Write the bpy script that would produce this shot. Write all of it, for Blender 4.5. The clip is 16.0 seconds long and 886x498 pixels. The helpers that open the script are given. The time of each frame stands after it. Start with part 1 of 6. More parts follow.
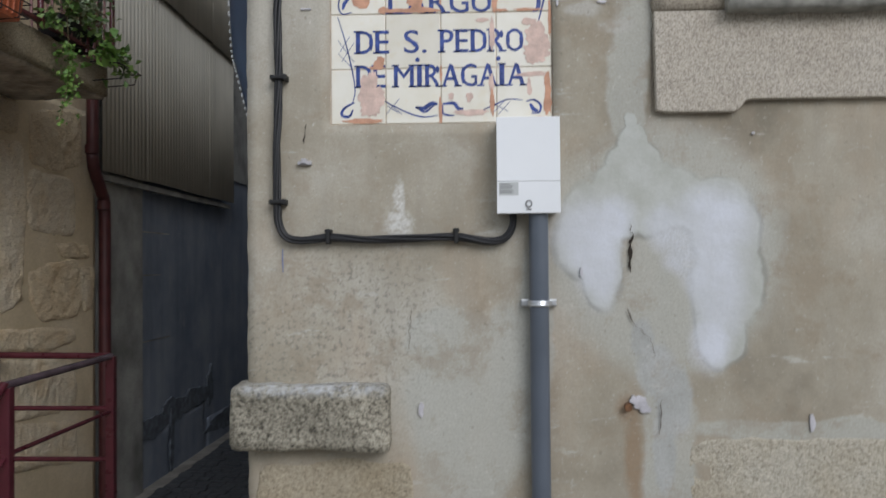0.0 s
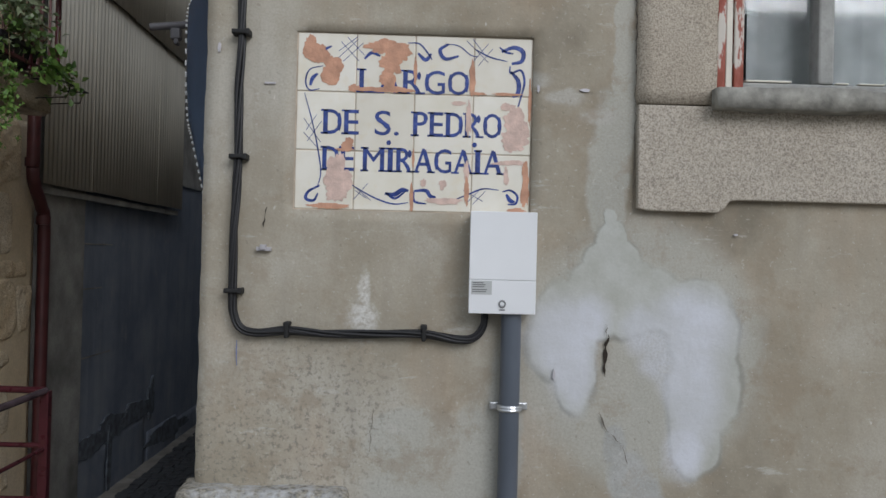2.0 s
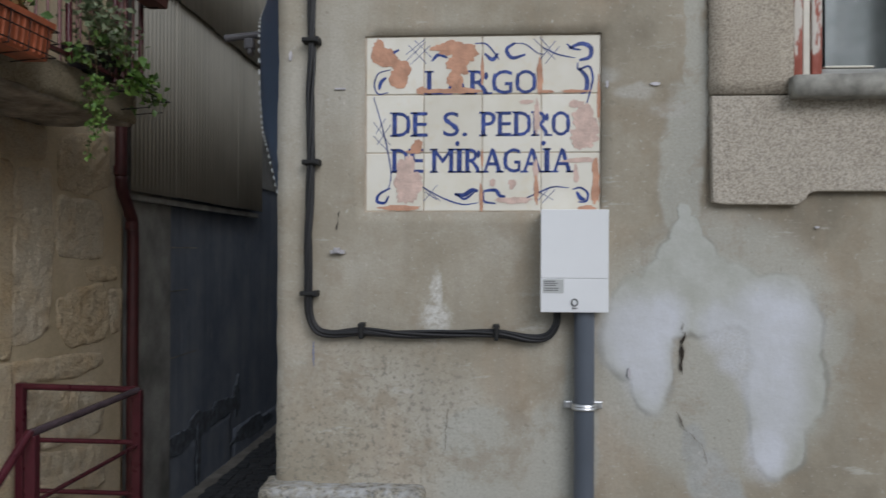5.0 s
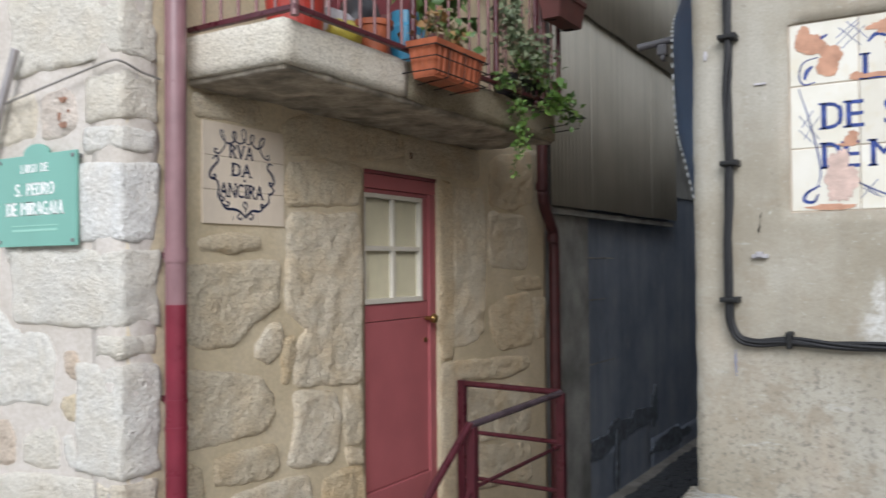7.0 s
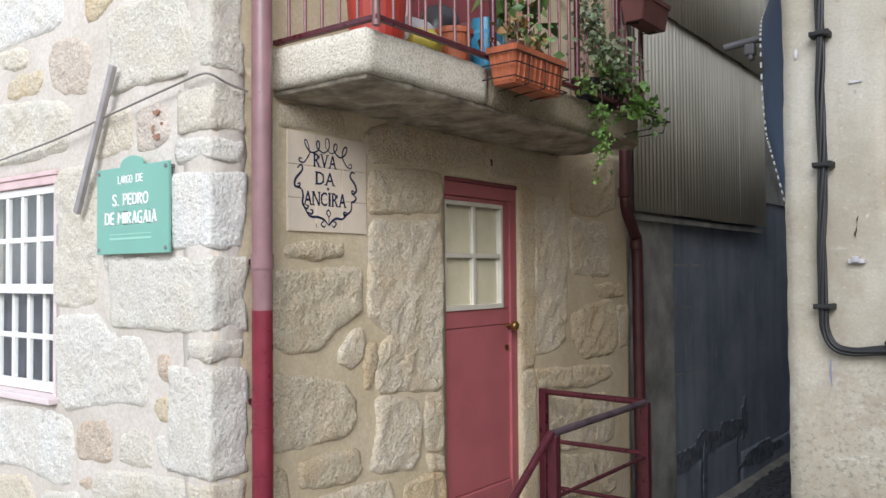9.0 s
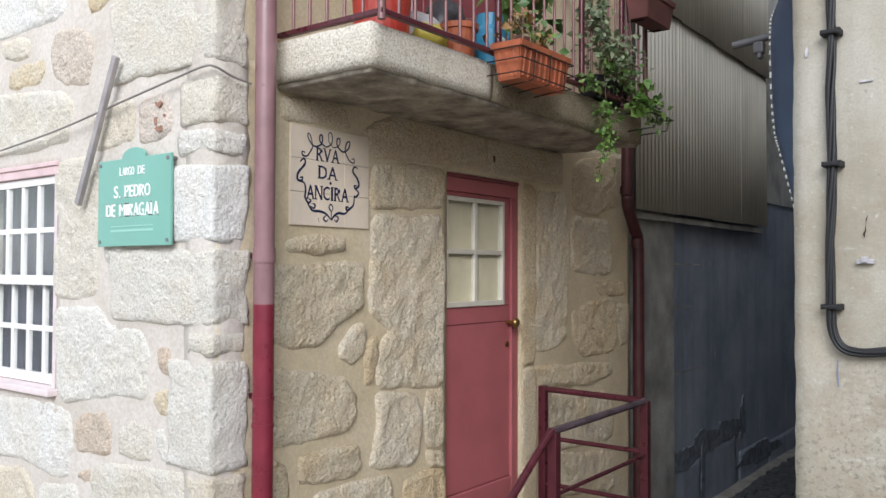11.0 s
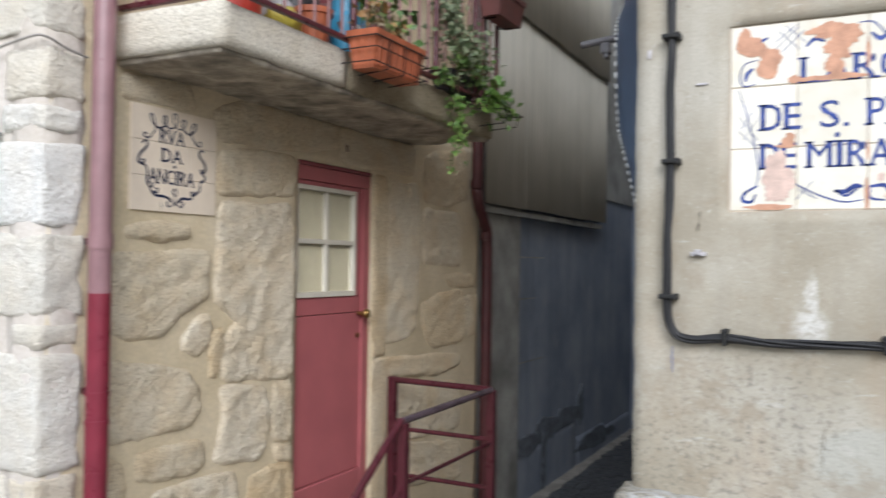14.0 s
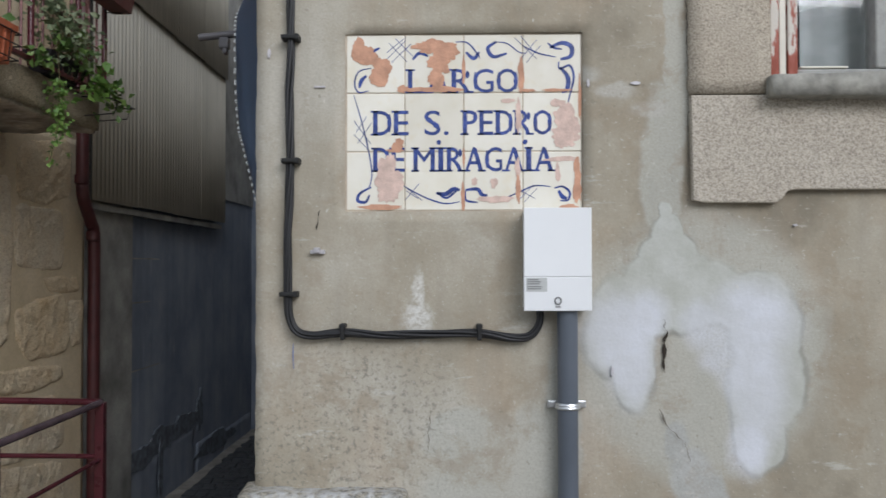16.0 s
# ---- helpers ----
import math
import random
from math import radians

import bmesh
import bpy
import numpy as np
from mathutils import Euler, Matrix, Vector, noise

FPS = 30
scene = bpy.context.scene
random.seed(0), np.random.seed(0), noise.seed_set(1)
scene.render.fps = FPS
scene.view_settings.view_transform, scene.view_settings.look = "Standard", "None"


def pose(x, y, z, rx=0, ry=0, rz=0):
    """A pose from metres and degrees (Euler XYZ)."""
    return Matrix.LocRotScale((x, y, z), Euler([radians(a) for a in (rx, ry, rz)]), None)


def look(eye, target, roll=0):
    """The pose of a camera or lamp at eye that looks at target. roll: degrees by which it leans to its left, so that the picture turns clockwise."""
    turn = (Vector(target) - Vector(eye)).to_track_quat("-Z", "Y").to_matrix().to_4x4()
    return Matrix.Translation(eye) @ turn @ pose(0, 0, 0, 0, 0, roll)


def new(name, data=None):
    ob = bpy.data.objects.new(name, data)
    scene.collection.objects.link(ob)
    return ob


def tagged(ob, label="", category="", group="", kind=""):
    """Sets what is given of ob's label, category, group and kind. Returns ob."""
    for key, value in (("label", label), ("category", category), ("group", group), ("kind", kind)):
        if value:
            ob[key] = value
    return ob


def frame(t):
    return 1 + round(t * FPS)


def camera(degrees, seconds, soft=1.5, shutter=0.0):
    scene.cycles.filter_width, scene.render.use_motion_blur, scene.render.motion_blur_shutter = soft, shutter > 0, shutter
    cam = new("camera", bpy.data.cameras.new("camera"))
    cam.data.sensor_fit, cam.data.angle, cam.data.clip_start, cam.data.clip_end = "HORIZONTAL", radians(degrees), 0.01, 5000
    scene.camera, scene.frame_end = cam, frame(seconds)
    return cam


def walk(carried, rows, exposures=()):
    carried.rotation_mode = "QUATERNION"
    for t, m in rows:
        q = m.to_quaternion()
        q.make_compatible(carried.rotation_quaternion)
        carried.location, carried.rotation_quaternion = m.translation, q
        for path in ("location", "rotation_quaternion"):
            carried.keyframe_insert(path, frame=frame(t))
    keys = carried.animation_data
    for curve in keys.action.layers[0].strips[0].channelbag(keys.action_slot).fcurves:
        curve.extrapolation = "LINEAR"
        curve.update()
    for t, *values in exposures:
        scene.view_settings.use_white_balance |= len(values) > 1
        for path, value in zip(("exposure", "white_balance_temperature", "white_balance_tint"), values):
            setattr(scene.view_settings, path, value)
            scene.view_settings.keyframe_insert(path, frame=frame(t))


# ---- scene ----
cam = camera(56.3, 16.0, soft=1.5, shutter=0.5)
PATH = [
    (0, (0.382, -0.227, 1.316), (0.31, 1.771, 1.355), -0.5),
    (0.5, (0.35, -0.171, 1.422), (0.342, 1.828, 1.48), 1.0),
    (1, (0.377, -0.104, 1.525), (0.357, 1.896, 1.544), 0.2),
    (1.5, (0.352, -0.085, 1.592), (0.393, 1.915, 1.576), 0.6),
    (2, (0.329, -0.104, 1.583), (0.379, 1.895, 1.605), 1.4),
    (2.5, (0.334, -0.105, 1.607), (0.375, 1.894, 1.607), 0.8),
    (3, (0.342, -0.114, 1.576), (0.365, 1.885, 1.611), 1.1),
    (3.2, (0.338, -0.113, 1.569), (0.364, 1.887, 1.611), 1.0),
    (5.3, (0.344, -0.112, 1.596), (0.115, 1.875, 1.599), -0.3),
    (5.5, (0.336, -0.111, 1.593), (-0.024, 1.856, 1.598), -0.1),
    (6, (0.33, -0.115, 1.587), (-0.283, 1.788, 1.603), 0.1),
    (6.5, (0.329, -0.118, 1.582), (-0.513, 1.696, 1.605), 0.2),
    (7, (0.341, -0.123, 1.581), (-0.718, 1.574, 1.619), -0.5),
    (7.5, (0.338, -0.12, 1.575), (-0.845, 1.492, 1.617), -0.5),
    (8, (0.334, -0.123, 1.577), (-0.897, 1.453, 1.622), -0.4),
    (8.5, (0.329, -0.12, 1.576), (-0.905, 1.453, 1.624), -0.3),
    (9, (0.34, -0.121, 1.575), (-0.878, 1.464, 1.634), -0.5),
    (11.5, (0.309, -0.121, 1.573), (-0.906, 1.468, 1.621), 0.3),
    (12, (0.303, -0.112, 1.575), (-0.91, 1.478, 1.613), 0.3),
    (12.5, (0.301, -0.109, 1.572), (-0.912, 1.48, 1.606), 0.3),
    (13, (0.297, -0.112, 1.571), (-0.909, 1.483, 1.602), 0.6),
    (13.5, (0.299, -0.112, 1.567), (-0.834, 1.536, 1.597), 0.5),
    (14, (0.297, -0.109, 1.563), (-0.613, 1.672, 1.598), 0.8),
    (14.5, (0.286, -0.113, 1.562), (-0.363, 1.778, 1.607), 1.1),
    (15, (0.286, -0.108, 1.565), (-0.123, 1.849, 1.611), 0.4),
    (15.5, (0.288, -0.097, 1.561), (0.123, 1.895, 1.607), 0.4),
    (16, (0.29, -0.095, 1.558), (0.249, 1.904, 1.6), -0.1),
]
EXPOSURES = [(0.0, -0.22), (1.0, -0.4), (3.0, -0.44), (5.3, -0.52), (6.55, -0.76), (7.1, 0.42), (8.0, 0.49), (13.5, 0.51), (14.5, 0.64), (15.0, 0.4), (15.5, 0.12), (16.0, -0.08)]
walk(cam, [(t, look(eye, target, roll)) for t, eye, target, roll in PATH], EXPOSURES)

# world and sun: a bright overcast sky over the square
world = bpy.data.worlds.new("world")
scene.world = world
world.use_nodes = True
wn = world.node_tree
sky = wn.nodes.new("ShaderNodeTexSky")
sky.sky_type, sky.sun_disc = "NISHITA", False
sky.sun_elevation, sky.sun_rotation = radians(26), radians(151)
cloud = wn.nodes.new("ShaderNodeMix")
cloud.data_type = "RGBA"
cloud.inputs[0].default_value = 0.62
cloud.inputs[7].default_value = (5.95, 6.3, 6.75, 1)
wn.links.new(sky.outputs[0], cloud.inputs[6])
wn.links.new(cloud.outputs[2], wn.nodes["Background"].inputs[0])
wn.nodes["Background"].inputs[1].default_value = 0.155
sun = new("sun", bpy.data.lights.new("sun", "SUN"))
sun.data.energy, sun.data.angle, sun.data.color = 2.5, radians(38), (0.955, 0.98, 1.05)
sun.matrix_world = look((3.8, -6.8, 3.8), (0, 0, 0))


# ---- small helpers ----
def srgb(r, g, b):
    def one(c):
        c /= 255
        return c / 12.92 if c < 0.04045 else ((c + 0.055) / 1.055) ** 2.4
    return (one(r), one(g), one(b), 1)


def thing(name, loc, label="", category="", group="", kind=""):
    ob = new(name)
    ob.empty_display_size = 0.1
    ob.matrix_basis = Matrix.Translation(loc)
    return tagged(ob, label, category, group, kind)


def mesh_of(name, bm, material, smooth=None):
    me = bpy.data.meshes.new(name)
    bm.normal_update()
    bm.to_mesh(me)
    bm.free()
    me.materials.append(material)
    if smooth is not None:
        for p in me.polygons:
            p.use_smooth = smooth
    return me


def hang(ob, parent):
    """Parents ob, whose mesh is in world coordinates, without moving it."""
    ob.parent = parent
    if parent.parent is None:
        ob.matrix_parent_inverse = parent.matrix_basis.inverted()


def part(name, bm, material, parent, label="", smooth=None):
    ob = new(name, mesh_of(name, bm, material, smooth))
    hang(ob, parent)
    return tagged(ob, label)


def solo(name, bm, material, label="", category="", kind="", smooth=None, group=""):
    return tagged(new(name, mesh_of(name, bm, material, smooth)), label, category, group, kind)


def box(bm, x0, y0, z0, x1, y1, z1, bevel=0.0, segments=2):
    made = bmesh.ops.create_cube(bm, size=1)["verts"]
    for v in made:
        v.co = Vector((x0 if v.co.x < 0 else x1, y0 if v.co.y < 0 else y1, z0 if v.co.z < 0 else z1))
    if bevel:
        edges = {e for v in made for e in v.link_edges}
        bmesh.ops.bevel(bm, geom=list(edges), offset=bevel, segments=segments, affect="EDGES", profile=0.5)
    return bm


def boxes(*rows, bevel=0.0):
    bm = bmesh.new()
    for r in rows:
        box(bm, *r, bevel=bevel)
    return bm


def spline(points, steps=8):
    """A smooth line through the points."""
    p = [Vector(q) for q in points]
    if len(p) < 3:
        return p
    p = [2 * p[0] - p[1], *p, 2 * p[-1] - p[-2]]
    out = []
    for a, b, c, d in zip(p, p[1:], p[2:], p[3:]):
        for k in range(steps):
            s = k / steps
            out.append(0.5 * (2 * b + (c - a) * s + (2 * a - 5 * b + 4 * c - d) * s * s + (3 * b - 3 * c + d - a) * s ** 3))
    return out + [p[-2]]


def tube(bm, line, radius, sides=10, caps=True):
    """A round bar along a line; radius may be a list, one for each point."""
    line = [Vector(p) for p in line]
    radii = radius if isinstance(radius, (list, tuple)) else [radius] * len(line)
    rings, side = [], None
    for n, p in enumerate(line):
        way = (line[min(n + 1, len(line) - 1)] - line[max(n - 1, 0)]).normalized()
        if side is None:
            side = way.orthogonal().normalized()
        side = (side - way * side.dot(way)).normalized()
        up = way.cross(side)
        rings.append([bm.verts.new(p + radii[n] * (side * math.cos(a) + up * math.sin(a))) for a in (2 * math.pi * k / sides for k in range(sides))])
    for a, b in zip(rings, rings[1:]):
        for k in range(sides):
            bm.faces.new((a[k], a[(k + 1) % sides], b[(k + 1) % sides], b[k]))
    if caps:
        bm.faces.new([bm.verts.new(v.co) for v in rings[0][::-1]])
        bm.faces.new([bm.verts.new(v.co) for v in rings[-1]])
    return bm


def tubes(*rows, sides=10):
    bm = bmesh.new()
    for line, radius in rows:
        tube(bm, line, radius, sides)
    return bm


def lathe(bm, cx, cy, profile, sides=24):
    """A turned shape about an upright axis from (radius, z) pairs."""
    rings = [[bm.verts.new((cx + r * math.cos(a), cy + r * math.sin(a), z)) for a in (2 * math.pi * k / sides for k in range(sides))] for r, z in profile]
    for a, b in zip(rings, rings[1:]):
        for k in range(sides):
            bm.faces.new((a[k], a[(k + 1) % sides], b[(k + 1) % sides], b[k]))
    bm.faces.new(rings[0][::-1])
    bm.faces.new(rings[-1])
    return bm


class Plane:
    """A wall's own coordinates: u along it, z up, d out of it."""

    def __init__(self, origin, along, out):
        self.o, self.u, self.n = Vector(origin), Vector(along), Vector(out)

    def at(self, u, z, d=0.0):
        return self.o + self.u * u + self.n * d + Vector((0, 0, z))

    def turn(self):
        m = Matrix((self.u, Vector((0, 0, 1)), self.n)).transposed().to_4x4()
        return m


WALL_A = Plane((0, 2.0, 0), (1, 0, 0), (0, -1, 0))
WALL_B = Plane((-2.41, 0, 0), (0, 1, 0), (1, 0, 0))
WALL_C = Plane((0, 1.94, 0), (1, 0, 0), (0, -1, 0))


def facing(bm):
    bmesh.ops.recalc_face_normals(bm, faces=bm.faces)
    return bm


def stone(plane, u0, u1, z0, z1, proud=0.014, power=4.0, seed=0.0, rough=1.0, sides=84, lift=(0, 0, 0, 0)):
    """A rough-hewn block set in a wall: an uneven outline, a steep edge and a lumpy face.
    lift: how far the lower start, lower end, upper end and upper start corners are moved up."""
    bm = bmesh.new()
    cu, cz, w, h = (u0 + u1) / 2, (z0 + z1) / 2, (u1 - u0) / 2, (z1 - z0) / 2
    small = min(w, h)
    insets = [(0, -0.03), (0, 0.55), (0.005, 0.92), (0.014, 1.0)]
    while insets[-1][0] < small * 0.82:
        insets.append((insets[-1][0] + max(0.022, small / 8), 1.0 + 0.015 * len(insets)))
    lean = noise.noise((seed, 3.1, 0.2)) * 0.3
    hewn = random.Random(int(seed * 1000) + 17)
    bends = [hewn.uniform(-0.11, 0.055) for k in range(13)]
    powers = [power * hewn.uniform(0.7, 1.7) for k in range(4)]
    rings = []
    for inset, rise in insets:
        ring = []
        for s in range(sides):
            a = 2 * math.pi * s / sides
            c, q = math.cos(a), math.sin(a)
            pw = powers[int(4 * s / sides)]
            reach = (abs(c) ** pw + abs(q) ** pw) ** (-1 / pw)
            at = 13 * s / sides
            k = int(at)
            bend = bends[k] + (bends[(k + 1) % 13] - bends[k]) * (at - k)
            wob = 1 + bend + 0.03 * noise.noise((c * 4, q * 4 + seed, seed * 2)) + 0.006 / small * noise.noise((c * 16, q * 16 + seed, seed * 3))
            buried = max(0.0, min(1.0, 0.62 + 1.5 * noise.noise((c * 1.7 + seed, q * 1.7, seed * 1.3))))
            fw, fh = max(0.02, 1 - inset / w), max(0.02, 1 - inset / h)
            uu, zz = c * reach * wob * fw, q * reach * wob * fh
            p, r = (uu + 1) / 2, (zz + 1) / 2
            up = (lift[0] * (1 - p) + lift[1] * p) * (1 - r) + (lift[3] * (1 - p) + lift[2] * p) * r
            u, z = cu + uu * w + lean * zz * h * 0.25, cz + zz * h + lean * uu * w * 0.12 + up
            d = proud * (rise - (1 - buried) * max(0.0, 1 - inset / 0.045) * 0.75 if rise > 0 else rise)
            if rise > 0:
                d += rough * min(1.0, 0.25 + inset / 0.05) * (0.015 * noise.noise((u * 5, z * 5, seed)) + 0.010 * noise.noise((u * 14, z * 11, seed)) + 0.006 * noise.noise((u * 36, z * 28, seed)))
            ring.append(bm.verts.new(plane.at(u, z, d if rise > 0 else -0.03)))
        rings.append(ring)
    for a, b in zip(rings, rings[1:]):
        for s in range(sides):
            bm.faces.new((a[s], a[(s + 1) % sides], b[(s + 1) % sides], b[s]))
    bm.faces.new(rings[-1])
    return facing(bm)


def hewn(plane, ring, proud, seed, rough=1.0, cell=0.013, edge=0.011):
    """A hewn block bedded in mortar: its face swells out of the wall inside the given corners, and its rim sinks under the mortar."""
    ring = [Vector((u, z)) for u, z in ring]
    for cut in range(2):
        ring = [q for a, b in zip(ring, ring[1:] + ring[:1]) for q in (a.lerp(b, 0.10), a.lerp(b, 0.90))]
    ends = list(zip(ring, ring[1:] + ring[:1]))
    u0, u1 = min(p.x for p in ring) - 0.03, max(p.x for p in ring) + 0.03
    z0, z1 = min(p.y for p in ring) - 0.03, max(p.y for p in ring) + 0.03
    nu, nz = max(4, int((u1 - u0) / cell)), max(4, int((z1 - z0) / cell))
    bm, grid = bmesh.new(), {}
    us, zs = np.meshgrid(np.linspace(u0, u1, nu), np.linspace(z0, z1, nz), indexing="ij")
    pu, pz = us.copy(), zs.copy()
    for i in range(nu):
        for j in range(nz):
            u, z = us[i, j], zs[i, j]
            pu[i, j] += 0.010 * noise.noise((u * 9, z * 9, seed)) + 0.005 * noise.noise((u * 30, z * 30, seed + 2))
            pz[i, j] += 0.010 * noise.noise((u * 9, z * 9, seed + 5)) + 0.005 * noise.noise((u * 30, z * 30, seed + 7))
    near, inside = np.full(us.shape, 9.0), np.zeros(us.shape, bool)
    for a, b in ends:
        du, dz = b.x - a.x, b.y - a.y
        s = np.clip(((pu - a.x) * du + (pz - a.y) * dz) / (du * du + dz * dz + 1e-12), 0, 1)
        near = np.minimum(near, np.hypot(pu - a.x - s * du, pz - a.y - s * dz))
        if dz:
            inside ^= ((a.y > pz) != (b.y > pz)) & (pu < a.x + du * (pz - a.y) / dz)
    deep = np.where(inside, near, -near) + 0.007
    for i in range(nu):
        for j in range(nz):
            u, z, s = us[i, j], zs[i, j], deep[i, j]
            if s < -0.02:
                continue
            d = proud * (1 - math.exp(-s / edge * 1.6)) if s > 0 else s * 1.1
            sunk = max(0.0, 0.2 + noise.noise((u * 3 + seed, z * 3, seed))) * 1.1 * proud * max(0.0, 1 - s / 0.03)
            d += rough * max(0.0, min(1.0, 0.2 + s / 0.025)) * (0.010 * noise.noise((u * 5, z * 5, seed)) + 0.009 * noise.noise((u * 14, z * 14, seed)) + 0.006 * noise.noise((u * 31, z * 31, seed))) - sunk
            grid[i, j] = bm.verts.new(plane.at(u, z, d))
    for i in range(nu - 1):
        for j in range(nz - 1):
            four = [(i, j), (i + 1, j), (i + 1, j + 1), (i, j + 1)]
            if all(k in grid for k in four):
                bm.faces.new([grid[k] for k in four])
    rim = bmesh.ops.extrude_edge_only(bm, edges=[e for e in bm.edges if e.is_boundary])["geom"]
    for v in rim:
        if isinstance(v, bmesh.types.BMVert):
            v.co -= plane.n * 0.04
    return facing(bm)


def rough_block(x0, x1, y0, y1, z0, z1, cell=0.05, amount=0.008, bevel=0.015, seed=0.0, wear=0.0):
    """A dressed block of stone with worn arrises."""
    bm = bmesh.new()
    n = [max(2, round((b - a) / cell)) for a, b in ((x0, x1), (y0, y1), (z0, z1))]
    bmesh.ops.create_cube(bm, size=1)
    for axis in range(3):
        for k in range(1, n[axis]):
            no, co = [0, 0, 0], [0, 0, 0]
            no[axis], co[axis] = 1, k / n[axis] - 0.5
            bmesh.ops.bisect_plane(bm, geom=bm.verts[:] + bm.edges[:] + bm.faces[:], plane_co=co, plane_no=no)
    size, mid = Vector((x1 - x0, y1 - y0, z1 - z0)), Vector((x0 + x1, y0 + y1, z0 + z1)) / 2
    for v in bm.verts:
        p = Vector([v.co[i] * size[i] for i in range(3)])
        worn = bevel * (1 + wear * max(-0.5, noise.noise(((p.x + mid.x) * 9, (p.y + mid.y) * 9 + seed, (p.z + mid.z) * 9))))
        core = Vector([max(-size[i] / 2 + worn, min(size[i] / 2 - worn, p[i])) for i in range(3)])
        off = p - core
        if off.length > worn:
            p = core + off.normalized() * worn
        w = p + mid
        out = (p - core).normalized() if (p - core).length > 1e-6 else Vector()
        p = p + out * amount * (noise.noise((w.x * 7 + seed, w.y * 7, w.z * 7)) + 0.5 * noise.noise((w.x * 22, w.y * 22 + seed, w.z * 22)))
        v.co = p + mid
    return facing(bm)


def sheet(plane, u0, u1, z0, z1, holes=(), cell=0.04, amount=0.004, depth=0.06, seed=0.0, ragged=()):
    """The face of a wall with its openings, slightly uneven, its rims turned in by depth."""
    def lines(a, b, cuts):
        marks = sorted({a, b, *[c for c in cuts if a < c < b]})
        out = []
        for p, q in zip(marks, marks[1:]):
            n = max(1, round((q - p) / cell))
            out += [p + (q - p) * k / n for k in range(n)]
        return out + [b]
    us, zs = lines(u0, u1, [h[i] for h in holes for i in (0, 1)]), lines(z0, z1, [h[i] for h in holes for i in (2, 3)])
    bm, grid = bmesh.new(), {}
    def vert(i, j):
        if (i, j) not in grid:
            u, z = us[i], zs[j]
            d = amount * (noise.noise((u * 2.3, z * 2.3, seed)) + 0.5 * noise.noise((u * 9, z * 9, seed)) + 0.25 * noise.noise((u * 26, z * 26, seed)))
            if i == 0 and "start" in ragged:
                u += 0.002 * noise.noise((z * 5, 4.4, seed)) + 0.003 * noise.noise((z * 31, 1.4, seed))
                d -= 0.006
            grid[i, j] = bm.verts.new(plane.at(u, z, d))
        return grid[i, j]
    for i in range(len(us) - 1):
        for j in range(len(zs) - 1):
            u, z = (us[i] + us[i + 1]) / 2, (zs[j] + zs[j + 1]) / 2
            if not any(h[0] < u < h[1] and h[2] < z < h[3] for h in holes):
                bm.faces.new((vert(i, j), vert(i + 1, j), vert(i + 1, j + 1), vert(i, j + 1)))
    rim = [e for e in bm.edges if e.is_boundary]
    made = bmesh.ops.extrude_edge_only(bm, edges=rim)["geom"]
    for v in made:
        if isinstance(v, bmesh.types.BMVert):
            v.co -= plane.n * depth
    return bm


def add_wall(bm, plane, u0, u1, z0, z1, d0, d1, holes=()):
    """Solid wall behind a face, in blocks round the openings."""
    us = sorted({u0, u1, *[h[i] for h in holes for i in (0, 1) if u0 < h[i] < u1]})
    for a, b in zip(us, us[1:]):
        cuts = sorted((h[2], h[3]) for h in holes if h[0] <= a and h[1] >= b)
        z = z0
        for c, d in [*cuts, (z1, z1)]:
            if c > z:
                p, q = plane.at(a, z, d0), plane.at(b, c, d1)
                box(bm, *[min(p[i], q[i]) for i in range(3)], *[max(p[i], q[i]) for i in range(3)])
            z = d
    return bm


def blob(bm, plane, u, z, ru, rz, d, seed, sides=56, wild=0.35, thick=0.0004):
    """A thin flat patch with a ragged outline."""
    edge = []
    for s in range(sides):
        a = 2 * math.pi * s / sides
        c, q = math.cos(a), math.sin(a)
        f = 1 + wild * (noise.noise((c * 1.4 + seed, q * 1.4, seed)) + 0.7 * noise.noise((c * 3.7, q * 3.7 + seed, seed)) + 0.35 * noise.noise((c * 9, q * 9 + seed, seed)))
        edge.append((u + ru * c * f, z + rz * q * f))
    top = [bm.verts.new(plane.at(a, b, d)) for a, b in edge]
    low = [bm.verts.new(plane.at(a, b, d - thick)) for a, b in edge]
    bm.faces.new(top)
    for s in range(sides):
        bm.faces.new((low[s], low[(s + 1) % sides], top[(s + 1) % sides], top[s]))


def stroke(bm, plane, points, width, d, taper=0.5):
    """A brush stroke: a flat ribbon through (u, z) points, thinner at its ends."""
    line = spline([(p[0], p[1], 0) for p in points], 6)
    left, right = [], []
    for n, p in enumerate(line):
        way = (line[min(n + 1, len(line) - 1)] - line[max(n - 1, 0)]).normalized()
        s = n / (len(line) - 1)
        w = width / 2 * ((1 - taper) + taper * math.sin(math.pi * s))
        left.append(bm.verts.new(plane.at(p.x - way.y * w, p.y + way.x * w, d)))
        right.append(bm.verts.new(plane.at(p.x + way.y * w, p.y - way.x * w, d)))
    for n in range(len(line) - 1):
        bm.faces.new((left[n], left[n + 1], right[n + 1], right[n]))


WIDTH = {"I": 0.42, "L": 0.78, "E": 0.78, "P": 0.80, "R": 0.92, "D": 0.95, "S": 0.72, "A": 1.05, "G": 0.98, "O": 1.02, "M": 1.25, "V": 1.05, "N": 1.05, "C": 0.95, ".": 0.22}
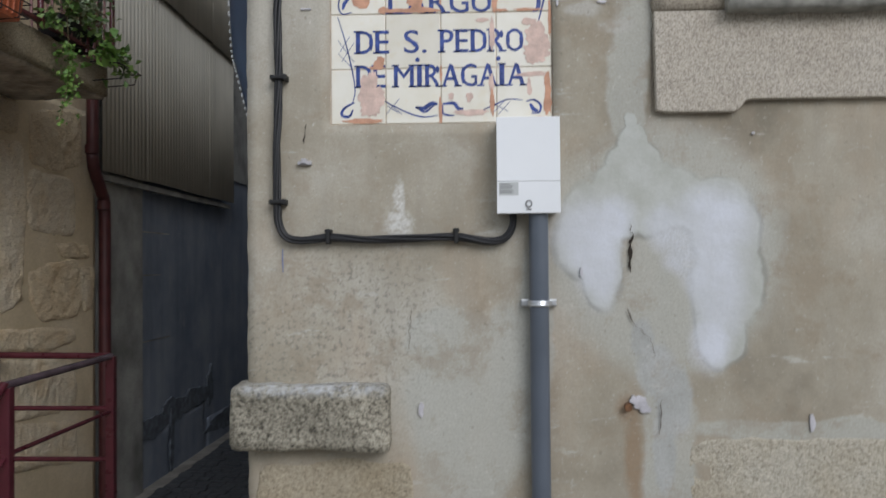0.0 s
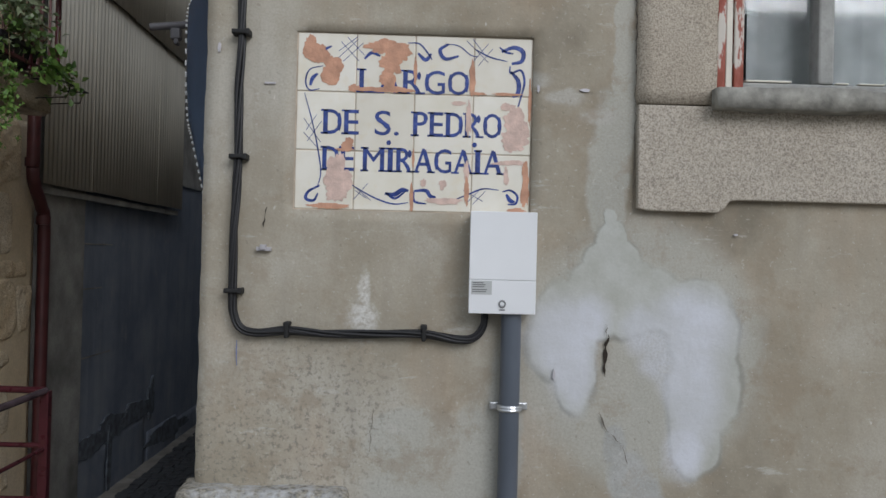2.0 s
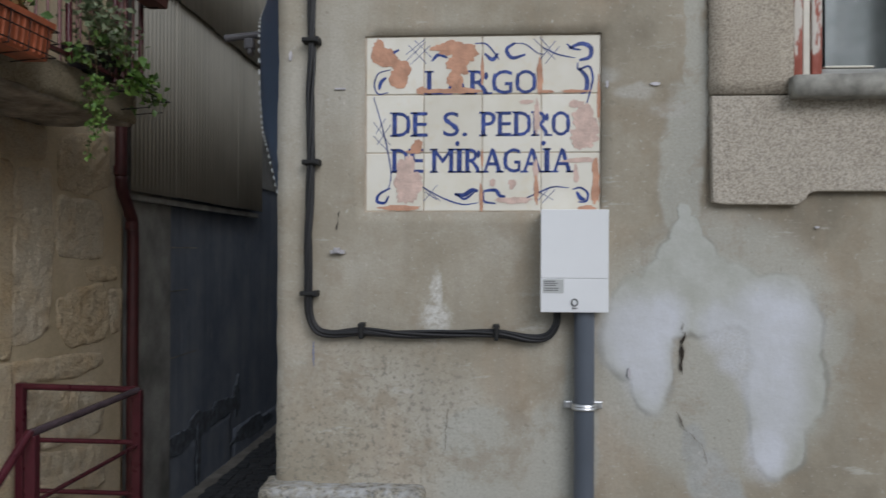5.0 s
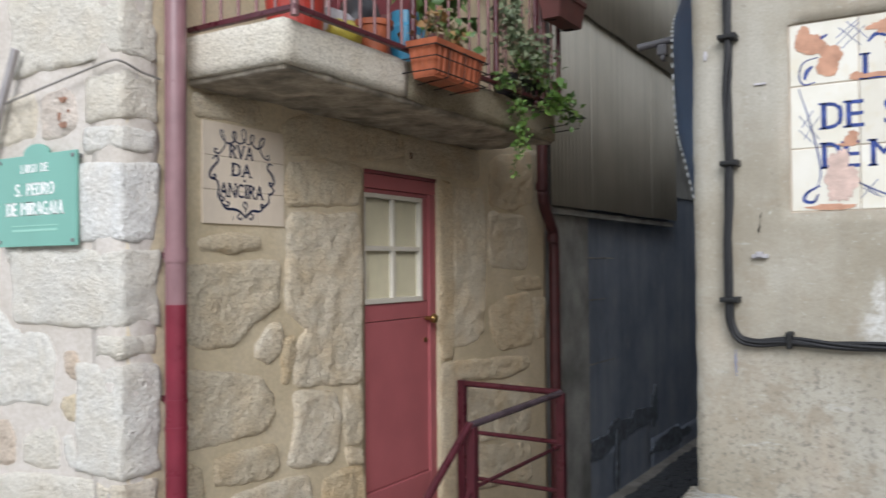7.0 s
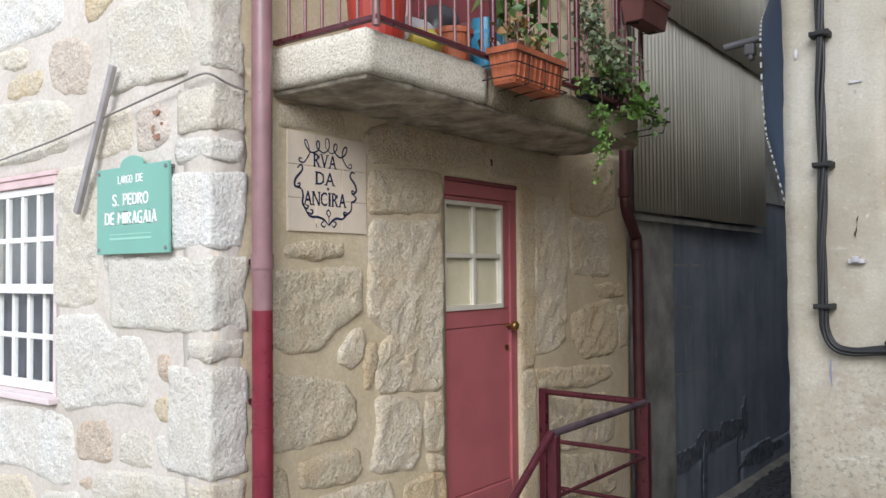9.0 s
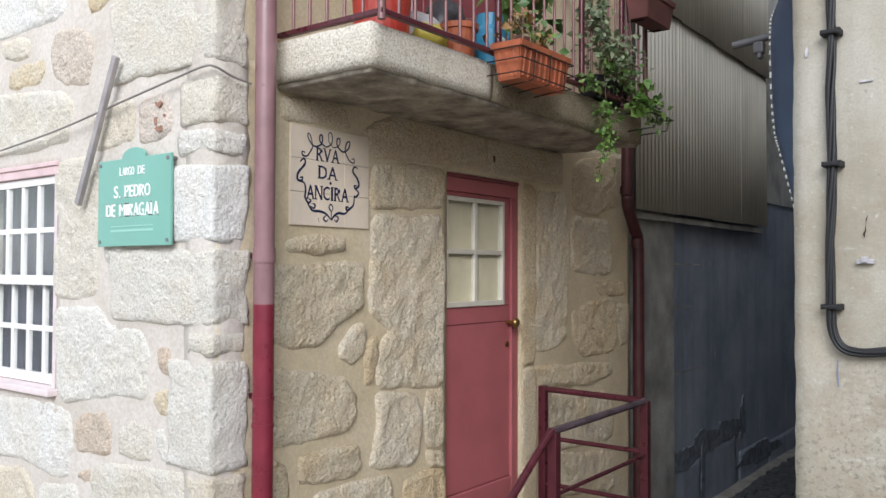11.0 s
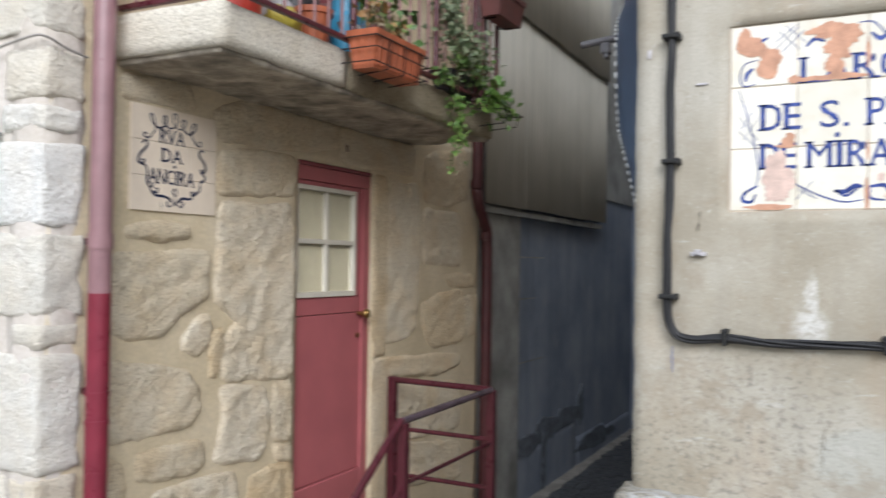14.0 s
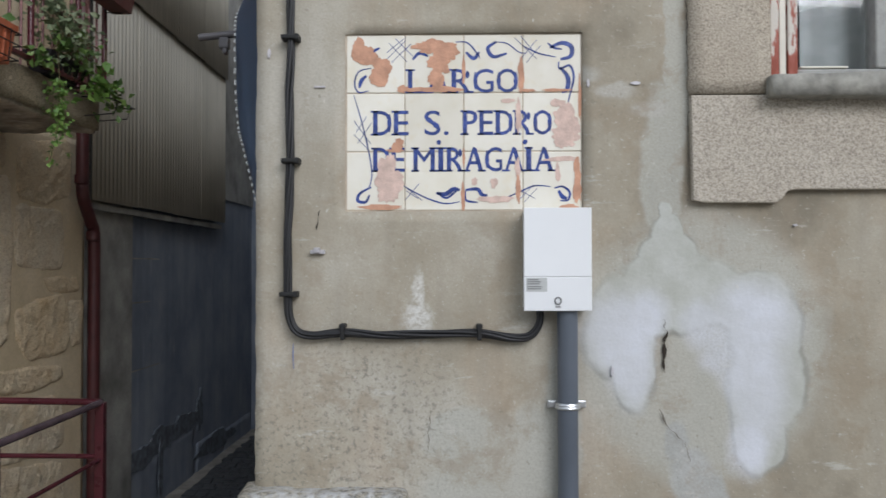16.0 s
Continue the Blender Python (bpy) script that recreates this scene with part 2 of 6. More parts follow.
# feet of the letters: (share of the width, at the foot, at the head)
SERIF = {"I": ((0.5, 1, 1),), "L": ((0.13, 1, 1),), "E": ((0.13, 1, 1),), "P": ((0.12, 1, 1),), "R": ((0.12, 1, 1), (0.92, 1, 0)), "D": ((0.12, 1, 1),), "A": ((0.07, 1, 0), (0.93, 1, 0)), "M": ((0.08, 1, 1), (0.92, 1, 1)), "N": ((0.1, 1, 1), (0.9, 0, 1)), "V": ((0.07, 0, 1), (0.93, 0, 1))}


# thick strokes of the letters: from (across, up) to (across, up), shares of the letter's width and height
BOWL = ((0.10, 0.14, 0.10, 0.86), (0.90, 0.14, 0.90, 0.86))
THICK = {"I": ((0.5, 0, 0.5, 1),), "L": ((0.16, 0, 0.16, 1),), "E": ((0.16, 0, 0.16, 1),), "P": ((0.15, 0, 0.15, 1), (0.88, 0.56, 0.88, 0.92)), "R": ((0.14, 0, 0.14, 1), (0.84, 0.6, 0.84, 0.92), (0.55, 0.45, 0.90, 0)), "D": ((0.14, 0, 0.14, 1), (0.90, 0.14, 0.90, 0.86)), "A": ((0.52, 0.96, 0.91, 0),), "M": ((0.10, 0, 0.10, 1), (0.90, 0, 0.90, 1)), "N": ((0.12, 1, 0.88, 0),), "V": ((0.08, 1, 0.48, 0),), "O": BOWL, "G": BOWL[:1], "C": BOWL[:1], "S": ((0.22, 0.72, 0.80, 0.28),)}


def jagged(bm, plane, u0, z0, u1, z1, width, d, seed):
    """A broken crack between two points: a ribbon of uneven width."""
    n = max(5, int(abs(z1 - z0) / 0.008))
    left, right = [], []
    for k in range(n + 1):
        s = k / n
        u = u0 + (u1 - u0) * s + 0.006 * noise.noise((seed, s * n * 0.35, 1)) + 0.003 * noise.noise((seed, s * n * 0.9, 5))
        w = max(0.0004, width * 0.5 * (0.55 + 0.9 * noise.noise((seed + 4, s * n * 0.5, 2))) * (1 - abs(2 * s - 1) ** 3))
        z = z0 + (z1 - z0) * s
        left.append(bm.verts.new(plane.at(u - w, z, d)))
        right.append(bm.verts.new(plane.at(u + w, z, d)))
    for k in range(n):
        bm.faces.new((left[k], left[k + 1], right[k + 1], right[k]))


def lettering(name, text, plane, u0, u1, z0, z1, d, material, parent, bold=0.0, gap=0.14, foot=0.15, thick=0.0):
    """One part for each letter of the built-in font, with small feet, fitted into a box of the wall."""
    total = sum(WIDTH[c] for c in text) + gap * (len(text) - 1)
    unit, u = (u1 - u0) / total, u0
    for c in text:
        curve = bpy.data.curves.new(name, "FONT")
        curve.body, curve.size, curve.offset, curve.resolution_u = c, 1.0, 0.0 if c == "M" else bold, 4
        ghost = new("ghost", curve)
        me = bpy.data.meshes.new_from_object(ghost.evaluated_get(bpy.context.evaluated_depsgraph_get()))
        bpy.data.objects.remove(ghost)
        bm = bmesh.new()
        bm.from_mesh(me)
        bpy.data.meshes.remove(me)
        co = np.array([v.co[:] for v in bm.verts])
        lo, hi = co.min(0), co.max(0)
        w, h = WIDTH[c] * unit, (z1 - z0) * (0.16 if c == "." else 1)
        stem = unit * 0.30 if c == "I" else w
        for v in bm.verts:
            a, b = (v.co.x - lo[0]) / (hi[0] - lo[0]), (v.co.y - lo[1]) / (hi[1] - lo[1])
            v.co = plane.at(u + (w - stem) / 2 + stem * a, z0 + h * b, d)
        for a0, b0, a1, b1 in THICK.get(c, ()) if thick else ():
            round_end = c in "OGC" or (c in "PRD" and a0 > 0.5)
            half = thick * (z1 - z0) / 2
            span = [(a0 + (a1 - a0) * k / 6, b0 + (b1 - b0) * k / 6, half * (math.sin(math.pi * (0.08 + 0.84 * k / 6)) if round_end else 1.0)) for k in range(7)]
            rows = [(bm.verts.new(plane.at(u + w * p - e, z0 + h * q, d + 0.0002)), bm.verts.new(plane.at(u + w * p + e, z0 + h * q, d + 0.0002))) for p, q, e in span]
            for one, two in zip(rows, rows[1:]):
                bm.faces.new((one[0], one[1], two[1], two[0]))
        t = (z1 - z0) * 0.075
        for share, low, high in SERIF.get(c, ()) if foot else ():
            m, half = u + w * share, unit * (foot + 0.08)
            for on, z in ((low, z0), (high, z1 - t)):
                if on:
                    bm.faces.new([bm.verts.new(plane.at(x, y, d + 0.0002)) for x, y in ((m - half, z), (m + half, z), (m + half, z + t), (m - half, z + t))])
        part(name, bm, material, parent)
        u += w + gap * unit


# ---- materials ----
class Nodes:
    def __init__(self, name, rough=0.8, metal=0.0):
        self.m = bpy.data.materials.new(name)
        self.m.use_nodes = True
        self.t = self.m.node_tree
        self.p = self.t.nodes["Principled BSDF"]
        self.p.inputs["Roughness"].default_value, self.p.inputs["Metallic"].default_value = rough, metal
        self.where = self.add("ShaderNodeTexCoord").outputs["Object"]

    def add(self, kind, **values):
        n = self.t.nodes.new(kind)
        for k, v in values.items():
            n.inputs[k.replace("_", " ")].default_value = v
        return n

    def link(self, a, b):
        self.t.links.new(a, b)

    def noise(self, scale, detail=4.0, rough=0.55, stretch=None, distort=0.0, where=None):
        n = self.add("ShaderNodeTexNoise", Scale=scale, Detail=detail, Roughness=rough, Distortion=distort)
        src = where or self.where
        if stretch:
            k = self.add("ShaderNodeMapping")
            k.inputs["Scale"].default_value = stretch
            self.link(src, k.inputs[0])
            src = k.outputs[0]
        self.link(src, n.inputs["Vector"])
        return n.outputs["Fac"]

    def ramp(self, fac, *stops):
        r = self.add("ShaderNodeValToRGB")
        e = r.color_ramp.elements
        while len(e) < len(stops):
            e.new(0.5)
        for one, (at, colour) in zip(e, stops):
            one.position, one.color = at, colour if isinstance(colour, tuple) else (colour, colour, colour, 1)
        self.link(fac, r.inputs[0])
        return r.outputs[0]

    def mix(self, fac, a, b, blend="MIX"):
        n = self.add("ShaderNodeMix")
        n.data_type, n.blend_type = "RGBA", blend
        for slot, v in ((0, fac), (6, a), (7, b)):
            if isinstance(v, (tuple, float, int)):
                n.inputs[slot].default_value = v
            else:
                self.link(v, n.inputs[slot])
        return n.outputs[2]

    def math(self, op, a, b=0.0, clamp=False):
        n = self.add("ShaderNodeMath")
        n.operation, n.use_clamp = op, clamp
        for slot, v in ((0, a), (1, b)):
            if isinstance(v, (float, int)):
                n.inputs[slot].default_value = v
            else:
                self.link(v, n.inputs[slot])
        return n.outputs[0]

    def patch(self, ellipses, soft=0.12, where=None):
        """1 inside a union of upright ellipses (x, z, rx, rz), 0 outside."""
        least = None
        for x, z, rx, rz in ellipses:
            a = self.add("ShaderNodeVectorMath")
            a.operation = "SUBTRACT"
            self.link(where or self.where, a.inputs[0])
            a.inputs[1].default_value = (x, 0, z)
            b = self.add("ShaderNodeVectorMath")
            b.operation = "MULTIPLY"
            self.link(a.outputs[0], b.inputs[0])
            b.inputs[1].default_value = (1 / rx, 0, 1 / rz)
            c = self.add("ShaderNodeVectorMath")
            c.operation = "LENGTH"
            self.link(b.outputs[0], c.inputs[0])
            least = c.outputs["Value"] if least is None else self.math("MINIMUM", least, c.outputs["Value"])
        n = self.add("ShaderNodeMapRange")
        n.interpolation_type = "SMOOTHSTEP"
        self.link(least, n.inputs["Value"])
        for k, v in (("From Min", 1 + soft), ("From Max", 1 - soft), ("To Min", 0.0), ("To Max", 1.0)):
            n.inputs[k].default_value = v
        return n.outputs[0]

    def wavy(self, scale, amount):
        """The place, pushed about by noise, for ragged stains."""
        n = self.add("ShaderNodeTexNoise", Scale=scale, Detail=5.0)
        self.link(self.where, n.inputs["Vector"])
        a = self.add("ShaderNodeVectorMath")
        a.operation = "SUBTRACT"
        self.link(n.outputs["Color"], a.inputs[0])
        a.inputs[1].default_value = (0.5, 0.5, 0.5)
        b = self.add("ShaderNodeVectorMath")
        b.operation = "MULTIPLY_ADD"
        self.link(a.outputs[0], b.inputs[0])
        b.inputs[1].default_value = (amount, amount, amount)
        self.link(self.where, b.inputs[2])
        return b.outputs[0]

    def random(self):
        return self.add("ShaderNodeObjectInfo").outputs["Random"]

    def done(self, colour, bump=None, strength=0.4, distance=0.01, rough=None):
        if isinstance(colour, tuple):
            self.p.inputs["Base Color"].default_value = colour
        else:
            self.link(colour, self.p.inputs["Base Color"])
        if bump is not None:
            b = self.add("ShaderNodeBump", Strength=strength, Distance=distance)
            self.link(bump, b.inputs["Height"])
            self.link(b.outputs[0], self.p.inputs["Normal"])
        if rough is not None:
            self.link(rough, self.p.inputs["Roughness"])
        return self.m


def plain(name, colour, rough=0.5, metal=0.0, vary=0.25, scale=9.0, bump=0.1, fine=120.0):
    """One colour with wear at two scales and a fine grain."""
    n = Nodes(name, rough, metal)
    dark = tuple(c * (1 - vary) for c in colour[:3]) + (1,)
    light = tuple(min(1, c * (1 + vary * 0.6)) for c in colour[:3]) + (1,)
    c = n.mix(n.ramp(n.noise(scale), (0.3, 0.0), (0.7, 1.0)), dark, light)
    c = n.mix(n.math("MULTIPLY", n.ramp(n.noise(fine, 2), (0.45, 0.0), (0.7, 1.0)), vary * 0.6), c, dark)
    r = n.math("ADD", n.math("MULTIPLY", n.noise(scale * 2), 0.25), rough - 0.12)
    return n.done(c, n.noise(fine), bump, 0.004, r)


def granite(name, light, mid, dark, stain, stain_amount=0.5, bump=0.9, hew=28, fine=75, depth=0.012, flecks=0.4, dull=srgb(222, 211, 192), pale_band=(), crystals=0.0):
    n = Nodes(name, 0.85)
    grain = n.noise(fine, 3, 0.7)
    c = n.ramp(grain, (0.30, dark), (0.43, mid), (0.55, light), (0.70, tuple(min(1, v * 1.15) for v in light[:3]) + (1,)))
    fleck = n.ramp(n.noise(fine * 1.9, 2, 0.5), (0.34, 1.0), (0.42, 0.0))
    if crystals:
        c = n.mix(n.math("MULTIPLY", n.ramp(n.noise(fine * 0.5, 3, 0.65), (0.36, 1.0), (0.47, 0.0)), crystals), c, dark)
    c = n.mix(n.math("MULTIPLY", fleck, flecks), c, dark)
    blot = n.ramp(n.noise(5.5, 5, 0.6), (0.42, 0.0), (0.72, 1.0))
    c = n.mix(n.math("MULTIPLY", blot, stain_amount), c, stain, "MULTIPLY")
    tone = n.ramp(n.random(), (0.0, dull), (0.5, srgb(244, 240, 232)), (1.0, srgb(255, 255, 255)))
    c = n.mix(1.0, c, tone, "MULTIPLY")
    if pale_band:
        c = n.mix(n.math("MULTIPLY", n.patch(pale_band, 0.6, n.wavy(30, 0.03)), n.ramp(n.noise(40, 4), (0.38, 0.1), (0.62, 0.8))), c, (0.58, 0.59, 0.60, 1))
    hgt = n.math("ADD", n.math("MULTIPLY", grain, 0.4), n.math("MULTIPLY", n.noise(hew, 5, 0.68), 1.4))
    return n.done(c, hgt, bump, depth)


M_GRANITE = granite("pale_granite", (0.86, 0.85, 0.815, 1), (0.80, 0.785, 0.745, 1), (0.56, 0.535, 0.49, 1), (0.93, 0.86, 0.75, 1), 0.5, 0.9, 46, 105, 0.017, 0.35, srgb(242, 232, 216), crystals=0.25)
# Side stones: warm bounced light is in this tint; a few front stones are tan
M_GRANITE_WARM = granite("warm_tinted_granite", (0.90, 0.815, 0.665, 1), (0.83, 0.735, 0.575, 1), (0.50, 0.415, 0.295, 1), (0.92, 0.79, 0.60, 1), 0.6, 0.9, 46, 105, 0.024, 0.35, srgb(240, 230, 212), crystals=0.3)
M_GRANITE_ROSE = granite("rosy_granite", (0.76, 0.69, 0.62, 1), (0.68, 0.60, 0.53, 1), (0.44, 0.38, 0.33, 1), (0.92, 0.83, 0.74, 1), 0.5, 0.9, 46, 105, 0.017, 0.35, srgb(242, 232, 220), crystals=0.3)
M_GRANITE_TRIM = granite("granite_trim", (0.56, 0.525, 0.475, 1), (0.40, 0.365, 0.325, 1), (0.20, 0.185, 0.17, 1), (0.78, 0.74, 0.69, 1), 0.5, 0.4, 110, 230, 0.004, 0.35)
M_GRANITE_OLD = granite("granite_weathered", (0.50, 0.465, 0.38, 1), (0.36, 0.33, 0.26, 1), (0.13, 0.12, 0.09, 1), (0.58, 0.54, 0.45, 1), 0.7, 0.8, 60, 115)
M_GRANITE_FOOT = granite("granite_foot", (0.55, 0.52, 0.45, 1), (0.47, 0.44, 0.375, 1), (0.29, 0.265, 0.22, 1), (0.75, 0.68, 0.56, 1), 0.6, 0.7, 60, 120, 0.008)
# paler mottled band along the upper edge of the ledge
M_GRANITE_LEDGE = granite("granite_ledge", (0.60, 0.60, 0.565, 1), (0.34, 0.335, 0.305, 1), (0.07, 0.07, 0.062, 1), (0.36, 0.36, 0.34, 1), 0.85, 0.9, 40, 95, pale_band=[(-0.02, 1.0, 0.17, 0.022), (-0.15, 0.995, 0.08, 0.016)])
M_SLAB = granite("washed_concrete", (0.78, 0.75, 0.68, 1), (0.62, 0.585, 0.51, 1), (0.27, 0.245, 0.205, 1), (0.78, 0.72, 0.62, 1), 0.5, 0.8, 70, 115, 0.008, 0.35)


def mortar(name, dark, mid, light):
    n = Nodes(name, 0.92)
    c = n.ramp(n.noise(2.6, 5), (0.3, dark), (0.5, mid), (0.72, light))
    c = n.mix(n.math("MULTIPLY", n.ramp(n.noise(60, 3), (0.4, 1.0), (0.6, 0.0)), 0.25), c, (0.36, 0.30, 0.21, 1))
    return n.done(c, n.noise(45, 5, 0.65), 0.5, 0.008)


# Light is in the colour: one mortar, warm for bounce, pale for open daylight
M_MORTAR_WARM = mortar("warm_lit_mortar", (0.55, 0.455, 0.30, 1), (0.64, 0.535, 0.365, 1), (0.69, 0.595, 0.44, 1))
M_MORTAR_DAYLIT = mortar("daylit_mortar", (0.55, 0.50, 0.44, 1), (0.635, 0.58, 0.525, 1), (0.69, 0.64, 0.59, 1))


def plaster():
    n = Nodes("stained_plaster", 0.88)
    w = n.wavy(7, 0.09)
    fine = n.wavy(22, 0.03)
    c = n.ramp(n.noise(2.2, 6, 0.62), (0.33, (0.225, 0.195, 0.145, 1)), (0.44, (0.335, 0.295, 0.225, 1)), (0.54, (0.385, 0.345, 0.272, 1)), (0.68, (0.47, 0.44, 0.375, 1)))
    warm = n.ramp(n.noise(4.5, 5, 0.6, (1, 1, 0.5)), (0.5, 0.0), (0.72, 1.0))
    c = n.mix(n.math("MULTIPLY", warm, 0.5), c, (0.44, 0.335, 0.235, 1))
    streak = n.ramp(n.noise(16, 3, 0.5, (1, 1, 0.12)), (0.5, 0.0), (0.75, 1.0))
    c = n.mix(n.math("MULTIPLY", streak, 0.34), c, (0.26, 0.235, 0.19, 1))
    # grey cement repairs and the pale skim
    grey = n.patch([(0.37, 0.92, 0.17, 0.26), (0.30, 1.12, 0.10, 0.08), (0.80, 1.82, 0.055, 0.22), (0.84, 2.1, 0.03, 0.3), (0.90, 0.95, 0.06, 0.22), (0.84, 1.08, 0.045, 0.08), (0.90, 1.36, 0.30, 0.34), (0.90, 0.75, 0.07, 0.3), (0.47, 1.10, 0.06, 0.12), (0.55, 1.15, 0.05, 0.25), (1.3, 0.87, 0.36, 0.035)], 0.14, w)
    c = n.mix(n.math("MULTIPLY", grey, 0.7), c, (0.45, 0.45, 0.405, 1))
    for u, z in ((0.60, 2.06), (0.68, 2.01), (0.76, 1.96)):
        c = n.mix(n.math("MULTIPLY", n.patch([(u, z, 0.05, 0.02)], 0.4, w), 0.7), c, (0.46, 0.44, 0.40, 1))
    notch = n.patch([(0.86, 1.18, 0.10, 0.13), (0.82, 1.29, 0.042, 0.10)], 0.16, fine)
    bed = n.patch([(0.807, 1.695, 0.016, 0.03), (0.81, 1.645, 0.038, 0.05), (0.815, 1.59, 0.075, 0.06), (0.82, 1.53, 0.125, 0.07), (0.82, 1.46, 0.12, 0.08), (0.72, 1.45, 0.10, 0.09), (0.69, 1.38, 0.09, 0.11), (0.73, 1.28, 0.06, 0.09), (0.92, 1.49, 0.10, 0.08), (1.02, 1.465, 0.11, 0.08), (1.055, 1.40, 0.095, 0.12), (1.055, 1.26, 0.10, 0.14), (1.04, 1.13, 0.07, 0.10)], 0.13, n.wavy(10, 0.055))
    bed = n.math("MULTIPLY", bed, n.math("SUBTRACT", 1.0, notch))
    c = n.mix(n.math("MULTIPLY", bed, 0.85), c, n.ramp(n.noise(14, 5), (0.35, (0.42, 0.425, 0.38, 1)), (0.62, (0.50, 0.51, 0.475, 1))))
    rim = n.math("MULTIPLY", n.math("MULTIPLY", bed, n.math("SUBTRACT", 1.0, bed)), n.ramp(n.noise(9, 3), (0.4, 0.5), (0.6, 2.4)))
    c = n.mix(rim, c, (0.20, 0.195, 0.165, 1))
    skim = n.patch([(0.69, 1.39, 0.085, 0.095), (0.72, 1.30, 0.06, 0.09), (0.76, 1.43, 0.05, 0.06), (0.90, 1.41, 0.055, 0.06), (0.95, 1.35, 0.06, 0.08), (1.02, 1.42, 0.11, 0.09), (1.02, 1.27, 0.085, 0.15), (1.01, 1.11, 0.05, 0.08)], 0.5, n.wavy(12, 0.05))
    skim = n.math("MULTIPLY", skim, n.math("SUBTRACT", 1.0, notch))
    pale = n.ramp(n.noise(7, 4), (0.32, (0.53, 0.54, 0.545, 1)), (0.5, (0.58, 0.59, 0.615, 1)), (0.66, (0.63, 0.645, 0.69, 1)))
    cover = n.ramp(n.noise(6, 3, 0.5), (0.3, 0.85), (0.5, 1.0))
    c = n.mix(n.math("MULTIPLY", skim, cover), c, pale)
    c = n.mix(n.math("MULTIPLY", n.math("MULTIPLY", n.patch([(0.18, 1.42, 0.036, 0.05), (0.185, 1.48, 0.014, 0.06)], 0.5, n.wavy(40, 0.03)), n.ramp(n.noise(70, 3), (0.38, 0.35), (0.55, 1.0))), 0.95), c, (0.66, 0.65, 0.61, 1))
    # rust below the old bolt, dirt above the ledge
    drip = n.patch([(0.83, 1.12, 0.03, 0.05), (0.87, 1.03, 0.055, 0.07), (0.91, 0.95, 0.05, 0.10), (0.885, 0.82, 0.03, 0.12)], 0.2, fine)
    c = n.mix(n.math("MULTIPLY", drip, 0.75), c, n.ramp(n.noise(12, 4), (0.4, (0.36, 0.365, 0.35, 1)), (0.6, (0.44, 0.445, 0.435, 1))))
    rust = n.patch([(0.79, 0.93, 0.026, 0.035), (0.805, 0.80, 0.022, 0.15)], 0.55, fine)
    c = n.mix(n.math("MULTIPLY", rust, 0.6), c, (0.25, 0.145, 0.07, 1))
    dirt = n.math("MULTIPLY", n.patch([(-0.05, 1.08, 0.30, 0.16), (0.05, 1.2, 0.22, 0.18)], 0.6, w), n.ramp(n.noise(70, 4, 0.7), (0.52, 0.0), (0.62, 1.0)))
    c = n.mix(n.math("MULTIPLY", dirt, 0.6), c, (0.13, 0.125, 0.105, 1))
    # scattered pits and lime flecks
    pit = n.math("MULTIPLY", n.ramp(n.noise(55, 2, 0.5), (0.27, 1.0), (0.33, 0.0)), n.math("SUBTRACT", 1.0, bed))
    scrape = n.ramp(n.noise(20, 5, 0.7, (0.3, 1, 1.2)), (0.60, 0.0), (0.68, 1.0))
    c = n.mix(n.math("MULTIPLY", n.math("MULTIPLY", scrape, 0.55), n.math("SUBTRACT", 1.0, bed)), c, (0.55, 0.535, 0.49, 1))
    brown = n.ramp(n.noise(6, 6, 0.7, None, 0.0, w), (0.52, 0.0), (0.62, 1.0))
    c = n.mix(n.math("MULTIPLY", brown, n.math("MULTIPLY", n.math("MULTIPLY", n.noise(1.3, 2), 1.05), n.math("SUBTRACT", 1.0, bed))), c, (0.30, 0.245, 0.175, 1))
    c = n.mix(n.math("MULTIPLY", pit, 0.3), c, (0.18, 0.16, 0.125, 1))
    bare = n.math("SUBTRACT", 1.0, n.math("MULTIPLY", bed, 0.75))
    c = n.mix(n.math("MULTIPLY", n.ramp(n.noise(170, 3, 0.6), (0.40, 0.0), (0.66, 1.0)), n.math("MULTIPLY", bare, 0.24)), c, (0.24, 0.215, 0.17, 1))
    c = n.mix(n.math("MULTIPLY", n.ramp(n.noise(95, 3, 0.6), (0.62, 0.0), (0.70, 1.0)), n.math("MULTIPLY", bare, 0.35)), c, (0.60, 0.58, 0.53, 1))
    fleck = n.ramp(n.noise(33, 3, 0.6, (1, 1, 0.45)), (0.70, 0.0), (0.75, 1.0))
    c = n.mix(n.math("MULTIPLY", fleck, 0.75), c, (0.62, 0.60, 0.55, 1))
    hgt = n.math("ADD", n.math("MULTIPLY", n.noise(60, 5, 0.65), 0.5), n.math("MULTIPLY", n.noise(11, 4), 0.8))
    hgt = n.math("ADD", hgt, n.math("MULTIPLY", bed, 0.6))
    hgt = n.math("SUBTRACT", hgt, n.math("MULTIPLY", pit, 0.2))
    return n.done(c, hgt, 0.4, 0.006)


M_PLASTER = plaster()


def glazed_tile():
    n = Nodes("glazed_tile", 0.22)
    c = n.ramp(n.noise(7, 4), (0.3, (0.74, 0.695, 0.59, 1)), (0.6, (0.83, 0.80, 0.735, 1)))
    c = n.mix(n.math("MULTIPLY", n.ramp(n.noise(30, 4), (0.56, 0.0), (0.7, 1.0)), 0.3), c, (0.76, 0.66, 0.48, 1))
    c = n.mix(1.0, c, n.ramp(n.random(), (0.0, srgb(238, 236, 230)), (1.0, srgb(255, 255, 252))), "MULTIPLY")
    return n.done(c, n.noise(14, 3), 0.12, 0.004)


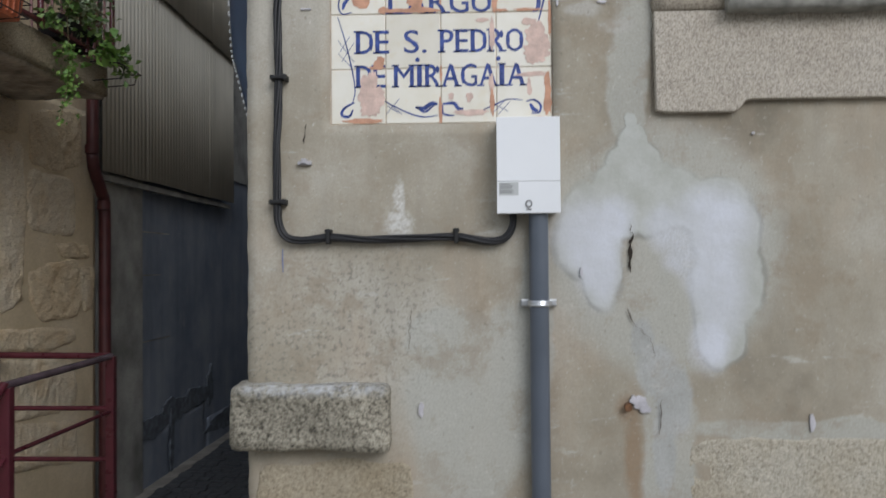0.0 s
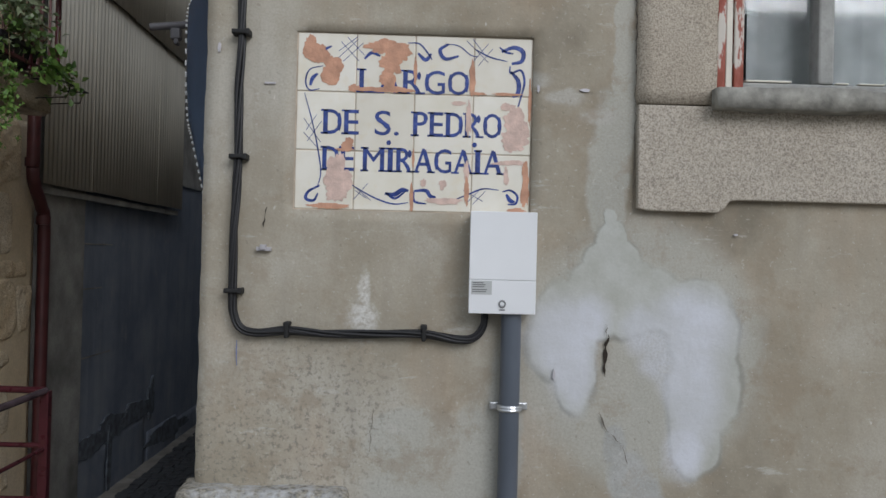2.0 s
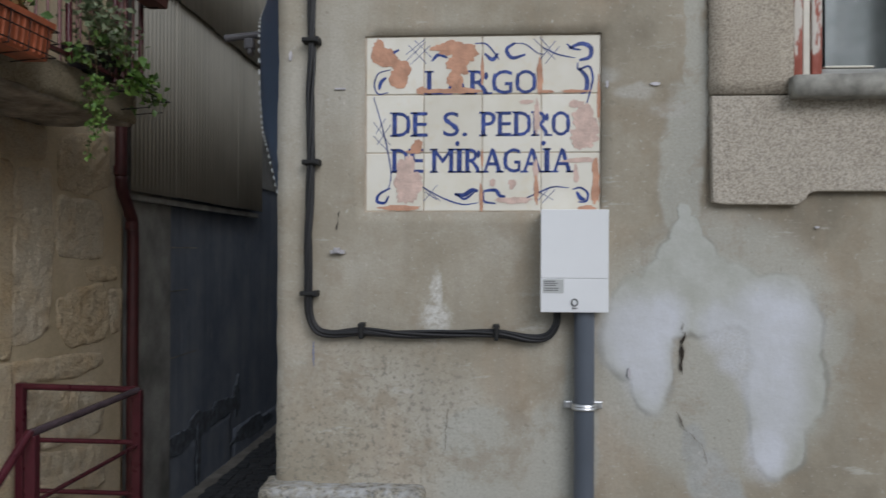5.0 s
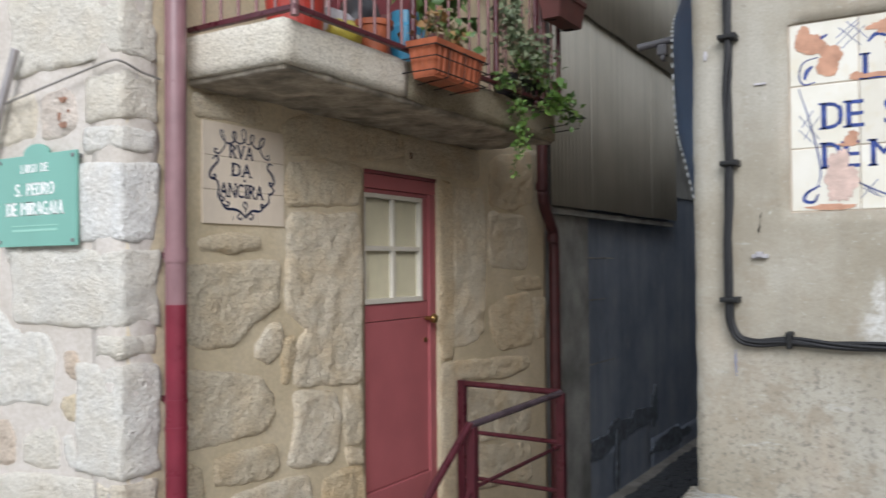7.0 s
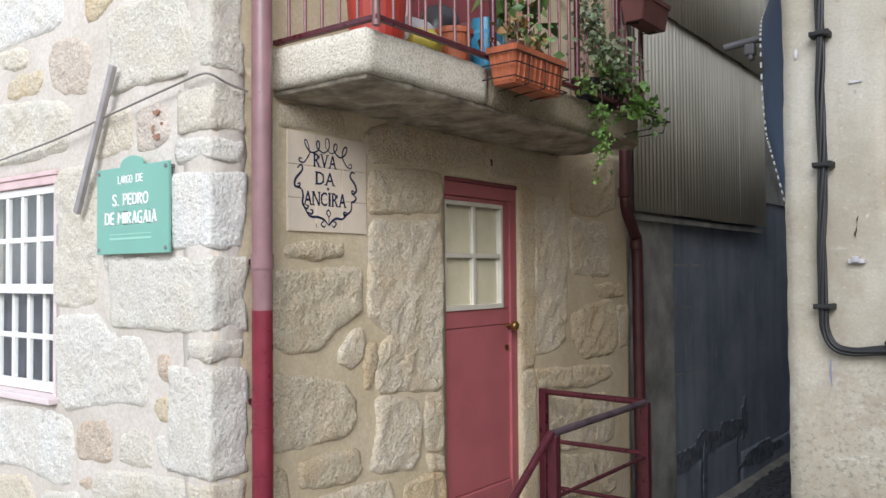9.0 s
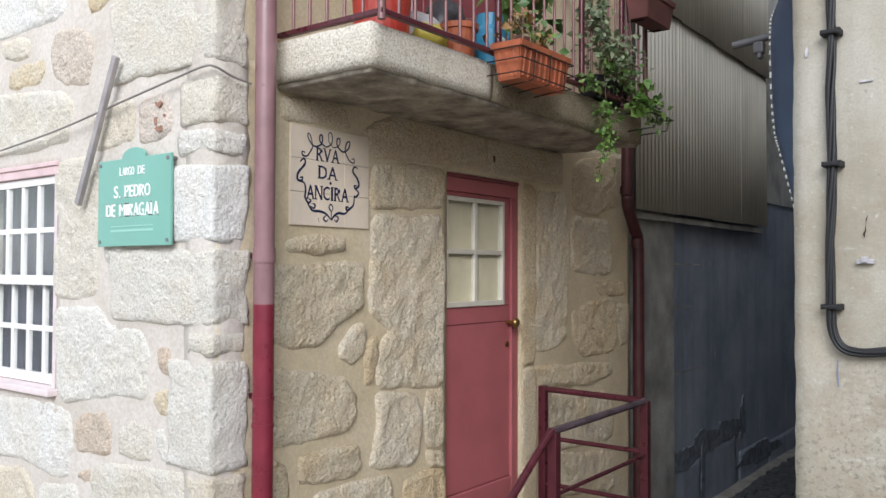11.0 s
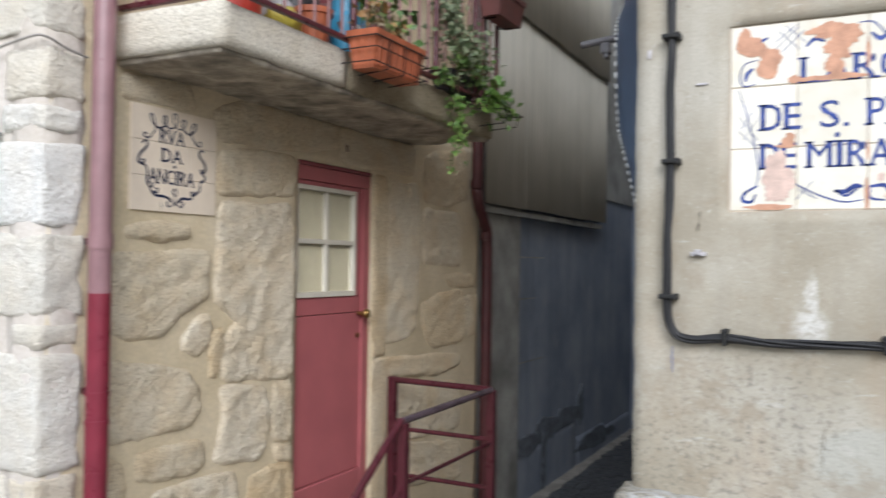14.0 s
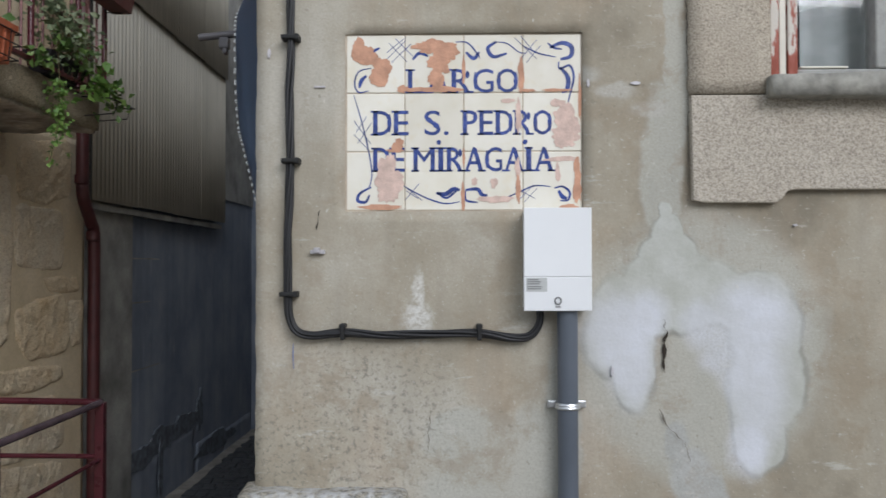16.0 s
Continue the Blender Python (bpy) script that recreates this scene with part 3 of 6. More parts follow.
M_TILE = glazed_tile()
M_TILE_OLD = plain("plain_tile", (0.76, 0.655, 0.53, 1), 0.4, vary=0.12, scale=5)
M_BLUE_GLAZE = plain("blue_glaze", (0.035, 0.065, 0.26, 1), 0.25, vary=0.45, scale=40)
M_INK = plain("dark_blue_glaze", (0.015, 0.026, 0.075, 1), 0.3, vary=0.4, scale=40)
M_BISCUIT = plain("bare_terracotta", (0.58, 0.32, 0.215, 1), 0.95, vary=0.3, scale=30, bump=0.5)
M_BISCUIT_PALE = plain("pale_bared_tile", (0.66, 0.49, 0.42, 1), 0.9, vary=0.22, scale=35, bump=0.5)
M_WHITE_BOX = plain("white_enamel", (0.80, 0.81, 0.82, 1), 0.3, vary=0.04, scale=4, bump=0.03)
M_STICKER = plain("grey_sticker", (0.52, 0.53, 0.52, 1), 0.5, vary=0.1)
M_PRINT = plain("print", (0.20, 0.20, 0.20, 1), 0.6)
M_STEEL = plain("zinc", (0.62, 0.63, 0.64, 1), 0.35, 0.9, vary=0.2)
M_PVC = plain("grey_pvc", (0.095, 0.110, 0.135, 1), 0.35, vary=0.12, scale=5)
M_CABLE = plain("black_cable", (0.013, 0.013, 0.015, 1), 0.5, vary=0.3)
M_CLIP = plain("black_plastic", (0.008, 0.008, 0.008, 1), 0.65)
M_DARK = plain("dark_void", (0.03, 0.022, 0.016, 1), 0.95)
M_RUST = plain("rusty_iron", (0.20, 0.10, 0.05, 1), 0.9, 0.2, vary=0.5, scale=60, bump=0.6)
M_WEATHERED = plain("weathered_zinc_bar", (0.40, 0.37, 0.365, 1), 0.6, 0.3, vary=0.25)
M_DOOR = plain("rose_door_paint", (0.41, 0.12, 0.128, 1), 0.38, vary=0.12, scale=4, bump=0.08)
M_DOOR_DARK = plain("dark_rose_paint", (0.23, 0.055, 0.065, 1), 0.4, vary=0.15)
M_WHITE = plain("white_gloss_paint", (0.80, 0.79, 0.76, 1), 0.35, vary=0.06, scale=12)
M_CREAM = plain("cream_paint", (0.66, 0.62, 0.53, 1), 0.4, vary=0.1, scale=12)
M_PINK = plain("pink_paint", (0.70, 0.52, 0.52, 1), 0.5, vary=0.15)
M_PINK_PALE = plain("faded_pink_paint", (0.74, 0.63, 0.63, 1), 0.5, vary=0.15)
M_BLIND = plain("straw_blind", (0.62, 0.54, 0.37, 1), 0.8, vary=0.12, scale=20)
M_RAIL = plain("oxblood_rail_paint", (0.085, 0.016, 0.025, 1), 0.3, vary=0.25, bump=0.05)
# base colour greyed to give the top rail the sheen of the sky
M_RAIL_TOP = plain("worn_sheen_rail_paint", (0.11, 0.08, 0.095, 1), 0.14, vary=0.3)
M_PIPE_RED = plain("crimson_pipe", (0.20, 0.022, 0.04, 1), 0.3, vary=0.2)
M_PIPE_MAUVE = plain("faded_mauve_pipe", (0.27, 0.15, 0.16, 1), 0.32, vary=0.18)
M_PIPE_DARK = plain("dark_oxblood_pipe", (0.075, 0.02, 0.022, 1), 0.45, vary=0.25)
M_BALUSTER = plain("faded_red_iron", (0.25, 0.13, 0.13, 1), 0.4, 0.2, vary=0.3)
M_BRASS = plain("old_brass", (0.30, 0.19, 0.07, 1), 0.3, 0.9, vary=0.3)
M_TERRA = plain("terracotta_plastic", (0.42, 0.12, 0.055, 1), 0.5, vary=0.3, scale=12)
M_RED = plain("red_plastic", (0.42, 0.045, 0.03, 1), 0.35, vary=0.15)
M_BLUE = plain("blue_plastic", (0.05, 0.26, 0.42, 1), 0.35, vary=0.1)
M_YELLOW = plain("yellow_bag", (0.46, 0.38, 0.06, 1), 0.5, vary=0.3)
M_BLACK = plain("black_bag", (0.02, 0.018, 0.022, 1), 0.45, vary=0.4)
M_PALE_BAG = plain("pale_bag", (0.5, 0.48, 0.50, 1), 0.5, vary=0.3, scale=25)
M_MAROON = plain("maroon_plastic", (0.15, 0.055, 0.05, 1), 0.5)
M_SOIL = plain("soil", (0.05, 0.035, 0.022, 1), 0.95, vary=0.5, scale=60, bump=0.8)
M_WIRE = plain("dark_wire", (0.03, 0.025, 0.025, 1), 0.5, 0.5)
M_STEM = plain("stem", (0.16, 0.13, 0.06, 1), 0.7)
M_GREEN_SIGN = plain("green_enamel", (0.19, 0.43, 0.355, 1), 0.32, vary=0.08, scale=3)
M_SIGN_WHITE = plain("white_letters", (0.85, 0.87, 0.84, 1), 0.4, vary=0.03)
M_SIGN_FAINT = plain("faint_letters", (0.32, 0.60, 0.50, 1), 0.4, vary=0.05)
M_TARP = plain("slate_blue_tarpaulin", (0.105, 0.155, 0.24, 1), 0.4, vary=0.25, scale=5)
M_CORD = plain("white_cord", (0.72, 0.72, 0.70, 1), 0.6)
M_GROUT = plain("pale_grout", (0.56, 0.47, 0.38, 1), 0.95, vary=0.4, scale=12)
M_POLE = plain("grey_pole", (0.10, 0.095, 0.10, 1), 0.5, 0.3)
M_ROOF = plain("roof_tile", (0.22, 0.11, 0.08, 1), 0.85, vary=0.3)
M_SILL = plain("weathered_concrete", (0.30, 0.29, 0.255, 1), 0.9, vary=0.45, scale=22, bump=0.6, fine=70)
M_CHALK = plain("blue_chalk", (0.16, 0.19, 0.34, 1), 0.9)
M_HAIR = plain("hairline", (0.14, 0.12, 0.10, 1), 0.95)
M_FOOT_BLOTCH = plain("foot_blotch", (0.125, 0.145, 0.175, 1), 0.95, vary=0.5, scale=14, bump=0.6, fine=50)


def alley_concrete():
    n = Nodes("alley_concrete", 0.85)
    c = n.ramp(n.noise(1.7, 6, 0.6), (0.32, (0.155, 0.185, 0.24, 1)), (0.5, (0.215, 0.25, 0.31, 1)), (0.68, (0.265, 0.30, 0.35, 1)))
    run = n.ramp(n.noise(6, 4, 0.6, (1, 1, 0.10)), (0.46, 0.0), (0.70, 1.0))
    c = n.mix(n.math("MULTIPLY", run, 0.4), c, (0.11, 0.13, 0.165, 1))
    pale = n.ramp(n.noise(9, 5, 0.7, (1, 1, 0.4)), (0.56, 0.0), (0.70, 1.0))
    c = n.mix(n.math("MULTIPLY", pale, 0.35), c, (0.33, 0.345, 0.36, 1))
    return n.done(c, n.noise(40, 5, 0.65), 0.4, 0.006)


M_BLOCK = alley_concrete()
M_SOFFIT = plain("stained_soffit", (0.38, 0.335, 0.27, 1), 0.95, vary=0.65, scale=7, bump=0.6, fine=40)
M_RENDER_OLD = plain("old_render", (0.32, 0.32, 0.30, 1), 0.9, vary=0.5, scale=3, bump=0.4, fine=60)
M_GROUND = plain("ground_setts", (0.30, 0.28, 0.25, 1), 0.8, vary=0.35, scale=6, bump=0.5, fine=40)
M_SETT = plain("sett_stone", (0.07, 0.075, 0.082, 1), 0.7, vary=0.4, scale=14, bump=0.4, fine=50)
M_CURTAIN = plain("net_curtain", (0.27, 0.28, 0.28, 1), 0.9, vary=0.25, scale=12)
# dark base colour stands in for the dimness of rooms behind windows
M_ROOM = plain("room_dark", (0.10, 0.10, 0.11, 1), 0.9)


def leaf_paint(name, a, b):
    n = Nodes(name, 0.5)
    r = n.add("ShaderNodeNewGeometry").outputs["Random Per Island"]
    c = n.ramp(r, (0.0, a), (1.0, b))
    c = n.mix(n.math("MULTIPLY", n.noise(60, 3), 0.35), c, tuple(v * 0.5 for v in a[:3]) + (1,))
    return n.done(c, n.noise(90), 0.2, 0.003)


M_LEAF = leaf_paint("leaves", (0.06, 0.13, 0.035, 1), (0.18, 0.29, 0.07, 1))
M_LEAF_GREY = leaf_paint("grey_green_leaves", (0.10, 0.15, 0.07, 1), (0.34, 0.40, 0.25, 1))
M_LEAF_BRIGHT = leaf_paint("bright_leaves", (0.09, 0.21, 0.04, 1), (0.22, 0.37, 0.08, 1))
M_LEAF_BROWN = leaf_paint("brown_leaves", (0.22, 0.10, 0.04, 1), (0.42, 0.28, 0.10, 1))


def peeling():
    n = Nodes("peeling_red_paint", 0.7)
    c = n.ramp(n.noise(22, 5, 0.65, (1, 1, 0.3)), (0.42, (0.26, 0.06, 0.035, 1)), (0.52, (0.34, 0.10, 0.07, 1)), (0.56, (0.58, 0.54, 0.48, 1)))
    return n.done(c, n.noise(40, 4), 0.5, 0.004)


M_PEEL = peeling()


def glass():
    n = Nodes("window_glass", 0.04)
    n.p.inputs["Base Color"].default_value = (0.9, 0.93, 0.93, 1)
    n.p.inputs["Transmission Weight"].default_value = 1.0
    n.p.inputs["IOR"].default_value = 1.45
    return n.m


M_GLASS = glass()


def corrugated_paint():
    n = Nodes("grey_corrugated_sheet", 0.6)
    c = n.ramp(n.noise(1.6, 4), (0.3, (0.38, 0.36, 0.30, 1)), (0.7, (0.47, 0.45, 0.385, 1)))
    run = n.ramp(n.noise(11, 3, 0.6, (1, 1, 0.05)), (0.46, 0.0), (0.72, 1.0))
    c = n.mix(n.math("MULTIPLY", run, 0.45), c, (0.27, 0.255, 0.22, 1))
    return n.done(c, n.noise(50), 0.15, 0.003)


M_SHEET = corrugated_paint()


# ---- the setting ----
def ground_height(x, y):
    s = max(0.0, min(1.0, -x * 0.35 + y * 0.25 - 0.1))
    return -0.6 * s * s * (3 - 2 * s)


def ground():
    bm = bmesh.new()
    xs = [-400, -60, -20, -8] + [-6 + 0.5 * k for k in range(25)] + [8, 20, 60, 400]
    ys = [-400, -60, -20, -8] + [-5 + 0.5 * k for k in range(36)] + [15, 30, 60, 400]
    rows = [[bm.verts.new((x, y, ground_height(max(-6, min(6, x)), max(-5, min(13, y))))) for y in ys] for x in xs]
    for a, b in zip(rows, rows[1:]):
        for j in range(len(ys) - 1):
            bm.faces.new((a[j], b[j], b[j + 1], a[j + 1]))
    return solo("ground", bm, M_GROUND, "grey stone-paved sloping ground of the square and alley", "ground", "structure", True)


GROUND = ground()

SIGN = (-0.002, 0.602, 1.698, 2.152)
WINDOW_A = (1.072, 2.05, 2.03, 3.6)
bm = sheet(WALL_A, -0.23, 2.4, 0.2, 3.1, [SIGN, (1.072, 2.05, 2.03, 3.2)], 0.03, 0.0035, 0.05, 1.0, ("start",))
wall_plaster = solo("wall_plaster", bm, M_PLASTER, "stained beige plaster wall with pale cement repairs", "wall", "structure", True)
bm = bmesh.new()
add_wall(bm, WALL_A, -0.215, 2.4, -1.0, 6.4, -0.45, -0.015, [SIGN, WINDOW_A])
add_wall(bm, WALL_A, 2.4, 9.0, -1.0, 6.4, -0.45, 0.0)
add_wall(bm, WALL_A, -0.215, 2.4, 3.1, 6.4, -0.015, 0.0, [WINDOW_A])
add_wall(bm, WALL_A, -0.215, 2.4, -1.0, 0.2, -0.015, 0.0)
box(bm, -0.05, 2.03, 1.68, 0.65, 2.2, 2.17)
solo("wall_building_front", bm, M_PLASTER, "beige plaster front of the building at the alley corner", "wall", "structure")
# unseen alley side; its pale colour is there to bounce light into the alley
bm = boxes((-0.215, 2.45, -1.0, 0.1, 11.6, 6.4), (0.1, 11.2, -1.0, 9.0, 11.6, 6.4))
solo("wall_building_side", bm, M_MORTAR_DAYLIT, "unseen alley side of the corner building, pale to bounce light", "wall", "structure")

DOOR = (3.475, 4.225, -0.10, 2.115)
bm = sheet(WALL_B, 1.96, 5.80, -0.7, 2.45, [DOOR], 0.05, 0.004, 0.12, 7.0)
wall_house_side = solo("wall_house_side", bm, M_MORTAR_WARM, "rubble granite house wall facing the alley, mortar warmed for bounced light", "wall", "structure", True)
bm = bmesh.new()
add_wall(bm, WALL_B, 2.0, 5.80, -1.0, 7.0, -0.4, -0.03, [DOOR])
add_wall(bm, WALL_B, 1.96, 5.80, 2.45, 7.0, -0.03, 0.0)
solo("wall_house_core", bm, M_MORTAR_WARM, "thick masonry behind the stone facing of the house", "wall", "structure")

WINDOW_C = (-4.592, -3.63, 0.95, 2.08)
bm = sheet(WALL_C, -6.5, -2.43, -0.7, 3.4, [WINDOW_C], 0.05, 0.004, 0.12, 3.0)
wall_house_front = solo("wall_house_front", bm, M_MORTAR_DAYLIT, "rubble granite house wall facing the square, mortar paled for open daylight", "wall", "structure", True)
bm = bmesh.new()
add_wall(bm, WALL_C, -6.5, -2.46, -1.0, 7.0, -0.4, -0.03, [WINDOW_C])
add_wall(bm, WALL_C, -6.5, -2.46, 3.4, 7.0, -0.03, 0.0)
box(bm, -6.5, 2.34, 6.8, -2.41, 5.8, 7.0)
box(bm, -6.5, 2.34, -1.0, -6.2, 5.8, 7.0)
solo("wall_house_core", bm, M_MORTAR_DAYLIT, "thick masonry behind the stone front of the house", "wall", "structure")

# the alley past the house
bm = boxes((-2.85, 5.80, -1.0, -2.45, 6.78, 2.35))
wall_render = solo("wall_render", bm, M_RENDER_OLD, "grimy grey rendered wall beside the corrugated cladding", "wall", "structure")
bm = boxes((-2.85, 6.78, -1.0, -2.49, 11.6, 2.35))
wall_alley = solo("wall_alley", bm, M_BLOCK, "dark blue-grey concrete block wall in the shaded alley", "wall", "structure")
for z, top, ys in ((0.68, 0.955, (6.80, 7.14, 7.53)), (0.965, 1.245, (6.80, 7.31, 7.53)), (1.255, 1.62, (6.80, 6.93, 7.30, 7.53)), (1.64, 1.94, (6.80, 7.16, 7.53))):
    for y, end in zip(ys, ys[1:]):
        part("block", boxes((-2.5, y, z, -2.4885 + 0.002 * noise.noise((y * 7, z * 5, 3.3)), end - 0.004, top + 0.004), bevel=0.001), M_BLOCK, wall_alley)
for y, end, z in ((6.80, 7.50, 1.630), (6.82, 7.28, 1.250), (6.80, 7.52, 0.668)):
    part("mortar_joint", rough_block(-2.5, -2.4855, y, end, z - 0.006, z + 0.006, 0.03, 0.003, 0.002, y + z), M_RENDER_OLD, wall_alley, "paler smeared mortar")
ALLEY = Plane((-2.49, 0, 0), (0, 1, 0), (1, 0, 0))
# ragged darker blotches along the foot of the wall
for y, z, a, b in ((7.05, -0.10, 0.36, 0.09), (7.62, -0.05, 0.34, 0.12), (8.20, -0.02, 0.40, 0.10), (8.68, 0.02, 0.10, 0.20), (7.52, -0.35, 0.05, 0.30), (9.3, -0.42, 0.7, 0.10)):
    bm = bmesh.new()
    blob(bm, ALLEY, y, z, a, b, 0.014 + 0.0025 * (int(y * 10) % 4), y * 3 + z, 64, 0.4, 0.02)
    part("moss_stain", bm, M_FOOT_BLOTCH, wall_alley, "ragged darker blotch")
for y, w, top in ((6.74, 0.74, -0.16), (7.56, 0.94, -0.11), (8.60, 1.0, -0.30), (9.64, 1.2, -0.36)):
    part("plinth_stone", rough_block(-2.5, -2.480, y, y + w, -0.72, top, 0.06, 0.008, 0.006, y), M_BLOCK, wall_alley, smooth=True)
bm = boxes((-2.85, 5.80, 2.35, -2.47, 11.6, 7.0), (-6.5, 5.8, -1.0, -2.85, 6.2, 7.0))
wall_upper = solo("wall_upper", bm, M_RENDER_OLD, "upper grey wall behind the corrugated cladding", "wall", "structure")

# the end of the alley
FAR = Plane((0, 10.9, 0), (1, 0, 0), (0, -1, 0))
FAR_WINDOW = (-1.95, -1.35, 3.0, 4.3)
bm = bmesh.new()
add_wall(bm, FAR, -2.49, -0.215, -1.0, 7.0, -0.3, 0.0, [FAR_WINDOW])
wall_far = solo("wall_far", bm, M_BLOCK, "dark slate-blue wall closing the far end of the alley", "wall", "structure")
win = thing("window_3", (-1.65, 10.9, 3.0), "dark far window with white painted frame", "window", kind="structure")
part("window_frame", boxes((-1.96, 10.86, 2.98, -1.90, 10.95, 4.32), (-1.40, 10.86, 2.98, -1.34, 10.95, 4.32), (-1.90, 10.86, 4.26, -1.40, 10.95, 4.32), (-1.90, 10.86, 2.98, -1.40, 10.95, 3.04)), M_WHITE, win)
part("glazing_bar", boxes((-1.665, 10.88, 3.04, -1.635, 10.93, 4.26)), M_WHITE, win)
for a, b in ((-1.90, -1.665), (-1.635, -1.40)):
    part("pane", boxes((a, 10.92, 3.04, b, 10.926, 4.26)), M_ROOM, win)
part("window_sill", boxes((-2.0, 10.80, 2.90, -1.30, 10.95, 2.975), bevel=0.01), M_GRANITE_TRIM, win)
bm = boxes((-2.45, 10.4, 4.95, -0.22, 10.9, 5.05))
for k in range(15):
    x = -2.4 + 0.15 * k
    tube(bm, [(x, 10.36, 5.06), (x, 10.9, 5.14)], 0.06, 8)
solo("eave_tiles", bm, M_ROOF, "brown clay roof eave over the alley's end", "roof", "structure")

# plain unseen wall added behind the camera closes the square; high end darkens reflections
bm = boxes((-24, -17.4, -1.0, 4, -17, 3.4), (4, -17.4, -1.0, 24, -17, 8.2))
solo("wall_across", bm, M_RENDER_OLD, "plain unseen wall and house front added across the square", "wall", "structure")


# ---- the plaster wall: window, trim, sign ----
def outline_block(plane, ring, d0, d1, bevel):
    """A dressed slab from its outline in the wall's plane."""
    bm = bmesh.new()
    face = bm.faces.new([bm.verts.new(plane.at(u, z, d1)) for u, z in ring])
    made = bmesh.ops.extrude_face_region(bm, geom=[face])["geom"]
    for v in made:
        if isinstance(v, bmesh.types.BMVert):
            v.co -= plane.n * (d1 - d0)
    facing(bm)
    bmesh.ops.bevel(bm, geom=[e for e in bm.edges], offset=bevel, segments=2, affect="EDGES", profile=0.6)
    bmesh.ops.triangulate(bm, faces=[f for f in bm.faces if len(f.verts) > 4])
    return bm


surround = thing("window_surround", (1.0, 2.0, 1.72), "speckled grey granite window surround set in the plaster", "window trim", kind="structure")
part("jamb", rough_block(0.866, 1.068, 1.975, 2.1, 1.9875, 3.3, 0.04, 0.004, 0.005, 2.0), M_GRANITE_TRIM, surround, smooth=True)
ear = [(0.872, 1.722), (0.90, 1.716), (1.075, 1.715), (1.092, 1.725), (1.106, 1.744), (1.125, 1.748), (2.4, 1.748), (2.4, 1.985), (0.868, 1.985)]
part("apron", outline_block(WALL_A, ear, -0.1, 0.024, 0.004), M_GRANITE_TRIM, surround)
part("jamb", rough_block(2.054, 2.26, 1.975, 2.1, 1.992, 3.3, 0.08, 0.003, 0.008, 5.0), M_GRANITE_TRIM, surround, smooth=True)
part("window_sill", rough_block(1.052, 2.09, 1.925, 2.15, 1.972, 2.028, 0.025, 0.007, 0.006, 4.0, 1.5), M_SILL, surround, "weathered grey projecting sill", smooth=True)

win = thing("window_1", (1.5, 2.05, 2.03), "old sash window with peeling red and white paint", "window", kind="structure")
part("window_frame", boxes((1.074, 1.998, 2.03, 1.096, 2.09, 3.3), bevel=0.003), M_PEEL, win, "peeling red frame")
part("window_frame", boxes((1.098, 2.004, 2.03, 1.116, 2.09, 3.3), bevel=0.003), M_CREAM, win, "flaking white strip")
part("window_frame", boxes((1.118, 1.998, 2.03, 1.143, 2.09, 3.3), bevel=0.003), M_PEEL, win, "peeling red frame")
part("sash_rail", boxes((1.145, 2.01, 2.03, 2.05, 2.07, 2.056), bevel=0.004), M_RENDER_OLD, win, "worn grey bottom rail")
part("glazing_bead", boxes((1.155, 2.012, 2.0585, 1.275, 2.03, 2.064), bevel=0.002), M_CREAM, win)
for a, b in ((1.392, 1.425), (1.452, 1.52), (1.56, 1.66)):
    part("glazing_bead", boxes((a, 2.012, 2.0585, b, 2.028, 2.0625), bevel=0.0015), M_CREAM, win, "flaking white putty")
part("mullion", boxes((1.342, 2.008, 2.057, 1.384, 2.07, 3.3), bevel=0.006), M_RENDER_OLD, win, "worn grey mullion")
pane = part("pane", boxes((1.145, 2.045, 2.06, 2.05, 2.049, 3.6)), M_GLASS, win)
pane.visible_shadow = False
bm = bmesh.new()
ring = [[bm.verts.new((1.188 + 0.012 * k, 2.10 + 0.012 * noise.noise((k * 0.21, 0.3, 0)) + 0.005 * noise.noise((k * 0.7, 2.3, 0)), z)) for z in (2.03, 2.5, 3.6)] for k in range(74)]
for a, b in zip(ring, ring[1:]):
    for j in range(2):
        bm.faces.new((a[j], b[j], b[j + 1], a[j + 1]))
solo("net_curtain", bm, M_CURTAIN, "pale net curtain hanging behind the window glass", "curtain", smooth=True)
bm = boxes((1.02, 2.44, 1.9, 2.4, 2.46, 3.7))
solo("wall_room", bm, M_ROOM, "room wall behind the curtained window, coloured dark for dimness", "wall", "structure")

# granite quoin ledge and the blocks of the foot
solo("stone_ledge", rough_block(-0.262, 0.158, 1.925, 2.06, 0.832, 1.002, 0.018, 0.007, 0.014, 9.0, 0.7), M_GRANITE_LEDGE, "weathered speckled granite block jutting from the wall's corner", "stone block", smooth=True)
foot = thing("wall_foot", (0.5, 2.0, 0.0), "rough granite foot of the plaster wall", "wall base", kind="structure")
part("stone", stone(WALL_A, -0.222, 0.215, 0.36, 0.80, 0.004, 14, 3.3, 0.35), M_GRANITE_FOOT, foot, smooth=True)
part("stone", stone(WALL_A, 0.955, 1.75, 0.32, 0.845, 0.003, 16, 5.1, 0.3), M_GRANITE_FOOT, foot, smooth=True)

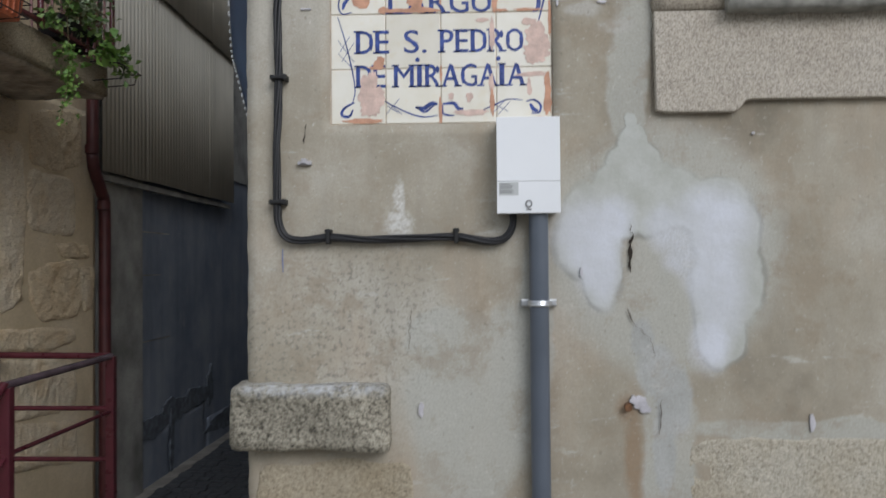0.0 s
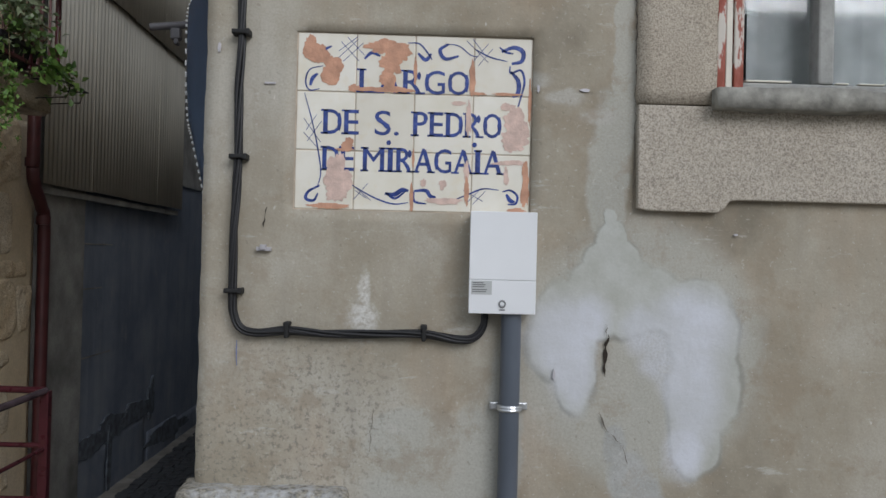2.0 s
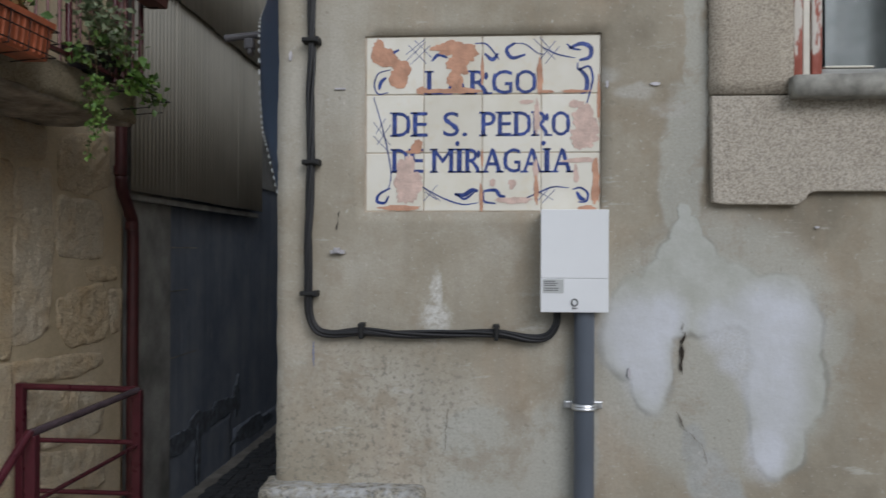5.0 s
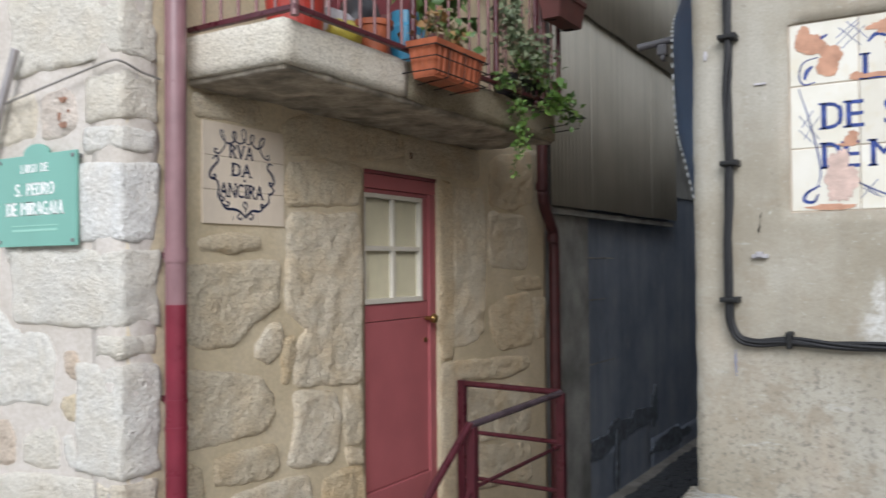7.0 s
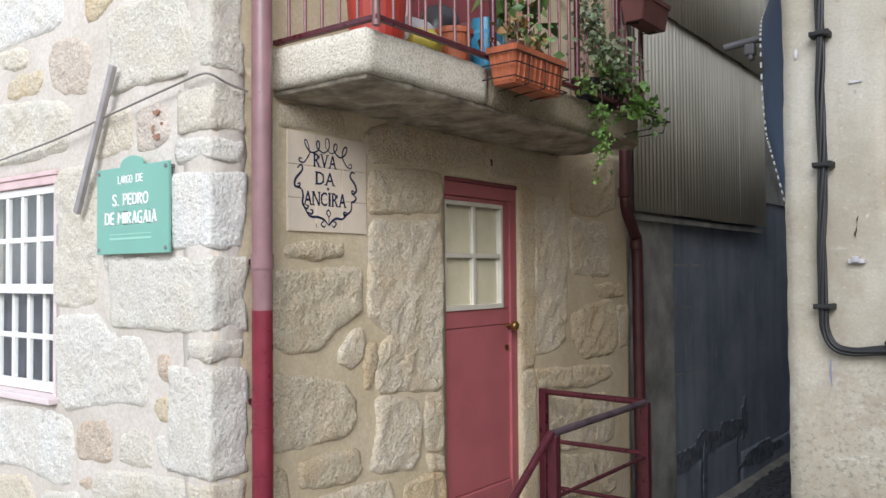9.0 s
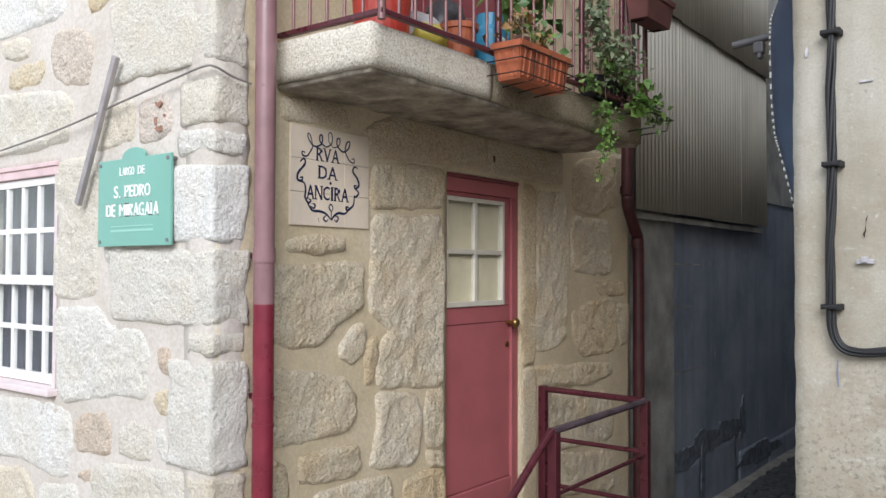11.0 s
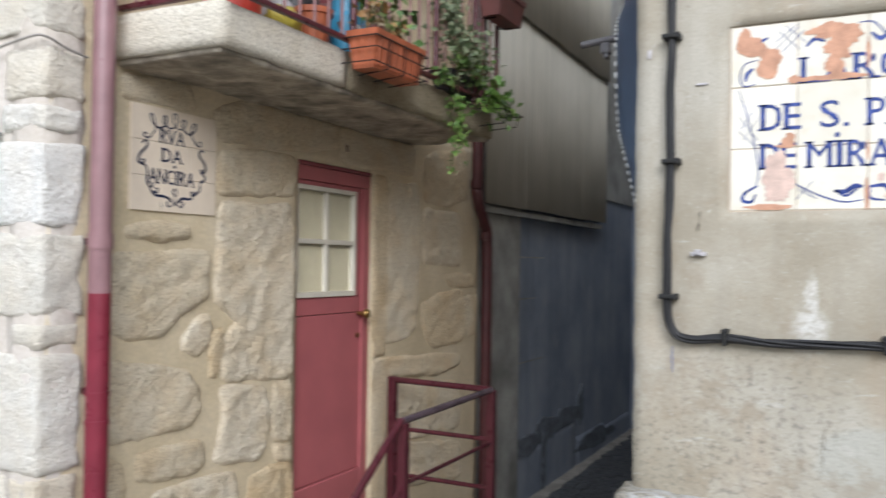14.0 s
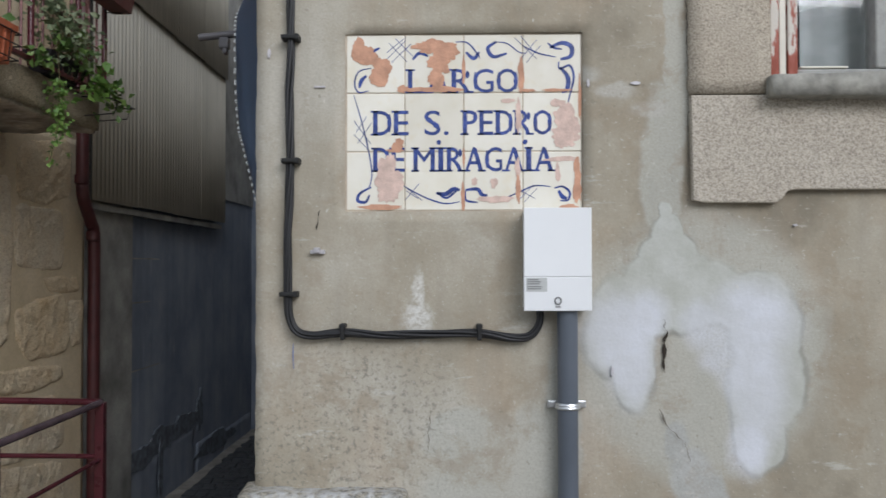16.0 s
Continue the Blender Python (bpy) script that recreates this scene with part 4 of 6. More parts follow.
# the tile panel
sign = thing("tile_sign", (0.3, 2.0, 1.694), "chipped cream tile sign with blue lettering and flourishes", "street sign")
P = 0.15
for i in range(4):
    for j in range(3):
        tilt = 0.0003 * noise.noise((i * 3.1, j * 2.7, 1))
        part("tile", boxes((i * P + 0.0012, 2.006 + tilt, 1.70 + j * P + 0.0012, i * P + P - 0.0012, 2.02, 1.70 + j * P + P - 0.0012), bevel=0.0022), M_TILE, sign)
part("tile_bed", boxes((-0.004, 2.0085, 1.696, 0.604, 2.026, 2.154)), M_GROUT, sign, "pale grout")
D = -0.0054
for text, u0, u1, z0, z1 in (("LARGO", 0.158, 0.438, 2.000, 2.061), ("DE", 0.069, 0.160, 1.892, 1.955), ("S.", 0.200, 0.262, 1.892, 1.955), ("PEDRO", 0.298, 0.523, 1.892, 1.955), ("DE", 0.069, 0.150, 1.799, 1.861), ("MIRAGAIA", 0.172, 0.526, 1.799, 1.861)):
    lettering("letter", text, WALL_A, u0, u1, z0, z1, D, M_BLUE_GLAZE, sign, 0.002, 0.14, 0.15, 0.17)
for u in (0.2370, 0.4560):
    bm = bmesh.new()
    blob(bm, WALL_A, u, 1.8735, 0.006, 0.0065, D, u, 14, 0.1, 0.0004)
    part("letter_dot", bm, M_BLUE_GLAZE, sign)


def flourish(*rows):
    """Strokes given as width followed by (u, z) points on the panel, in centimetres from its lower left corner."""
    for width, *pts in rows:
        bm = bmesh.new()
        stroke(bm, WALL_A, [(a / 100, 1.70 + b / 100) for a, b in pts], width, D)
        part("flourish", bm, M_BLUE_GLAZE, sign)


flourish((0.008, (4.5, 42), (6.5, 40.8), (8.6, 41.6)), (0.004, (6.5, 36.5), (3.2, 35.5), (2.2, 32.5), (3.2, 30.3), (5.8, 30.6)), (0.010, (5.2, 34.5), (3.9, 33.2), (3.4, 31.4)), (0.0035, (2.0, 29.5), (4.2, 22), (6.0, 14), (6.6, 9), (5.8, 5.5)), (0.008, (6.4, 6), (3.6, 4.4), (3.0, 2.6), (5.0, 2.2), (6.0, 4.0)), (0.003, (2.0, 23), (6.4, 17)), (0.003, (2.0, 19.5), (6, 15.2)), (0.003, (3.0, 17.2), (6.5, 22.4)), (0.003, (2.6, 20), (5.2, 24)))
flourish((0.003, (10.2, 38.5), (15.3, 43.5)), (0.003, (11.6, 37.8), (16.6, 42.6)), (0.003, (11.0, 42.8), (15.6, 38.0)), (0.003, (12.6, 44), (17, 39.5)), (0.003, (10.4, 40.4), (15.2, 44.2)), (0.009, (17.0, 38.6), (18.8, 40.2), (21, 39.4)), (0.004, (28, 43), (31, 42.8), (33.5, 40.0), (34.2, 38.8)), (0.010, (30.6, 40.4), (32.6, 38.8), (34.0, 40.4)), (0.010, (41, 40), (37.6, 39.2), (36.2, 41.4), (38.4, 43.0)), (0.003, (37.5, 43), (41, 42.6), (44, 40.4), (46, 40)))
flourish((0.003, (43, 44), (48.6, 38.6)), (0.003, (44.6, 44.4), (47.4, 41)), (0.003, (44.6, 38.6), (48.6, 43.4)), (0.003, (46, 37.6), (49.6, 42)), (0.004, (45, 42), (49, 40), (53.5, 39)), (0.012, (52, 41.4), (55, 42.6), (57.4, 41.6), (57.2, 39.2), (54.6, 38.4)), (0.006, (51.4, 42.6), (53, 41.4), (55, 41)), (0.006, (54.2, 37.8), (54.4, 36), (57, 36.8), (58, 34), (57.4, 30.8), (56.4, 27)), (0.012, (54.5, 36.4), (56.4, 34), (56.4, 31), (55, 30)))
flourish((0.003, (14.4, 6.6), (19.4, 2.6)), (0.003, (15.4, 5.0), (18.4, 3.0)), (0.003, (15.0, 2.6), (18.6, 6.8)), (0.004, (14.5, 6.4), (20, 3.4), (25, 1.8), (29, 2.2)), (0.012, (23, 4.4), (25.4, 4.2), (27.4, 5.4), (29, 5.2)), (0.006, (23.2, 4.6), (25.6, 3.2), (28.4, 5.2)), (0.010, (30.4, 5.2), (33.4, 5.4), (34.6, 4.0), (36, 3.8)), (0.006, (30.4, 5), (30.6, 2.6), (33.6, 2.0)), (0.004, (39, 2.4), (44, 4.6), (48, 6.2), (52, 6.0)), (0.003, (44, 2.6), (47.6, 6.4)), (0.003, (43, 5.8), (48, 3)), (0.003, (45.4, 2.2), (48.6, 5.6)), (0.006, (53, 5.6), (55, 6), (56.8, 4.6), (56.4, 2.6), (54.4, 2.4)), (0.011, (54, 5), (55, 3.4), (56.2, 3.0)))


def chips(material, label, *rows):
    for k, (u, z, ru, rz) in enumerate(rows):
        bm = bmesh.new()
        blob(bm, WALL_A, u / 100, 1.70 + z / 100, ru / 100, rz / 100, -0.0046 - 0.00006 * k, u * 1.7 + z, wild=0.42)
        part("chipped_glaze", bm, material, sign, label)


chips(M_BISCUIT, "bared orange clay", (3.0, 41.5, 1.8, 2.6), (5.0, 39.4, 3.0, 2.2), (8.8, 35.8, 2.6, 3.4), (8.6, 33.2, 2.0, 1.6))
chips(M_BISCUIT, "bared orange clay", (21.0, 41.8, 3.6, 1.8), (26.0, 40.8, 3.2, 2.0), (23.6, 37.6, 2.6, 3.4), (23.2, 33.6, 1.9, 2.6), (19.6, 30.8, 5.0, 0.6), (25.4, 31.0, 4.0, 0.7), (14.6, 31.0, 1.6, 1.0), (30.0, 35.5, 0.4, 4.0))
chips(M_BISCUIT, "bared orange clay", (44.6, 34.2, 0.8, 4.2), (46.4, 30.5, 2.0, 0.4), (53.4, 30.5, 3.6, 0.4), (59.5, 28.2, 0.4, 6), (13.4, 16.6, 1.4, 1.5), (12.4, 15.3, 2.0, 0.5), (30.0, 13.5, 0.35, 2.0))
chips(M_BISCUIT, "bared orange clay", (58.8, 6.2, 1.0, 5.0), (58.6, 11.0, 0.7, 2.4), (8.8, 0.9, 5.0, 0.7), (29.8, 3.0, 0.5, 3.8), (57.0, 0.8, 2.2, 0.7), (43.8, 5.4, 0.6, 3.6))
chips(M_BISCUIT_PALE, "rubbed pinkish glaze", (56.2, 22.6, 2.8, 4.6), (55.4, 18.4, 3.4, 2.4), (54.0, 27.2, 2.2, 1.0), (43.9, 24.0, 0.75, 4.6), (41.4, 27.9, 2.0, 0.5))
chips(M_BISCUIT_PALE, "rubbed pinkish glaze", (11.0, 8.6, 3.2, 5.0), (10.8, 4.4, 3.0, 2.4), (38.0, 2.8, 4.2, 0.8), (37.8, 7.0, 1.0, 1.2), (32.8, 7.4, 0.8, 1.0), (54.8, 13.0, 4.0, 0.7), (53.8, 9.4, 0.6, 2.4), (43.7, 10.6, 0.7, 2.6))

# the meter box with its pipe
cab = thing("meter_box", (0.53, 1.96, 1.449), "small white enamelled utility box fixed to the plaster wall", "utility box")
part("body", boxes((0.449, 1.936, 1.452, 0.608, 2.004, 1.698), bevel=0.004), M_WHITE_BOX, cab)
part("door", boxes((0.446, 1.928, 1.5325, 0.611, 1.9355, 1.701), bevel=0.0015), M_WHITE_BOX, cab)
low = part("lower_cover", boxes((0.446, 1.9285, 1.449, 0.611, 1.9355, 1.532), bevel=0.0015), M_WHITE_BOX, cab)
part("sticker", boxes((0.4515, 1.9275, 1.496, 0.502, 1.929, 1.530)), M_STICKER, low, "grey printed sticker")
for z in (1.525, 1.520, 1.515, 1.508, 1.503):
    part("print_bar", boxes((0.4545, 1.9268, z - 0.0012, 0.485 + 0.012 * noise.noise((z * 90, 1, 1)), 1.928, z + 0.0012)), M_PRINT, low)
bm = bmesh.new()
tube(bm, [(0.5285 + 0.0075 * math.cos(a), 1.9265, 1.4735 + 0.0085 * math.sin(a)) for a in (2 * math.pi * k / 20 for k in range(21))], 0.0016, 6)
part("lock_ring", bm, M_PRINT, low)
part("lock", tubes(([(0.5285, 1.930, 1.4735), (0.5285, 1.926, 1.4735)], 0.005), sides=14), M_WHITE_BOX, low)
part("print_bar", boxes((0.522, 1.9272, 1.4575, 0.535, 1.9285, 1.4605)), M_PRINT, low)

pipe = thing("conduit_pipe", (0.556, 1.966, -0.2), "grey plastic conduit running down from the white box", "pipe")
bm = tubes(([(0.556, 1.967, 1.452), (0.556, 1.967, 0.9), (0.557, 1.967, 0.3), (0.557, 1.967, -0.4)], 0.0255), sides=24)
part("tube", bm, M_PVC, pipe, smooth=True)
bm = bmesh.new()
for k in range(2):
    tube(bm, [(0.556 + 0.0275 * math.cos(a), 1.967 - 0.0275 * math.sin(a), 1.210 + 0.007 * k) for a in (math.pi * s / 14 for s in range(15))], 0.0045, 6)
clamp = part("clamp", bm, M_STEEL, pipe, "bright zinc pipe clamp")
for s in (-1, 1):
    part("clamp_tab", boxes((0.556 + s * 0.036 - 0.012, 1.985, 1.204, 0.556 + s * 0.036 + 0.012, 1.998, 1.223), bevel=0.003), M_STEEL, clamp)
    part("screw", tubes(([(0.556 + s * 0.039, 1.987, 1.2135), (0.556 + s * 0.039, 1.981, 1.2135)], 0.0055), sides=8), M_STEEL, clamp)

# the black cables
cables = thing("cable_bundle", (0.15, 1.98, 1.375), "bundle of twisted black cables clipped to the wall", "cable")
way = [(-0.138, 3.4), (-0.138, 2.6), (-0.137, 2.136), (-0.140, 1.98), (-0.137, 1.824), (-0.143, 1.65), (-0.142, 1.489), (-0.139, 1.432), (-0.120, 1.396), (-0.08, 1.386), (-0.004, 1.392), (0.09, 1.387), (0.20, 1.388), (0.338, 1.391), (0.42, 1.379), (0.463, 1.384), (0.485, 1.412), (0.489, 1.456)]
line = spline([(u, 1.979, z) for u, z in way], 10)
for k in range(5):
    pts, run = [], 0.0
    for n, p in enumerate(line):
        if n:
            run += (p - line[n - 1]).length
        t = (line[min(n + 1, len(line) - 1)] - line[max(n - 1, 0)]).normalized()
        side = Vector((t.z, 0, -t.x))
        a = 2 * math.pi * k / 5 + run * 9 + 1.2 * noise.noise((run * 2, k, 0))
        r = 0.0068 + 0.0022 * noise.noise((run * 5, k * 3.3, 2))
        pts.append(p + side * r * math.cos(a) + Vector((0, r * math.sin(a), 0)))
    part("cable", tubes((pts, 0.0048), sides=7), M_CABLE, cables, smooth=True)


def clip(u, z, across):
    bm = bmesh.new()
    w, h = (0.017, 0.0055) if across else (0.0055, 0.017)
    box(bm, u - w, 1.960, z - h, u + w, 2.0, z + h, 0.003)
    if across:
        box(bm, u + 0.014, 1.960, z - 0.008, u + 0.024, 2.0, z + 0.008, 0.003)
        box(bm, u - 0.021, 1.962, z - 0.006, u - 0.013, 2.0, z + 0.006, 0.002)
    else:
        box(bm, u - 0.008, 1.960, z + 0.012, u + 0.008, 2.0, z + 0.023, 0.003)
    return bm


for u, z, across in ((-0.138, 2.50, True), (-0.138, 2.136, True), (-0.137, 1.824, True), (-0.141, 1.489, True), (-0.004, 1.392, False), (0.338, 1.391, False)):
    part("clip", clip(u, z, across), M_CLIP, cables, "black plastic cable clip")

# small remains on the plaster
bm = boxes((-0.088, 1.985, 1.590, -0.052, 2.001, 1.600), (-0.078, 1.978, 1.593, -0.064, 2.001, 1.606), bevel=0.001)
solo("wall_bracket", bm, M_PALE_BAG, "small bent metal bracket stuck in the plaster", "bracket")
bm = boxes((-0.080, 1.995, 2.013, -0.052, 2.001, 2.018), bevel=0.001)
solo("wall_bracket", bm, M_PALE_BAG, "thin metal tab sticking out of the plaster", "bracket")
for u0, z0, u1, z1, width, material, label in (
    (0.861, 2.62, 0.864, 1.99, 0.004, M_HAIR, "hairline gap beside the window surround"),
    (0.866, 1.99, 0.863, 1.72, 0.003, M_HAIR, "hairline gap beside the window surround"),
    (-0.068, 1.702, -0.073, 1.650, 0.007, M_DARK, "short dark slit in the plaster"),
    (0.806, 1.400, 0.799, 1.290, 0.020, M_DARK, "open rusty crack in the pale cement patch"),
    (0.800, 1.425, 0.806, 1.395, 0.004, M_HAIR, "fine crack above the open crack"),
    (0.786, 1.200, 0.812, 1.150, 0.005, M_HAIR, "hairline crack below the pale patch"),
    (0.812, 1.150, 0.852, 1.118, 0.005, M_HAIR, "hairline crack below the pale patch"),
    (0.852, 1.118, 0.862, 1.070, 0.004, M_HAIR, "hairline crack below the pale patch"),
    (0.880, 0.955, 0.872, 0.860, 0.004, M_HAIR, "hairline crack in the grey repair"),
    (0.215, 1.200, 0.208, 1.090, 0.003, M_HAIR, "faint crack along the grey repair"),
):
    bm = bmesh.new()
    jagged(bm, WALL_A, u0, z0, u1, z1, width, 0.0048, u0 * 31 + z0)
    solo("crack", bm, material, label, "crack", "structure")
bm = bmesh.new()
stroke(bm, WALL_A, [(-0.132, 1.365), (-0.1325, 1.335), (-0.131, 1.300)], 0.003, 0.0046)
solo("chalk_mark", bm, M_CHALK, "short blue chalk line below the cables", "mark", "structure")
bolt = thing("old_bolt", (0.81, 1.99, 0.94), "rusted bolt stub set in whitish cement", "bolt")
bm = bmesh.new()
for k, (u, z, r) in enumerate(((0.822, 0.945, 0.021), (0.836, 0.930, 0.014), (0.806, 0.955, 0.012))):
    blob(bm, WALL_A, u, z, r, r * 0.9, 0.007 + 0.002 * k, u * 40, 16, 0.4, 0.008)
part("cement_lump", bm, M_PALE_BAG, bolt, "pale cement")
part("shank", tubes(([(0.79, 2.0, 0.937), (0.788, 1.978, 0.935)], 0.010), sides=10), M_RUST, bolt)
bm = bmesh.new()
for u, z, a, b in ((1.272, 0.892, 0.007, 0.022), (0.671, 1.293, 0.004, 0.012), (0.615, 2.02, 0.004, 0.010), (1.13, 1.66, 0.006, 0.003), (-0.195, 2.10, 0.004, 0.012), (0.735, 2.02, 0.012, 0.004), (0.24, 0.93, 0.008, 0.02)):
    blob(bm, WALL_A, u, z, a, b, 0.0065, u * 9 + z, 14, 0.4, 0.006)
solo("lime_flecks", bm, M_PALE_BAG, "whitish lime flecks stuck on the plaster", "flecks", "stuff")


# ---- the stone house: door, windows, pipes ----
door = thing("door_1", (-2.41, 3.83, -0.1), "rose-red wooden house door with a four-pane window", "door", kind="structure")
XD = -2.435
part("door_frame", boxes((XD - 0.05, 3.478, 2.012, XD + 0.012, 4.222, 2.090), (XD - 0.05, 4.150, -0.10, XD + 0.012, 4.222, 2.012), (XD - 0.05, 3.478, -0.10, XD + 0.006, 3.486, 2.012), bevel=0.004), M_DOOR, door)
part("drip_mould", boxes((XD - 0.05, 3.478, 2.091, XD + 0.020, 4.222, 2.113), bevel=0.004), M_DOOR_DARK, door)
part("lower_panel", boxes((XD - 0.045, 3.487, 0.33, XD - 0.004, 4.148, 1.262), bevel=0.003), M_DOOR, door)
part("weatherboard", boxes((XD - 0.045, 3.487, -0.095, XD + 0.010, 4.148, 0.326), bevel=0.006), M_DOOR, door)
part("lock_rail", boxes((XD - 0.045, 3.487, 1.266, XD - 0.002, 4.148, 1.362), bevel=0.003), M_DOOR, door)
part("stile", boxes((XD - 0.045, 4.078, 1.364, XD - 0.003, 4.148, 1.985), bevel=0.003), M_DOOR, door)
part("top_rail", boxes((XD - 0.045, 3.487, 1.987, XD - 0.002, 4.148, 2.010), bevel=0.003), M_DOOR, door)
light = part("door_window", boxes((XD - 0.03, 3.488, 1.364, XD + 0.010, 3.510, 1.985), (XD - 0.03, 4.052, 1.364, XD + 0.010, 4.076, 1.985), (XD - 0.03, 3.510, 1.364, XD + 0.010, 4.052, 1.394), (XD - 0.03, 3.510, 1.960, XD + 0.010, 4.052, 1.985), bevel=0.003), M_CREAM, door, "cream window frame")
part("glazing_bar", boxes((XD - 0.02, 3.768, 1.394, XD + 0.006, 3.796, 1.960), bevel=0.003), M_CREAM, light)
part("glazing_bar", boxes((XD - 0.02, 3.510, 1.662, XD + 0.005, 3.768, 1.690), (XD - 0.02, 3.796, 1.662, XD + 0.005, 4.052, 1.690), bevel=0.003), M_CREAM, light)
for a, b in ((3.510, 3.768), (3.796, 4.052)):
    for c, d in ((1.394, 1.662), (1.690, 1.960)):
        pane = part("pane", boxes((XD - 0.012, a, c, XD - 0.009, b, d)), M_GLASS, light)
        pane.visible_shadow = False
bm = bmesh.new()
ring = [[bm.verts.new((XD - 0.024 + 0.0008 * math.sin(k * 1.4), 3.50 + 0.012 * k, z)) for z in (1.38, 1.97)] for k in range(47)]
for a, b in zip(ring, ring[1:]):
    bm.faces.new((a[0], b[0], b[1], a[1]))
part("blind", bm, M_BLIND, door, "cream cloth blind", smooth=True)
bm = bmesh.new()
tube(bm, [(XD, 4.118, 1.256), (XD + 0.05, 4.118, 1.256)], [0.013, 0.013], 14)
bmesh.ops.create_uvsphere(bm, u_segments=16, v_segments=10, radius=0.030, matrix=Matrix.Translation((XD + 0.062, 4.118, 1.256)) @ Matrix.Diagonal((0.8, 1, 1, 1)))
part("knob", bm, M_BRASS, door, "round brass knob", smooth=True)
bm = tubes(([(XD, 4.112, 1.125), (XD + 0.008, 4.112, 1.125)], 0.016), sides=14)
part("keyhole_plate", bm, M_BRASS, door)
part("threshold", rough_block(-2.62, -2.40, 3.46, 4.21, -0.20, -0.101, 0.08, 0.004, 0.012, 1), M_GRANITE, door, smooth=True)

# sash window on the square
win = thing("window_2", (-4.1, 1.96, 0.95), "white multi-paned sash window in a pink frame", "window", kind="structure")
YW = 1.955
part("window_frame", boxes((-4.592, YW - 0.02, 2.035, -3.63, YW + 0.08, 2.078), (-4.592, YW - 0.03, 2.078, -3.625, YW + 0.02, 2.100), bevel=0.004), M_PINK, win, "pale pink frame")
for a, b in ((-3.655, -3.63), (-4.592, -4.558)):
    part("window_frame", boxes((a, YW - 0.02, 0.99, b, YW + 0.08, 2.035), bevel=0.004), M_PINK_PALE, win, "faded pink jamb")
part("window_sill", boxes((-4.62, YW - 0.065, 0.955, -3.612, YW + 0.08, 0.988), bevel=0.006), M_PINK_PALE, win, "pink painted sill")


def sash(z0, z1, y, rows):
    bm = boxes((-4.556, y, z0, -4.515, y + 0.03, z1), (-3.690, y, z0, -3.657, y + 0.03, z1), (-4.515, y, z0, -3.690, y + 0.03, z0 + 0.05), (-4.515, y, z1 - 0.04, -3.690, y + 0.03, z1), bevel=0.003)
    s = part("sash", bm, M_WHITE, win, "white painted sash")
    us = [-4.515 + 0.165 * k for k in range(6)]
    zs = [z0 + 0.05 + (z1 - z0 - 0.09) * k / rows for k in range(rows + 1)]
    for u in us[1:-1]:
        part("glazing_bar", boxes((u - 0.015, y + 0.003, z0 + 0.05, u + 0.015, y + 0.027, z1 - 0.04), bevel=0.003), M_WHITE, s)
    for z in zs[1:-1]:
        part("glazing_bar", boxes((-4.515, y + 0.005, z - 0.014, -3.690, y + 0.025, z + 0.014), bevel=0.003), M_WHITE, s)
    for a, b in zip(us, us[1:]):
        for c, d in zip(zs, zs[1:]):
            part("pane", boxes((a, y + 0.014, c, b, y + 0.017, d)), M_GLASS, s).visible_shadow = False


sash(1.49, 2.033, YW, 2)
sash(0.992, 1.535, YW + 0.034, 2)
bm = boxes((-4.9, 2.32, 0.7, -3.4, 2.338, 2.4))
solo("wall_room", bm, M_ROOM, "interior wall behind the sash window, coloured dark for dimness", "wall", "structure")
# added dark sheet: its colour gives the panes the dimness of the room
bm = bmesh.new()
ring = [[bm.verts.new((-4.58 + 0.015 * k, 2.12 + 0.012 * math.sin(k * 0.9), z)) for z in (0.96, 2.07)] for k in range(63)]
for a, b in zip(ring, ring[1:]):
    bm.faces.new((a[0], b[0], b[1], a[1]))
solo("curtain", bm, plain("pane_backing_dark", (0.07, 0.075, 0.10, 1), 0.9, vary=0.5, scale=6), "dark sheet added behind the sash panes for the room's dimness", "curtain", smooth=True)

# downpipes
dp = thing("downpipe", (-2.335, 2.135, -0.6), "corner drainpipe painted faded mauve above and glossy crimson below", "drainpipe", "drainpipes of the stone house")
part("upper_pipe", tubes(([(-2.335, 2.135, 1.43), (-2.335, 2.135, 2.4), (-2.335, 2.135, 6.8)], 0.043), sides=24), M_PIPE_MAUVE, dp, "faded mauve upper length", smooth=True)
part("lower_pipe", tubes(([(-2.335, 2.135, -0.62), (-2.335, 2.135, 1.43)], 0.0435), sides=24), M_PIPE_RED, dp, "glossy crimson lower length", smooth=True)
part("collar", tubes(([(-2.335, 2.135, 1.60), (-2.335, 2.135, 1.66)], 0.0475), sides=24), M_PIPE_MAUVE, dp, smooth=True)
for z in (1.045, 0.935):
    part("collar", tubes(([(-2.335, 2.135, z - 0.008), (-2.335, 2.135, z + 0.008)], 0.0465), sides=24), M_PIPE_RED, dp, smooth=True)
for z in (1.63, 1.05):
    part("pipe_clip", boxes((-2.43, 2.125, z - 0.012, -2.37, 2.145, z + 0.012)), M_RAIL, dp)

dp = thing("downpipe", (-2.35, 5.87, -0.6), "dark oxblood drainpipe with a bend beside the alley wall", "drainpipe", "drainpipes of the stone house")
part("pipe", tubes((spline([(-2.34, 5.61, 6.6), (-2.34, 5.61, 2.6), (-2.34, 5.61, 2.14), (-2.34, 5.64, 2.02), (-2.35, 5.77, 1.88), (-2.35, 5.825, 1.74), (-2.35, 5.83, 1.0), (-2.35, 5.83, -0.62)], 6), 0.043), sides=16), M_PIPE_DARK, dp, smooth=True)
